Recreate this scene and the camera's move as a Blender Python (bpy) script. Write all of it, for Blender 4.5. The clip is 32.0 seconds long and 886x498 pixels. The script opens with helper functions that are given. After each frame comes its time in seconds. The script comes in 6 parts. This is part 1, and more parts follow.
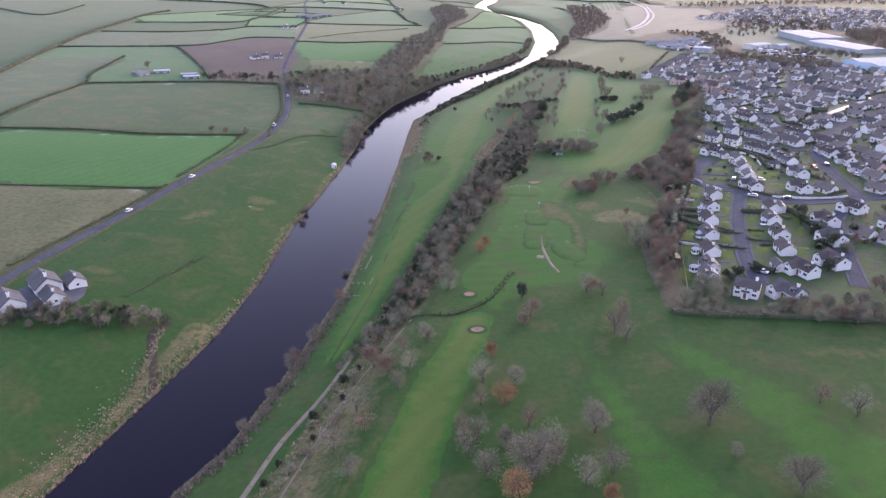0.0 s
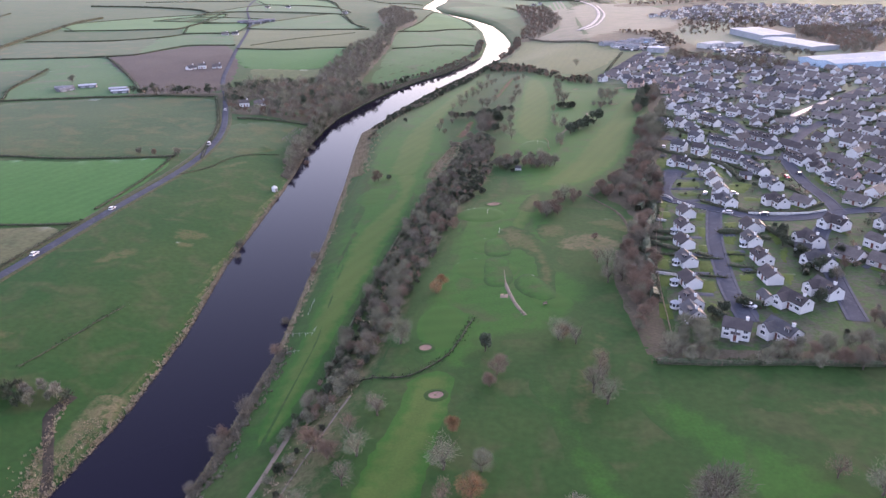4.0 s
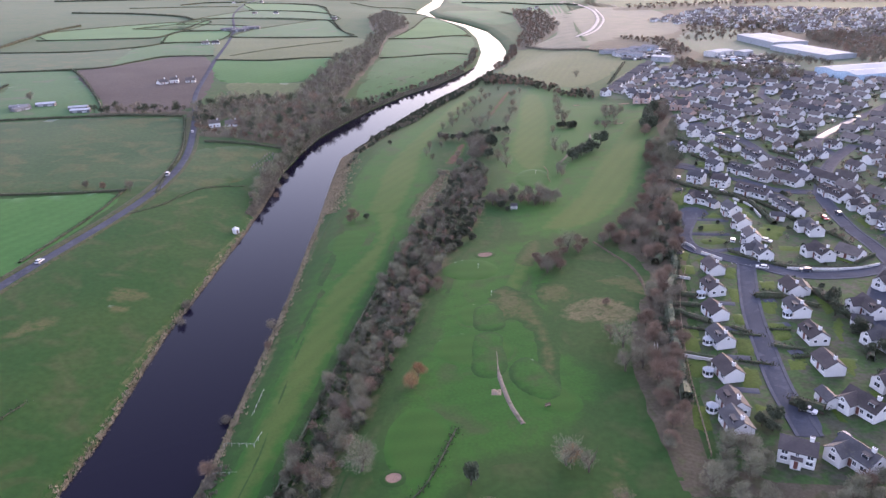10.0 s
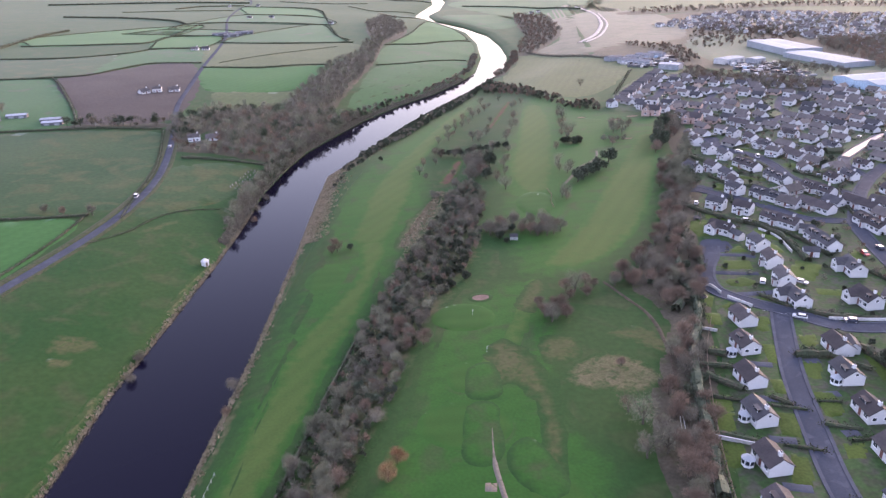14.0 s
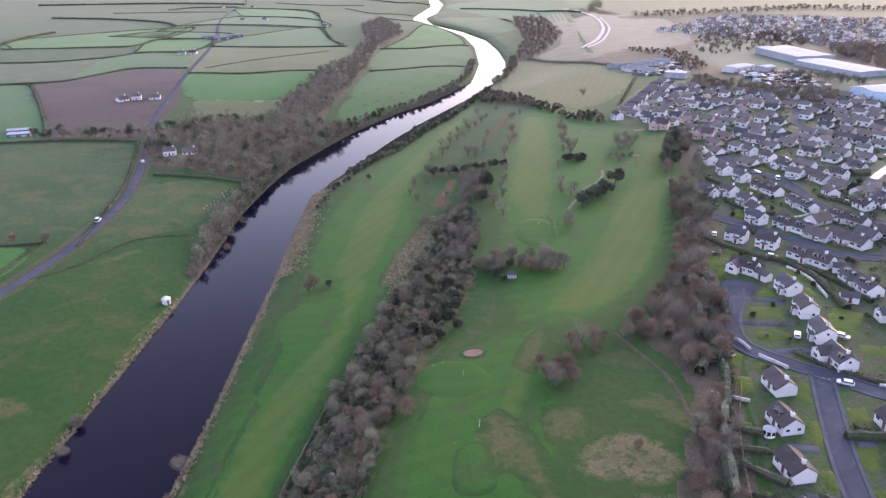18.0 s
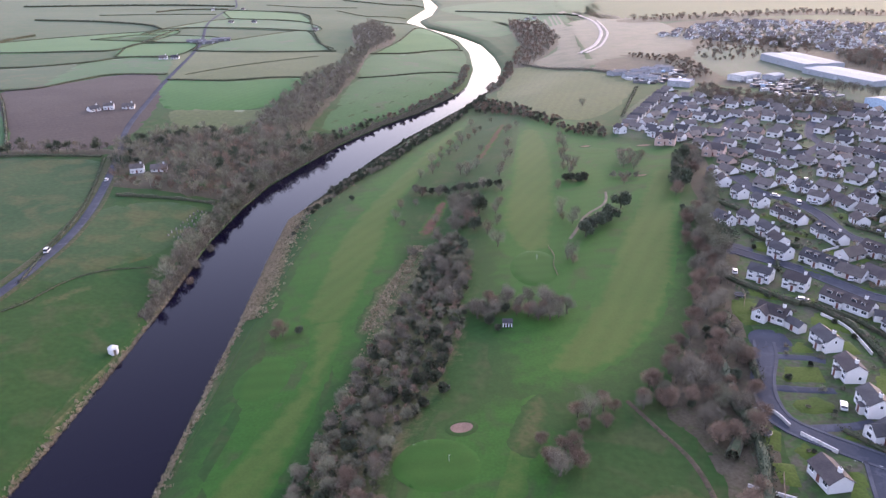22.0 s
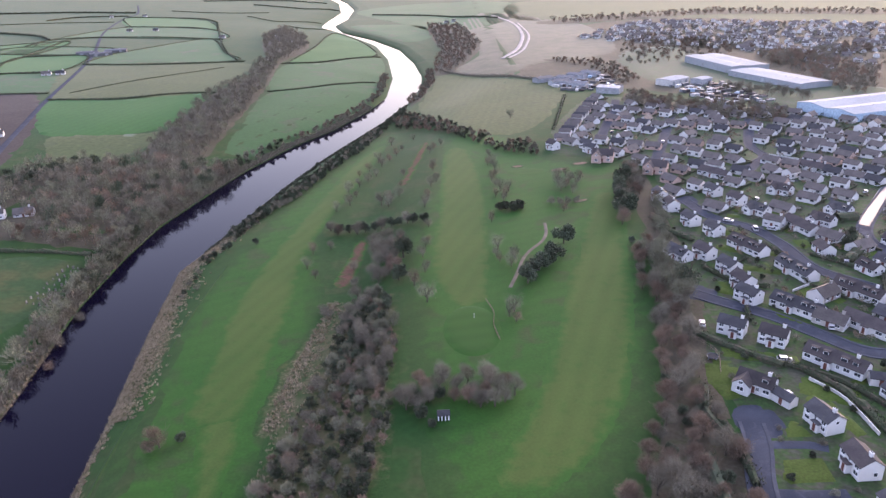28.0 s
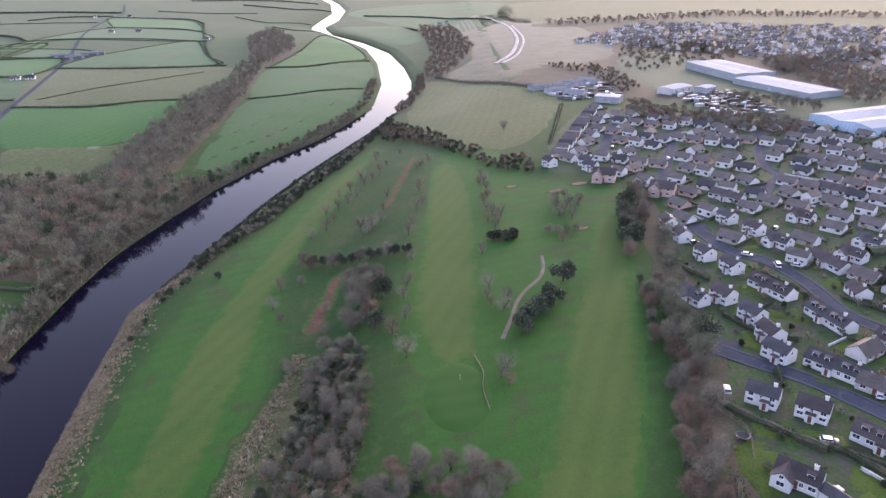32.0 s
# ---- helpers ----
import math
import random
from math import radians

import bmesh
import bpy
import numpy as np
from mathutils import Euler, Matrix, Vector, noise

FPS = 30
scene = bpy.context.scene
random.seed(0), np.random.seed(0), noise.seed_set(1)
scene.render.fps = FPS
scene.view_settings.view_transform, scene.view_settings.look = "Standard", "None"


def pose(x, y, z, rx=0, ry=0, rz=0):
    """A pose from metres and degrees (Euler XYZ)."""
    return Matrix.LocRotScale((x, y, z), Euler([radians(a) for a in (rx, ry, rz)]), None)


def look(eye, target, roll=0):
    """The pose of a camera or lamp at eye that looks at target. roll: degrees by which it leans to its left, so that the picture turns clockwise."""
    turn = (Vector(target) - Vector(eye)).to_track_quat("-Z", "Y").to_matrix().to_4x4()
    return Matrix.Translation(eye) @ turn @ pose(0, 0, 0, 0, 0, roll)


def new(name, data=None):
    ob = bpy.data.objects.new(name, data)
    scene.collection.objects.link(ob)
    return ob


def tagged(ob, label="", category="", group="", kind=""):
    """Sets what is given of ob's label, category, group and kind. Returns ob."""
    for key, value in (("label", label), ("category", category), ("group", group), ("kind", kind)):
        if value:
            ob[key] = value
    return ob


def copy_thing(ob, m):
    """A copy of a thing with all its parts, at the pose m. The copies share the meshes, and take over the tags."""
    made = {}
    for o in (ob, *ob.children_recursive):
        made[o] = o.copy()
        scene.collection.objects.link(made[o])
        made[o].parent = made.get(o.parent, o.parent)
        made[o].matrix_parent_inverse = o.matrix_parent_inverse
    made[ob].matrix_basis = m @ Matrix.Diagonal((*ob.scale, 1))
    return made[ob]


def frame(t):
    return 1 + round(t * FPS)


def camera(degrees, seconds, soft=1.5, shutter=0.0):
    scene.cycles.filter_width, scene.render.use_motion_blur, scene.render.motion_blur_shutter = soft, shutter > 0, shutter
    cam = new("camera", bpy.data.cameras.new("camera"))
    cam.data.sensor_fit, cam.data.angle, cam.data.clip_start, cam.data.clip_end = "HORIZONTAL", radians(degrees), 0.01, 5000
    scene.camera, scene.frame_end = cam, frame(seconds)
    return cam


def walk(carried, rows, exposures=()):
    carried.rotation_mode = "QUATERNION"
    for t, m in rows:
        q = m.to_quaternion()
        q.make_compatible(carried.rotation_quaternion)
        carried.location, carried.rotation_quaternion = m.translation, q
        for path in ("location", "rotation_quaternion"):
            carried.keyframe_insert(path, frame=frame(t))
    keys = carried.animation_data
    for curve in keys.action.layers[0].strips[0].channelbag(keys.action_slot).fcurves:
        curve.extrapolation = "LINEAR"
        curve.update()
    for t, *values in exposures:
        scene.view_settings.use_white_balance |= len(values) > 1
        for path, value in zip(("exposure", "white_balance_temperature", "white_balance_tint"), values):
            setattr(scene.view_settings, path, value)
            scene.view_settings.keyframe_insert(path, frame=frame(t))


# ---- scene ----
cam = camera(64.9, 32.0, soft=1.4)
PATH = [
    (0, (2.809, 14.199, 108.556), (2.472, 16.009, 107.776), -1.0),
    (0.5, (2.031, 18.183, 108.622), (1.724, 19.999, 107.842), -1.1),
    (1, (1.291, 22.25, 108.799), (1.009, 24.07, 108.019), -1.3),
    (1.5, (0.883, 26.493, 108.879), (0.617, 28.315, 108.098), -1.4),
    (2, (0.473, 30.927, 108.988), (0.224, 32.752, 108.207), -1.5),
    (2.5, (0.25, 35.417, 109.07), (0.011, 37.243, 108.289), -1.6),
    (3, (0.076, 39.747, 109.125), (-0.154, 41.574, 108.343), -1.6),
    (6, (-0.415, 66.13, 110.406), (-0.628, 67.958, 109.623), -1.8),
    (7, (-0.219, 74.849, 110.944), (-0.431, 76.677, 110.161), -1.8),
    (8, (-0.108, 83.932, 111.087), (-0.321, 85.761, 110.306), -1.9),
    (9, (-0.048, 92.876, 111.292), (-0.261, 94.705, 110.511), -1.9),
    (10, (0.133, 102.147, 111.511), (-0.081, 103.976, 110.732), -2.0),
    (11, (0.284, 111.558, 111.59), (0.07, 113.388, 110.812), -2.0),
    (12, (0.336, 120.964, 111.286), (0.119, 122.795, 110.511), -2.0),
    (13, (0.302, 130.047, 111.098), (0.086, 131.878, 110.325), -2.0),
    (14, (0.399, 139.012, 110.947), (0.181, 140.844, 110.175), -2.0),
    (17, (0.345, 165.598, 111.45), (0.129, 167.431, 110.681), -1.8),
    (18, (0.151, 174.427, 111.593), (-0.063, 176.261, 110.823), -1.7),
    (19, (-0.121, 183.324, 111.592), (-0.331, 185.159, 110.825), -1.6),
    (20, (-0.354, 192.51, 111.595), (-0.56, 194.346, 110.828), -1.5),
    (21, (-0.412, 201.489, 111.624), (-0.614, 203.325, 110.858), -1.5),
    (22, (-0.413, 210.459, 111.74), (-0.614, 212.295, 110.974), -1.5),
    (22.5, (-0.554, 214.972, 111.755), (-0.746, 216.81, 110.99), -1.6),
    (23, (-0.875, 219.327, 111.737), (-1.034, 221.168, 110.972), -1.8),
    (23.5, (-1.424, 223.068, 111.906), (-1.541, 224.911, 111.139), -1.8),
    (24, (-2.148, 226.154, 112.187), (-2.214, 227.999, 111.419), -1.9),
    (24.5, (-2.785, 229.336, 112.566), (-2.806, 231.182, 111.796), -2.1),
    (25, (-2.922, 233.068, 112.845), (-2.935, 234.914, 112.076), -2.2),
    (25.5, (-2.754, 237.275, 112.962), (-2.764, 239.121, 112.192), -2.1),
    (27.5, (-1.116, 255.385, 112.793), (-1.119, 257.231, 112.023), -1.8),
    (28, (-0.585, 259.894, 112.779), (-0.586, 261.74, 112.01), -1.9),
    (29, (0.335, 268.985, 112.823), (0.339, 270.831, 112.053), -1.7),
    (30, (1.309, 278.197, 112.925), (1.317, 280.043, 112.155), -1.6),
    (31, (2.229, 287.668, 112.868), (2.243, 289.514, 112.1), -1.6),
    (32, (3.645, 296.589, 113.024), (3.661, 298.435, 112.255), -1.6),
]
walk(cam, [(t, look(eye, target, roll)) for t, eye, target, roll in PATH], [(0, 1.7, 6050, 33), (20, 1.73, 6050, 32), (32, 1.59, 6050, 30)])

# ---- sky and sun ----
SUN_AZ, SUN_EL = 32.0, 13.0          # degrees east of north, above the horizon
world = bpy.data.worlds.new("overcast_sky")
scene.world = world
world.use_nodes = True
wn = world.node_tree
wn.nodes.clear()
sky = wn.nodes.new("ShaderNodeTexSky")
sky.sky_type = "NISHITA"
sky.sun_disc = False
sky.sun_elevation, sky.sun_rotation = radians(SUN_EL), radians(SUN_AZ)
sky.air_density, sky.dust_density, sky.ozone_density = 1.2, 3.5, 1.5
bg = wn.nodes.new("ShaderNodeBackground")
bg.inputs["Strength"].default_value = 0.15
wo = wn.nodes.new("ShaderNodeOutputWorld")
cloud = wn.nodes.new("ShaderNodeMix")      # an even veil of cloud over the clear sky
cloud.data_type, cloud.blend_type = "RGBA", "ADD"
cloud.inputs[0].default_value = 1.0
cloud.inputs[7].default_value = (2.35, 2.45, 3.0, 1.0)
wn.links.new(sky.outputs[0], cloud.inputs[6])
wn.links.new(cloud.outputs[2], bg.inputs[0])
wn.links.new(bg.outputs[0], wo.inputs[0])
lamp = bpy.data.lights.new("sun", "SUN")
lamp.energy, lamp.angle, lamp.color = 0.8, radians(40), (1.0, 0.88, 0.8)
sun = new("sun", lamp)
az, el = radians(SUN_AZ), radians(SUN_EL)
sun.matrix_world = look((0, 0, 300), (-math.sin(az) * math.cos(el), -math.cos(az) * math.cos(el), 300 - math.sin(el)))


# ---- materials ----
def surf(name, low, high, big=0.03, fine=1.2, third=None, amount=0.5, rough=0.93, bump=0.3, spec=0.12, vary=0.0, stripe=0.0, angle=0.0, metal=0.0, island=0.0, sheen=0.0, under=None, grit=0.22):
    """A weathered surface: two colours in broad patches, a third in blotches, fine grain and relief."""
    m = bpy.data.materials.new(name)
    m.use_nodes = True
    t = m.node_tree
    b = t.nodes["Principled BSDF"]
    co = t.nodes.new("ShaderNodeTexCoord")

    def noise_of(scale, detail=5.0, distortion=0.0):
        n = t.nodes.new("ShaderNodeTexNoise")
        n.inputs["Scale"].default_value, n.inputs["Detail"].default_value = scale, detail
        n.inputs["Distortion"].default_value = distortion
        t.links.new(co.outputs["Object"], n.inputs["Vector"])
        return n.outputs["Fac"]

    def remap(sock, a, c, lo=0.0, hi=1.0):
        r = t.nodes.new("ShaderNodeMapRange")
        r.inputs["From Min"].default_value, r.inputs["From Max"].default_value = a, c
        r.inputs["To Min"].default_value, r.inputs["To Max"].default_value = lo, hi
        t.links.new(sock, r.inputs["Value"])
        return r.outputs["Result"]

    def blend(fac, a, c, kind="MIX"):
        x = t.nodes.new("ShaderNodeMix")
        x.data_type, x.blend_type = "RGBA", kind
        for key, v in ((0, fac), (6, a), (7, c)):
            if isinstance(v, (tuple, float)):
                x.inputs[key].default_value = (*v, 1.0) if isinstance(v, tuple) else v
            else:
                t.links.new(v, x.inputs[key])
        return x.outputs[2]

    col = blend(remap(noise_of(big, 5, 0.4), 0.35, 0.65), low, high)
    if third:
        col = blend(remap(noise_of(big * 3.7, 6, 0.6), 0.62 - 0.25 * amount, 0.72 - 0.15 * amount), col, third)
    if under:
        cover = t.nodes.new("ShaderNodeAttribute")
        cover.attribute_name = "cover"
        wave = t.nodes.new("ShaderNodeMath")
        wave.operation = "ADD"
        t.links.new(cover.outputs["Fac"], wave.inputs[0])
        t.links.new(remap(noise_of(0.25, 4), 0.3, 0.7, -0.35, 0.35), wave.inputs[1])
        ground = blend(remap(noise_of(0.02, 5, 0.4), 0.35, 0.65), under[0], under[1])
        col = blend(remap(wave.outputs[0], 0.2, 0.9), ground, col)
    grain = noise_of(fine, 6)
    shade = t.nodes.new("ShaderNodeHueSaturation")
    t.links.new(col, shade.inputs["Color"])
    value = remap(grain, 0.3, 0.7, 1 - grit, 1 + grit)
    if stripe:
        w = t.nodes.new("ShaderNodeTexWave")
        turn = t.nodes.new("ShaderNodeMapping")
        turn.inputs["Rotation"].default_value = (0, 0, radians(angle))
        t.links.new(co.outputs["Object"], turn.inputs["Vector"])
        t.links.new(turn.outputs[0], w.inputs["Vector"])
        w.inputs["Scale"].default_value, w.inputs["Distortion"].default_value = 0.045, 1.2
        mul = t.nodes.new("ShaderNodeMath")
        mul.operation = "MULTIPLY"
        t.links.new(value, mul.inputs[0])
        t.links.new(remap(w.outputs["Fac"], 0, 1, 1 - stripe, 1 + stripe), mul.inputs[1])
        value = mul.outputs[0]
    if vary or island:
        src = t.nodes.new("ShaderNodeNewGeometry").outputs["Random Per Island"] if island else t.nodes.new("ShaderNodeObjectInfo").outputs["Random"]
        mul = t.nodes.new("ShaderNodeMath")
        mul.operation = "MULTIPLY"
        t.links.new(value, mul.inputs[0])
        t.links.new(remap(src, 0, 1, 1 - (vary or island), 1 + (vary or island)), mul.inputs[1])
        value = mul.outputs[0]
    t.links.new(value, shade.inputs["Value"])
    t.links.new(shade.outputs[0], b.inputs["Base Color"])
    b.inputs["Roughness"].default_value, b.inputs["Metallic"].default_value = rough, metal
    b.inputs["Specular IOR Level"].default_value = spec
    # bluish sheen at grazing angles, put in to stand for distance haze
    if sheen:
        b.inputs["Sheen Weight"].default_value, b.inputs["Sheen Roughness"].default_value = sheen, 0.22
        b.inputs["Sheen Tint"].default_value = (0.82, 0.92, 1.0, 1.0)
    if bump:
        n = t.nodes.new("ShaderNodeBump")
        n.inputs["Strength"].default_value, n.inputs["Distance"].default_value = bump, 0.15
        t.links.new(grain, n.inputs["Height"])
        t.links.new(n.outputs[0], b.inputs["Normal"])
    return m


M = {}
ROUGH = ((0.0108, 0.0365, 0.0078), (0.0195, 0.0413, 0.0102))
SEMI = ((0.0135, 0.053, 0.0076), (0.0196, 0.0595, 0.0094))
M["rough_grass"] = surf("rough_grass", *ROUGH, 0.02, 0.5, (0.0265, 0.0405, 0.0132), 0.45, bump=0.22, sheen=0.085, grit=0.16)
M["meadow"] = surf("meadow_grass", (0.0158, 0.0386, 0.013), (0.0243, 0.0452, 0.0156), 0.015, 0.5, (0.0388, 0.0469, 0.0175), 0.5, bump=0.22, grit=0.16, sheen=0.12)
M["fairway"] = surf("mown_fairway", (0.0298, 0.0587, 0.0116), (0.0391, 0.0645, 0.0142), 0.02, 1.5, stripe=0.04, angle=20, bump=0.1, sheen=0.12, under=SEMI, grit=0.08)
M["semi"] = surf("semi_rough_grass", *SEMI, 0.02, 1.2, (0.0246, 0.0437, 0.0134), 0.35, stripe=0.03, angle=65, bump=0.15, sheen=0.12, under=ROUGH, grit=0.12)
M["green"] = surf("putting_green_turf", (0.0158, 0.0505, 0.008), (0.0193, 0.0546, 0.0089), 0.06, 2.0, stripe=0.05, angle=80, bump=0.05, sheen=0.12, under=SEMI, grit=0.06)
M["sand"] = surf("bunker_sand", (0.108, 0.0734, 0.059), (0.144, 0.0994, 0.0792), 0.3, 4.0, bump=0.3)
M["rough_dry"] = surf("dry_rough_grass", (0.0518, 0.0547, 0.0245), (0.0806, 0.0691, 0.036), 0.12, 1.6, (0.03, 0.0456, 0.0148), 0.5, bump=0.5, sheen=0.1, under=ROUGH)
M["worn"] = surf("worn_turf", (0.0355, 0.0453, 0.0149), (0.0501, 0.0525, 0.0211), 0.1, 0.8, (0.0243, 0.0445, 0.0105), 0.5, bump=0.2, sheen=0.12, under=ROUGH, grit=0.14)
M["straw_tuft"] = surf("straw_tussock_grass", (0.072, 0.0619, 0.036), (0.1008, 0.0835, 0.0504), 0.25, 1.2, (0.0259, 0.0396, 0.0122), 0.9, bump=0.5, under=ROUGH)
M["bracken"] = surf("dead_bracken", (0.068, 0.034, 0.024), (0.09, 0.045, 0.031), 0.15, 1.8, (0.05, 0.042, 0.02), 0.5, bump=0.5, under=SEMI)
M["litter"] = surf("leaf_litter", (0.04, 0.036, 0.024), (0.058, 0.05, 0.034), 0.08, 1.2, (0.04, 0.043, 0.022), 0.4, bump=0.5, sheen=0.06)
M["asphalt"] = surf("worn_asphalt", (0.031, 0.035, 0.046), (0.043, 0.048, 0.061), 0.08, 2.5, (0.052, 0.056, 0.07), 0.3, rough=0.9, bump=0.08, spec=0.05, grit=0.1)
M["paving"] = surf("concrete_paving", (0.044, 0.048, 0.059), (0.06, 0.064, 0.076), 0.2, 2.0, bump=0.1, rough=0.9, spec=0.05, grit=0.1)
M["concrete"] = surf("pale_new_road", (0.24, 0.225, 0.21), (0.32, 0.3, 0.28), 0.05, 1.0, bump=0.1, rough=0.9, spec=0.1)
M["gravel"] = surf("gravel_path", (0.0897, 0.0764, 0.0624), (0.117, 0.1014, 0.0811), 0.15, 2.5, (0.0624, 0.0624, 0.0374), 0.3, bump=0.3)
M["worn_verge"] = surf("rough_verge_grass", (0.034, 0.036, 0.018), (0.048, 0.046, 0.025), 0.2, 1.2, (0.02, 0.036, 0.01), 0.6, bump=0.4, sheen=0.06)
M["mud"] = surf("trodden_earth", (0.0429, 0.0338, 0.0234), (0.0598, 0.0468, 0.0325), 0.2, 1.6, (0.0292, 0.0358, 0.0169), 0.4, bump=0.4)
M["dark_mud"] = surf("dark_wet_mud", (0.018, 0.016, 0.013), (0.03, 0.026, 0.02), 0.3, 2.0, bump=0.2)
M["plough"] = surf("brown_stubble_field", (0.0336, 0.0266, 0.0238), (0.0421, 0.0336, 0.0294), 0.02, 0.6, stripe=0.04, angle=40, bump=0.3, sheen=0.06)
M["straw"] = surf("pale_straw_field", (0.0504, 0.0572, 0.0274), (0.0663, 0.0687, 0.0351), 0.015, 0.5, (0.0428, 0.0541, 0.0252), 0.5, bump=0.4, sheen=0.1)
M["crop"] = surf("bright_winter_crop", (0.0204, 0.0698, 0.0153), (0.0276, 0.0789, 0.0184), 0.012, 0.4, stripe=0.04, angle=15, bump=0.15, sheen=0.09, grit=0.1)
M["pasture"] = surf("pasture", (0.0238, 0.0626, 0.021), (0.031, 0.0703, 0.0249), 0.012, 0.4, (0.0443, 0.059, 0.0323), 0.25, bump=0.2, sheen=0.09, grit=0.12)
M["tanfield"] = surf("tan_pasture", (0.044, 0.0598, 0.022), (0.0546, 0.0669, 0.0264), 0.02, 0.4, (0.0451, 0.058, 0.0252), 0.3, stripe=0.04, angle=10, bump=0.4, sheen=0.09)
M["moor"] = surf("brown_moor", (0.0495, 0.0479, 0.0295), (0.0622, 0.0591, 0.0375), 0.012, 0.3, (0.0367, 0.0415, 0.0207), 0.6, bump=0.4, sheen=0.17)
M["lawn"] = surf("garden_lawn", (0.0324, 0.0552, 0.0099), (0.0442, 0.0648, 0.0121), 0.1, 1.5, bump=0.2, vary=0.15, sheen=0.09)
M["yard"] = surf("garden_ground", (0.03, 0.037, 0.019), (0.05, 0.049, 0.038), 0.09, 0.9, (0.027, 0.052, 0.016), 0.9, bump=0.3, sheen=0.2)
M["twig"] = surf("bare_twigs", (0.112, 0.101, 0.075), (0.156, 0.14, 0.104), 0.5, 3.0, bump=0, vary=0.25, sheen=0.12)
M["twig_red"] = surf("reddish_bare_twigs", (0.125, 0.09, 0.064), (0.162, 0.116, 0.084), 0.5, 3.0, bump=0, vary=0.2, sheen=0.12)
M["twig_orange"] = surf("russet_leaves", (0.18, 0.098, 0.05), (0.226, 0.126, 0.065), 0.5, 3.0, bump=0, vary=0.2)
M["twig_pale"] = surf("lichened_twigs", (0.128, 0.128, 0.086), (0.168, 0.164, 0.112), 0.5, 3.0, bump=0, vary=0.2, sheen=0.12)
M["needle"] = surf("evergreen_leaves", (0.042, 0.054, 0.034), (0.066, 0.08, 0.048), 0.6, 3.0, bump=0, vary=0.25, rough=0.7, sheen=0.12)
M["hedge"] = surf("hedge_leaves", (0.0304, 0.0441, 0.0237), (0.0506, 0.0551, 0.0338), 0.25, 2.0, (0.0743, 0.0583, 0.0439), 0.4, bump=0, vary=0.2, sheen=0.12)
M["bark"] = surf("grey_bark", (0.064, 0.054, 0.042), (0.096, 0.082, 0.064), 1.0, 6.0, bump=0.4)
M["reed"] = surf("dry_reeds", (0.235, 0.19, 0.128), (0.32, 0.262, 0.182), 0.2, 2.0, (0.12, 0.115, 0.055), 0.4, bump=0, island=0.25)
M["render_white"] = surf("white_render", (0.46, 0.458, 0.45), (0.53, 0.527, 0.518), 0.12, 1.5, rough=0.9, bump=0.0, vary=0.08, grit=0.03, spec=0.1)
# grey pebbledash with backlit shade painted in, then lifted for haze
M["render_grey"] = surf("shade_grey_pebbledash", (0.25, 0.238, 0.222), (0.34, 0.322, 0.3), 0.12, 1.5, rough=0.95, bump=0.1, vary=0.2, grit=0.08, spec=0.1)
M["wet_asphalt"] = surf("wet_asphalt", (0.05, 0.053, 0.066), (0.066, 0.069, 0.084), 0.08, 2.5, rough=0.55, bump=0.03, spec=0.35, grit=0.1)
M["render_pink"] = surf("pinkish_brick", (0.34, 0.25, 0.21), (0.42, 0.31, 0.265), 0.25, 3.0, rough=0.85, bump=0.2, vary=0.1)
M["tile_brown"] = surf("brown_roof_tiles", (0.036, 0.031, 0.032), (0.053, 0.045, 0.044), 0.3, 2.4, (0.0437, 0.0421, 0.0351), 0.2, rough=0.8, bump=0.3, vary=0.25, spec=0.18, grit=0.12)
# brown tiles with distance haze painted in as a lighter base colour
M["tile_pale"] = surf("haze_paled_tiles", (0.052, 0.045, 0.042), (0.077, 0.066, 0.061), 0.3, 2.4, (0.07, 0.068, 0.056), 0.3, rough=0.75, bump=0.3, vary=0.3, spec=0.25, grit=0.12)
M["slate"] = surf("grey_slates", (0.027, 0.027, 0.0305), (0.043, 0.0425, 0.047), 0.3, 2.4, (0.0464, 0.0449, 0.0389), 0.2, rough=0.7, bump=0.3, vary=0.25, spec=0.25, grit=0.12)
M["frame_white"] = surf("white_frame", (0.6375, 0.6375, 0.6375), (0.697, 0.697, 0.697), 1.0, 5.0, rough=0.4, bump=0)
M["door"] = surf("painted_door", (0.1, 0.04, 0.03), (0.13, 0.06, 0.05), 1.0, 5.0, rough=0.45, bump=0)
M["metal_roof"] = surf("pale_sheet_roof", (0.21, 0.23, 0.245), (0.28, 0.3, 0.315), 0.02, 0.6, (0.26, 0.27, 0.28), 0.3, rough=0.85, bump=0.05, spec=0.1, grit=0.1)
M["metal_dark"] = surf("weathered_grey_sheet", (0.085, 0.088, 0.094), (0.13, 0.134, 0.14), 0.05, 0.8, (0.1, 0.09, 0.08), 0.3, rough=0.7, bump=0.05, vary=0.2)
M["metal_blue"] = surf("blue_cladding", (0.27, 0.36, 0.45), (0.33, 0.43, 0.52), 0.05, 0.8, rough=0.5, bump=0.05)
M["metal_grey"] = surf("grey_shed_cladding", (0.2, 0.21, 0.225), (0.28, 0.29, 0.305), 0.05, 0.8, rough=0.55, bump=0.05, vary=0.2)
M["concrete_white"] = surf("white_painted_wall", (0.376, 0.372, 0.36), (0.464, 0.46, 0.444), 0.2, 2.0, (0.288, 0.284, 0.264), 0.3, bump=0.15)
M["wood"] = surf("weathered_timber", (0.12, 0.09, 0.065), (0.18, 0.14, 0.105), 0.8, 5.0, bump=0.3)
M["stone"] = surf("grey_stone", (0.11, 0.1075, 0.1025), (0.16, 0.155, 0.1475), 0.5, 3.0, (0.1, 0.1, 0.08), 0.3, bump=0.3, vary=0.2)
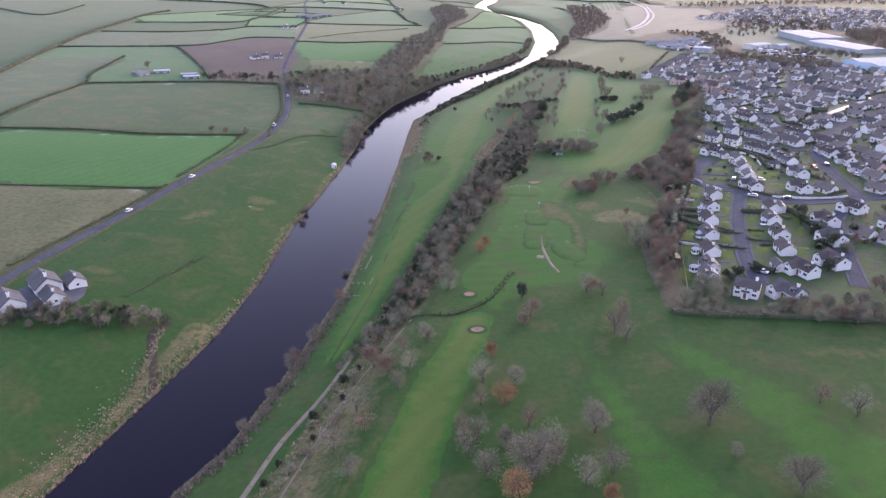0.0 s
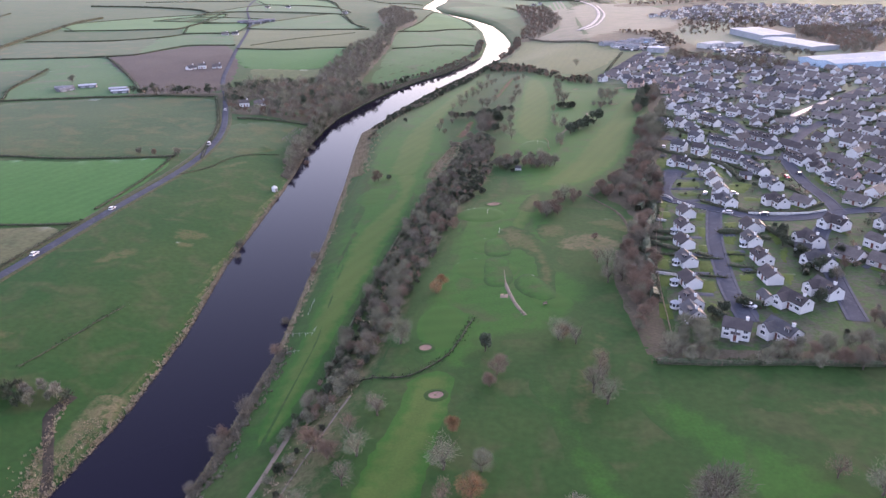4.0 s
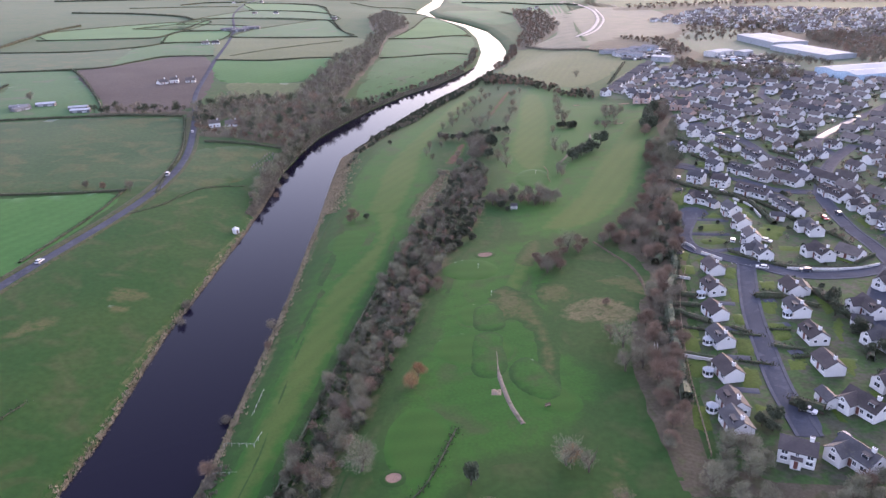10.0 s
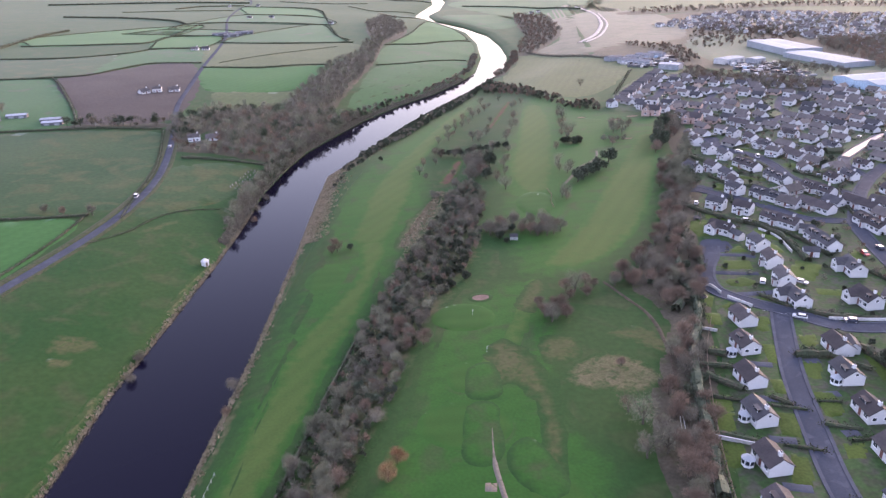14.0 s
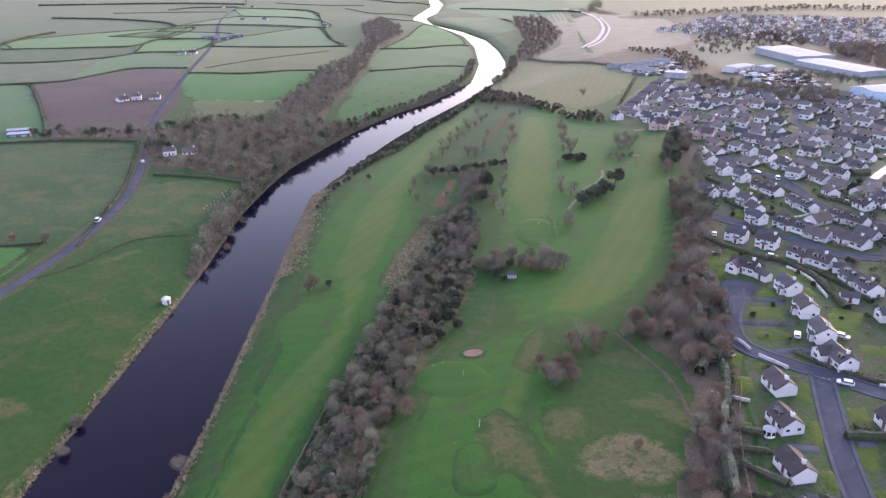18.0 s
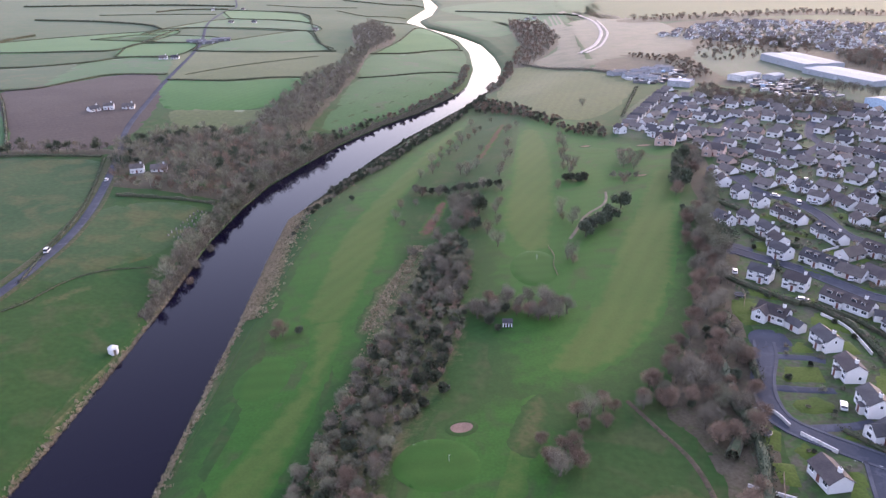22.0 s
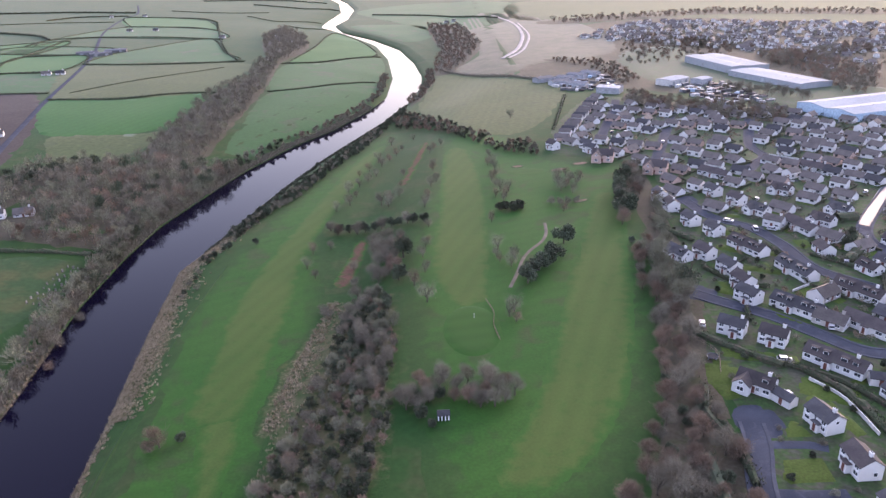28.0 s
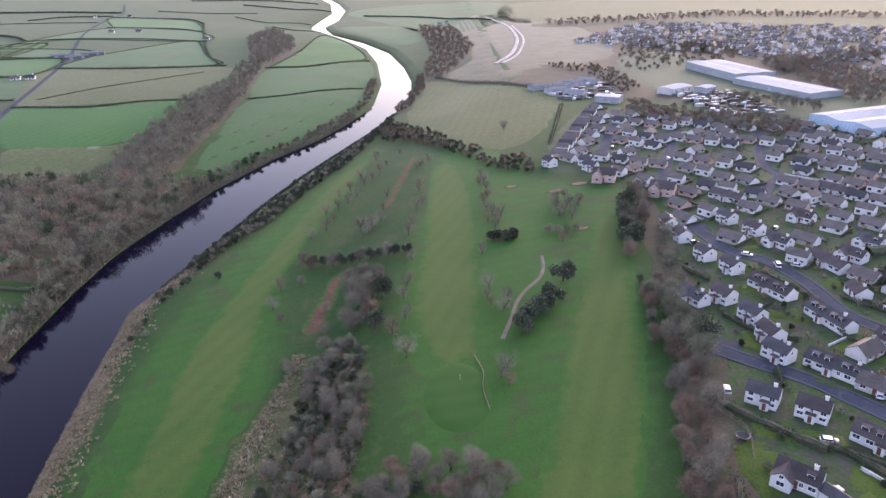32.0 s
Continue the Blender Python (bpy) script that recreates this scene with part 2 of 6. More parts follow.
M["car_white"] = surf("white_car_paint", (0.396, 0.396, 0.4032), (0.432, 0.432, 0.4392), 1, 6, rough=0.45, bump=0, spec=0.3)
M["car_dark"] = surf("dark_car_paint", (0.03, 0.035, 0.05), (0.04, 0.045, 0.06), 1, 6, rough=0.25, bump=0, spec=0.6)
M["car_red"] = surf("red_car_paint", (0.3, 0.03, 0.03), (0.34, 0.04, 0.04), 1, 6, rough=0.25, bump=0, spec=0.6)
M["car_silver"] = surf("silver_car_paint", (0.4, 0.41, 0.43), (0.46, 0.47, 0.48), 1, 6, rough=0.3, bump=0, spec=0.6, metal=0.3)
M["rubber"] = surf("tyre_rubber", (0.02, 0.02, 0.02), (0.03, 0.03, 0.03), 2, 8, rough=0.9, bump=0)
M["solar"] = surf("dark_solar_cells", (0.012, 0.016, 0.04), (0.02, 0.025, 0.06), 0.8, 3, rough=0.2, bump=0, spec=0.6)
M["glass"] = surf("window_glass", (0.02, 0.024, 0.03), (0.035, 0.04, 0.05), 0.6, 2, rough=0.2, bump=0, spec=0.4)

water_mat = bpy.data.materials.new("river_water")
water_mat.use_nodes = True
wt = water_mat.node_tree
wb = wt.nodes["Principled BSDF"]
wb.inputs["Base Color"].default_value = (0.0026, 0.0021, 0.0075, 1)
wb.inputs["Roughness"].default_value = 0.04
wb.inputs["IOR"].default_value = 1.33
wb.inputs["Specular IOR Level"].default_value = 0.09
wc = wt.nodes.new("ShaderNodeTexCoord")
w1, w2 = wt.nodes.new("ShaderNodeTexNoise"), wt.nodes.new("ShaderNodeTexNoise")
w1.inputs["Scale"].default_value, w1.inputs["Detail"].default_value = 0.9, 4
w2.inputs["Scale"].default_value, w2.inputs["Detail"].default_value = 0.02, 3
wm = wt.nodes.new("ShaderNodeMath")
wm.operation = "MULTIPLY"
wbump = wt.nodes.new("ShaderNodeBump")
wbump.inputs["Strength"].default_value, wbump.inputs["Distance"].default_value = 0.12, 0.06
for n in (w1, w2):
    wt.links.new(wc.outputs["Object"], n.inputs["Vector"])
wt.links.new(w1.outputs[0], wm.inputs[0])
wt.links.new(w2.outputs[0], wm.inputs[1])
wt.links.new(wm.outputs[0], wbump.inputs["Height"])
wt.links.new(wbump.outputs[0], wb.inputs["Normal"])
M["water"] = water_mat

# ---- the lie of the land ----
BANK_L = [(-900, -60), (60, -122), (128, -119), (170, -116), (205, -114), (250, -117), (308, -126), (350, -129), (408, -134), (445, -138),
          (510, -147), (560, -149), (600, -148), (645, -140), (700, -129), (765, -108), (815, -85), (885, -64), (950, -52), (1070, -52),
          (1240, -68), (1410, -98), (1610, -170), (1770, -240), (1900, -246), (2200, -250), (2652, -312), (5200, -900)]
BANK_R = [(-900, -30), (60, -92), (133, -87), (151, -82), (186, -80), (240, -80), (290, -85), (340, -90), (385, -96), (425, -101),
          (493, -111), (540, -117), (572, -110), (615, -102), (655, -95), (716, -81), (780, -62), (840, -44), (910, -30), (1010, -18),
          (1080, -19), (1190, -31), (1345, -58), (1504, -112), (1650, -180), (1790, -213), (1960, -205), (2300, -226), (2640, -284), (5200, -860)]
FOOT = [(-900, -80), (129, -67), (171, -62), (230, -56), (350, -54), (430, -51), (490, -44), (700, -40), (850, -20), (1000, 20), (5200, 60)]
CREST = [(-900, -38), (200, -39), (240, -34), (310, -28), (380, -15), (480, -14), (700, 0), (850, 30), (1000, 80), (5200, 160)]


def along(table, y):
    return np.interp(y, [p[0] for p in table], [p[1] for p in table])


def height(x, y):
    """The lie of the land: a river valley with a low bank, a wooded step and a plateau."""
    x, y = np.asarray(x, float), np.asarray(y, float)
    left, right = along(BANK_L, y) - x, x - along(BANK_R, y)
    west = np.interp(left, [-8, -1.5, 0, 3, 12, 30, 55, 90, 150, 250, 500, 1200, 4000], [-14, -13, -11.8, -10.2, -8.5, -4.6, -1.3, 0.6, 5.5, 11, 18, 36, 90])
    low = np.interp(right, [-8, -1.5, 0, 3, 14, 40], [-14, -13, -11.8, -10, -7.2, -6])
    step = np.clip((x - along(FOOT, y)) / np.maximum(along(CREST, y) - along(FOOT, y), 1), 0, 1)
    rise = 6 * step * step * (3 - 2 * step)
    east = np.where(right < 14, low, np.minimum(low, -6 + 0 * x) * 1.0) + rise
    east = np.where(step >= 1, np.interp(x, [0, 55, 75, 200, 600, 4000], [0, 0.2, 1, 1.5, 4, 40]) + 0 * y, east)
    return np.where(left > right, west, east)


def ground_z(x, y):
    return float(height(x, y))


rng = np.random.default_rng(7)


def mesh_of(name, verts, faces, material, smooth=False):
    me = bpy.data.meshes.new(name)
    me.from_pydata([tuple(v) for v in verts], [], [tuple(f) for f in faces])
    me.materials.append(material)
    if smooth:
        me.polygons.foreach_set("use_smooth", [True] * len(me.polygons))
    me.update()
    return me


def setting(name, verts, faces, material, label, category, smooth=False, kind="structure"):
    return tagged(new(name, mesh_of(name, verts, faces, material, smooth)), label, category, kind=kind)


def strip_grid(rows):
    """Faces for rows of equal length."""
    n = len(rows[0])
    faces = [(i * n + j, i * n + j + 1, (i + 1) * n + j + 1, (i + 1) * n + j) for i in range(len(rows) - 1) for j in range(n - 1)]
    return [v for r in rows for v in r], faces


ys = np.concatenate([np.arange(-880, 80, 40), np.arange(80, 800, 6), np.arange(800, 1400, 15), np.arange(1400, 2700, 50), np.arange(2700, 5001, 230)])
off_l = np.concatenate([[0, 1.5, 3, 6, 9, 12, 18, 24, 30, 36, 42, 48], np.arange(55, 90, 7), np.arange(90, 150, 10), np.arange(150, 500, 20), np.arange(500, 1200, 70), [1200, 1300, 1600, 2000, 2600, 3300, 4000]])
off_r = np.concatenate([[0, 1.5, 3, 6, 10, 14], np.arange(16, 205, 3), np.arange(205, 420, 12), np.arange(420, 1000, 50), [1100, 1400, 1900, 2500, 3300, 4000]])
rows = []
for y in ys:
    a, b = float(along(BANK_L, y)), float(along(BANK_R, y))
    xs = np.concatenate([a - off_l[::-1], [a + 1.5, a + 6, b - 6, b - 1.5], b + off_r])
    zs = height(xs, np.full_like(xs, y))
    rows.append([(x, y, z) for x, z in zip(xs, zs)])
gv, gf = strip_grid(rows)
setting("ground", gv, gf, M["rough_grass"], "rough winter grass over the river valley and plateau", "ground", True)
setting("water", *strip_grid([[(float(along(BANK_L, y)) - 1, y, -12), (float(along(BANK_R, y)) + 1, y, -12)] for y in ys]), M["water"], "dark still river water between grassy banks", "river")


def curve_through(pts, step, closed=False):
    """Points every step metres on a smooth line through pts."""
    p = [np.array(q, float) for q in pts]
    n, out = len(p), []
    for i in range(n if closed else n - 1):
        a, b = p[i], p[(i + 1) % n]
        pre = p[i - 1] if (i or closed) else 2 * a - b
        post = p[(i + 2) % n] if (i + 2 < n or closed) else 2 * b - a
        k = max(1, int(np.linalg.norm(b - a) / step))
        for s in range(k):
            t = s / k
            out.append(0.5 * (2 * a + (b - pre) * t + (2 * pre - 5 * a + 4 * b - post) * t * t + (3 * a - pre - 3 * b + post) * t ** 3))
    if not closed:
        out.append(p[-1])
    return np.array(out)


def inside(px, py, poly):
    c = np.zeros(px.shape, bool)
    q = np.roll(poly, 1, axis=0)
    for (x1, y1), (x2, y2) in zip(poly, q):
        cross = ((y1 > py) != (y2 > py)) & (px < (x2 - x1) * (py - y1) / (y2 - y1 + 1e-9) + x1)
        c ^= cross
    return c


from mathutils.geometry import delaunay_2d_cdt


def patch(name, pts, material, lift, label, category, step=5.0, smooth=True, wobble=0.6, bowl=0.0, soft=0.0, skirt=True, mound=0.0):
    """A piece of ground cover laid on the land."""
    ring = curve_through(pts, step, True) if smooth else np.array(densify(pts, step))
    ring = ring + rng.normal(0, wobble * 0.5, ring.shape)
    lo, hi = ring.min(0), ring.max(0)
    gx, gy = np.meshgrid(np.arange(lo[0], hi[0], step), np.arange(lo[1], hi[1], step))
    gx, gy = gx.ravel(), gy.ravel()
    keep = inside(gx, gy, ring)
    inner = np.stack([gx[keep], gy[keep]], 1)
    co = [Vector((float(x), float(y))) for x, y in np.concatenate([ring, inner])]
    v2, _, tri, *_ = delaunay_2d_cdt(co, [], [list(range(len(ring)))], 1, 0.01)
    x, y = np.array([v.x for v in v2]), np.array([v.y for v in v2])
    z0 = height(x, y)
    z = z0 + lift
    if skirt:
        z[:len(ring)] = height(x[:len(ring)], y[:len(ring)]) + (0.02 if soft else -0.03)
    if mound:          # a raised table with a sloping edge
        d = np.min(np.hypot(x[:, None] - ring[None, :, 0], y[:, None] - ring[None, :, 1]), axis=1)
        z = z + mound * np.clip(d / 3.2, 0, 1) ** 0.8
    if bowl:
        c = ring.mean(0)
        r = np.hypot(x - c[0], y - c[1]) / max(hi[0] - lo[0], hi[1] - lo[1]) * 2
        z = z - bowl * np.clip(1 - r, 0, 1) ** 0.7
    ob = setting(name, list(zip(x, y, z)), [tuple(f) for f in tri], material, label, category, True)
    if soft:
        far = np.full(x.shape, 1e9)
        for p in ring:
            far = np.minimum(far, np.hypot(x - p[0], y - p[1]))
        far[far < 0.05] = 0
        z = z0 + lift * (0.35 + 0.65 * np.clip(far / soft, 0, 1)) + mound * np.clip(far / 3.0, 0, 1) ** 0.8
        ob.data.vertices.foreach_set("co", np.stack([x, y, z], 1).astype(np.float32).ravel())
        ob.data.update()
        ob.data.attributes.new("cover", "FLOAT", "POINT").data.foreach_set("value", np.clip(far / soft, 0, 1).astype(np.float32))
    return ob


def densify(pts, step):
    out = []
    for i, a in enumerate(pts):
        b = pts[(i + 1) % len(pts)]
        k = max(1, int(math.dist(a, b) / step))
        out += [(a[0] + (b[0] - a[0]) * s / k, a[1] + (b[1] - a[1]) * s / k) for s in range(k)]
    return out


def oval(cx, cy, rx, ry, turn=0.0, n=14):
    a = np.linspace(0, 2 * math.pi, n, endpoint=False)
    c, s = math.cos(radians(turn)), math.sin(radians(turn))
    return [(cx + rx * math.cos(t) * c - ry * math.sin(t) * s, cy + rx * math.cos(t) * s + ry * math.sin(t) * c) for t in a]


def sides(line):
    d = np.gradient(line, axis=0)
    d /= np.maximum(np.linalg.norm(d, axis=1), 1e-6)[:, None]
    return np.stack([d[:, 1], -d[:, 0]], 1)


def ribbon(name, pts, width, material, lift, label, category, step=4.0, edge=0.0, kind="structure"):
    """A road or path laid on the land; edge: the height of a kerb with a pavement beside it."""
    line = curve_through(pts, step)
    nrm = sides(line)
    rows = []
    for p, n in zip(line, nrm):
        r = []
        for k, up in ((-0.5 * width - 0.5, -0.05), (-0.5 * width, lift), (-0.25 * width, lift + 0.025), (0, lift + 0.05), (0.25 * width, lift + 0.025), (0.5 * width, lift), (0.5 * width + 0.5, -0.05)):
            q = p + n * k
            r.append((q[0], q[1], ground_z(*q) + (max(up, lift - 0.2) if edge else up)))
        rows.append(r)
    ob = setting(name, *strip_grid(rows), material, label, category, True, kind)
    if edge:
        for sgn in (-1, 1):
            rows = []
            for p, n in zip(line, nrm):
                r = []
                for k, up in ((0.5 * width, 0.0), (0.5 * width, edge), (0.5 * width + 0.9, edge), (0.5 * width + 0.9, -0.3)):
                    q = p + n * sgn * k
                    r.append((q[0], q[1], ground_z(*q) + lift + up))
                rows.append(r)
            setting("pavement", *strip_grid(rows), M["paving"], "grey concrete pavement with a kerb along the street", "pavement")
    return ob


# ---- fields and golf course ----
FIELDS = (
    ([(-372, 417), (-388, 469), (-401, 546), (-261, 607), (-222, 530), (-203, 459), (-213, 445), (-273, 423), (-362, 405)], "meadow", "large dull green pasture beside the road"),
    ([(-352, 393), (-267, 413), (-210, 432), (-201, 345), (-205, 329), (-280, 308)], "crop", "bright green hedged field beside the road"),
    ([(-290, 296), (-240, 310), (-205, 319), (-204, 274), (-206, 220), (-240, 205)], "straw", "pale yellowish cropped field with faint rows"),
    ([(-450, 790), (-415, 845), (-400, 880), (-358, 888), (-291, 754), (-266, 633), (-318, 612), (-345, 650), (-380, 690)], "plough", "brown bare field beside the road"),
    ([(-280, 748), (-332, 858), (-278, 867), (-238, 894), (-208, 903), (-203, 833), (-216, 768)], "crop", "bright green winter crop field"),
    ([(-262, 715), (-272, 745), (-214, 764), (-204, 777), (-201, 724), (-216, 689), (-238, 671)], "tanfield", "tan bare field beside the wood"),
    ([(-400, 1064), (-227, 1100), (-208, 988), (-214, 907), (-282, 875), (-334, 868)], "tanfield", "dull tan pasture with a farm at its edge"),
    ([(-160, 921), (-124, 954), (-69, 1013), (-60, 959), (-77, 873), (-94, 812), (-117, 772), (-133, 722), (-148, 726), (-155, 798)], "pasture", "green riverside field within the bend"),
    ([(-160, 930), (-124, 960), (-70, 1020), (-62, 1090), (-80, 1230), (-133, 1135), (-180, 1095)], "pasture", "green riverside field within the bend"),
    ([(-180, 1115), (-133, 1152), (-85, 1245), (-115, 1400), (-180, 1560), (-175, 1280)], "crop", "green riverside field within the bend"),
    ([(-210, 525), (-170, 548), (-160, 489), (-182, 442), (-199, 462)], "meadow", "green paddock beside the burial ground"),
    ([(-193, 590), (-165, 577), (-157, 552), (-168, 548), (-205, 545)], "semi", "small dark green paddock below the wood"),
    ([(4, 1062), (72, 970), (118, 920), (100, 840), (78, 770), (50, 728), (37, 730), (8, 775), (-18, 855), (-12, 980)], "tanfield", "flat tan field beside the river"),
    ([(20, 1498), (110, 1860), (250, 1500), (230, 1180), (190, 1100), (115, 1060), (73, 1000), (18, 1071), (55, 1210)], "moor", "brown rough ground round a new road loop"),
    ([(148, 1642), (314, 1636), (506, 1494), (690, 1367), (1000, 1820), (498, 2191), (204, 2169)], "tanfield", "dull tan fields beyond the town"),
    ([(-410, 1180), (-360, 1345), (-330, 1340), (-275, 1195), (-240, 1125), (-311, 1082), (-400, 1082)], "pasture", "green hedged field beside the farm"),
    ([(-600, 1180), (-450, 1170), (-440, 1240), (-560, 1255)], "pasture", "small green hedged field"),
    ([(-470, 1010), (-405, 1025), (-435, 1155), (-510, 1140)], "crop", "green hedged field beside the road"),
    ([(-430, 812), (-402, 892), (-355, 900), (-405, 1015), (-455, 1000), (-476, 955)], "pasture", "green hedged field above the brown field"),
    ([(-580, 760), (-460, 795), (-430, 815), (-480, 950), (-528, 908), (-620, 890)], "meadow", "dull green hedged hill field"),
    ([(-410, 560), (-350, 590), (-320, 612), (-415, 735), (-460, 780), (-575, 745), (-545, 660), (-465, 700), (-433, 603)], "pasture", "green hedged field behind the farm sheds"),
    ([(-395, 430), (-520, 585), (-550, 660), (-470, 700), (-436, 603), (-410, 555), (-395, 478)], "meadow", "dull green hill field"),
    ([(-640, 1020), (-545, 1055), (-505, 1095), (-545, 1330), (-700, 1130)], "crop", "green hedged hill field"),
    ([(-560, 1270), (-530, 1380), (-330, 1360), (-370, 1500), (-440, 1560), (-560, 1585), (-580, 1350)], "pasture", "long green hill fields"),
    ([(-560, 1600), (-440, 1580), (-378, 1515), (-440, 1700), (-500, 1795), (-660, 1840)], "crop", "long green hill fields"),
    ([(-200, 2150), (-60, 1700), (20, 1510), (140, 1650), (200, 2160), (0, 2400)], "pasture", "far green field beyond the scrub"),
    ([(-170, 1720), (-40, 1690), (0, 1510), (-40, 1390), (-100, 1520)], "pasture", "green riverside field"),
)
for pts, mat, text in FIELDS:
    patch("field", pts, M[mat], 0.15, text, "field", step=8.0, wobble=1.2)

# the course: semi-rough on the plateau, mown fairways, greens
patch("semi_rough", [(-60, 600), (-45, 470), (-56, 300), (-62, 190), (-78, 200), (-77, 250), (-82, 300), (-86, 345), (-90, 400), (-96, 440), (-98, 480), (-97, 530), (-86, 600), (-70, 670), (-45, 760), (-30, 760), (-48, 690)],
      M["semi"], 0.03, "green riverside golf course turf", "grass", step=4.5, soft=9)
patch("semi_rough", [(-10, 440), (-16, 500), (-16, 560), (-2, 640), (0, 720), (35, 745), (70, 660), (108, 640), (98, 600), (70, 470), (60, 430), (30, 380), (0, 372), (-8, 400)],
      M["semi"], 0.04, "green golf course turf on the plateau", "grass", step=5, soft=12)
patch("semi_rough", [(-32, 225), (-34, 262), (-30, 300), (-28, 345), (-12, 368), (4, 376), (16, 345), (12, 300), (26, 270), (10, 240), (-8, 232), (-14, 215)],
      M["semi"], 0.025, "green golf course turf round the tees", "grass", step=4, soft=8)
patch("fairway", [(3, 690), (17, 690), (22, 607), (19, 530), (16, 488), (12, 478), (4, 478), (-2, 490), (-6, 520), (-2, 590)], M["fairway"], 0.08, "pale mown golf fairway", "fairway", step=2.5, soft=4)
patch("fairway", [(76, 596), (68, 570), (46, 500), (36, 462), (28, 436), (20, 414), (9, 391), (16, 384), (29, 390), (42, 408), (54, 433), (62, 462), (70, 500), (86, 570), (88, 594)], M["fairway"], 0.08, "pale mown golf fairway", "fairway", step=2.5, soft=5)
patch("fairway", [(-38, 735), (-46, 660), (-57, 588), (-61, 543), (-58, 493), (-58, 455), (-59, 425), (-76, 425), (-78, 455), (-81, 494), (-79, 525), (-75, 559), (-67, 618), (-54, 700)], M["fairway"], 0.15, "pale mown riverside fairway", "fairway", step=2.5, soft=4)
patch("fairway", [(-62, 452), (-57.5, 410), (-56, 370), (-58, 330), (-60, 270), (-63, 200), (-69, 195), (-73, 270), (-74, 330), (-70, 358), (-65, 384), (-67, 405), (-74, 431), (-77, 450)], M["fairway"], 0.1, "pale mown riverside fairway", "fairway", step=2.5, soft=4)
patch("fairway", [(-29, 212), (-18, 213), (-20, 182), (-22, 151), (-24, 120), (-37, 120), (-36, 166), (-31, 197)], M["fairway"], 0.05, "mown golf fairway between bare trees", "fairway", step=2.5, soft=4)
patch("fairway", [(30, 207), (42, 207), (54, 195), (66, 184), (82, 163), (98, 146), (120, 118), (100, 104), (74, 128), (61, 143), (51, 169), (36, 192)], M["semi"], 0.06, "broad mown golf fairway", "fairway", step=4, soft=6)
patch("fairway", [(5, 218), (11, 205), (18.5, 185), (29, 164), (39, 147), (52, 126), (40, 108), (24, 118), (20, 138), (15, 160), (8.5, 192), (2, 212)], M["semi"], 0.05, "mown strip across the golf course", "fairway", step=4, soft=6)
patch("fairway", [(-6, 300), (4, 330), (10, 372), (2, 372), (-6, 335), (-16, 305)], M["fairway"], 0.04, "mown approach between two greens", "fairway", step=3, soft=6)
for cx, cy, rx, ry, a in ((8, 461, 8.5, 15, 0), (-18, 344, 9.5, 8.5, 0), (-24, 241, 7.5, 13, 5), (-14.5, 308, 5, 7, 0), (-13, 286, 11, 9, 0), (10, 262, 8, 5.5, -40), (-77, 387, 7.5, 10.5, 0), (48, 640, 10, 7, 0)):
    patch("putting_green", oval(cx, cy, rx * 1.12, ry * 1.12, a, 22), M["green"], 0.11, "close-mown oval putting green", "putting green", step=1.3, wobble=0.1, soft=2.6, mound=0.35 if cy == 461 else 0.15 if cy == 344 else 0.0)
for cx, cy, rx, ry in ((-28, 228, 2.0, 1.8), (-22, 204, 2.2, 1.8), (-13, 358.5, 3.1, 2.3), (66, 640, 4.5, 2.2), (80, 650, 4.5, 2.4), (68, 585, 3.5, 1.6), (44, 651, 3, 2)):
    patch("bunker", oval(cx, cy, rx, ry, 20), M["sand"], 0.16, "pinkish sand bunker with a turf lip", "bunker", step=0.9, wobble=0.12, bowl=0.14, skirt=False)
    rim = []
    for x, y in oval(cx, cy, rx, ry, 20, 28):
        u = np.array([x - cx, y - cy]) / max(math.hypot(x - cx, y - cy), 1e-6)
        rim.append([(x + u[0] * d, y + u[1] * d, ground_z(x, y) + up) for d, up in ((-0.25, 0.1), (0.0, 0.2), (0.3, 0.2), (1.3, 0.02))])
    rim.append(rim[0])
    setting("bunker_lip", *strip_grid(rim), M["semi"], "raised turf lip round the bunker", "grass", True)
for pts, up in (([(-2, 276), (4, 282), (13, 266), (8, 260), (0, 267)], 0.2), ([(-15, 312), (-7, 316), (-4, 300), (-13, 298)], 0.18), ([(-14, 293), (-5, 295), (-3, 274), (-12, 272)], 0.15)):
    patch("tee_mound", pts, M["semi"], 0.09, "raised mown tee with sloping sides", "tee", step=1.4, wobble=0.2, soft=2.4, mound=up)
patch("dry_hollow", [(14, 312), (22, 322), (31, 324), (39, 317), (42, 309), (34, 303), (24, 303), (16, 305)], M["rough_dry"], 0.07, "dry tan grass in a shallow hollow", "grass", step=1.6, wobble=0.6, soft=3.5)
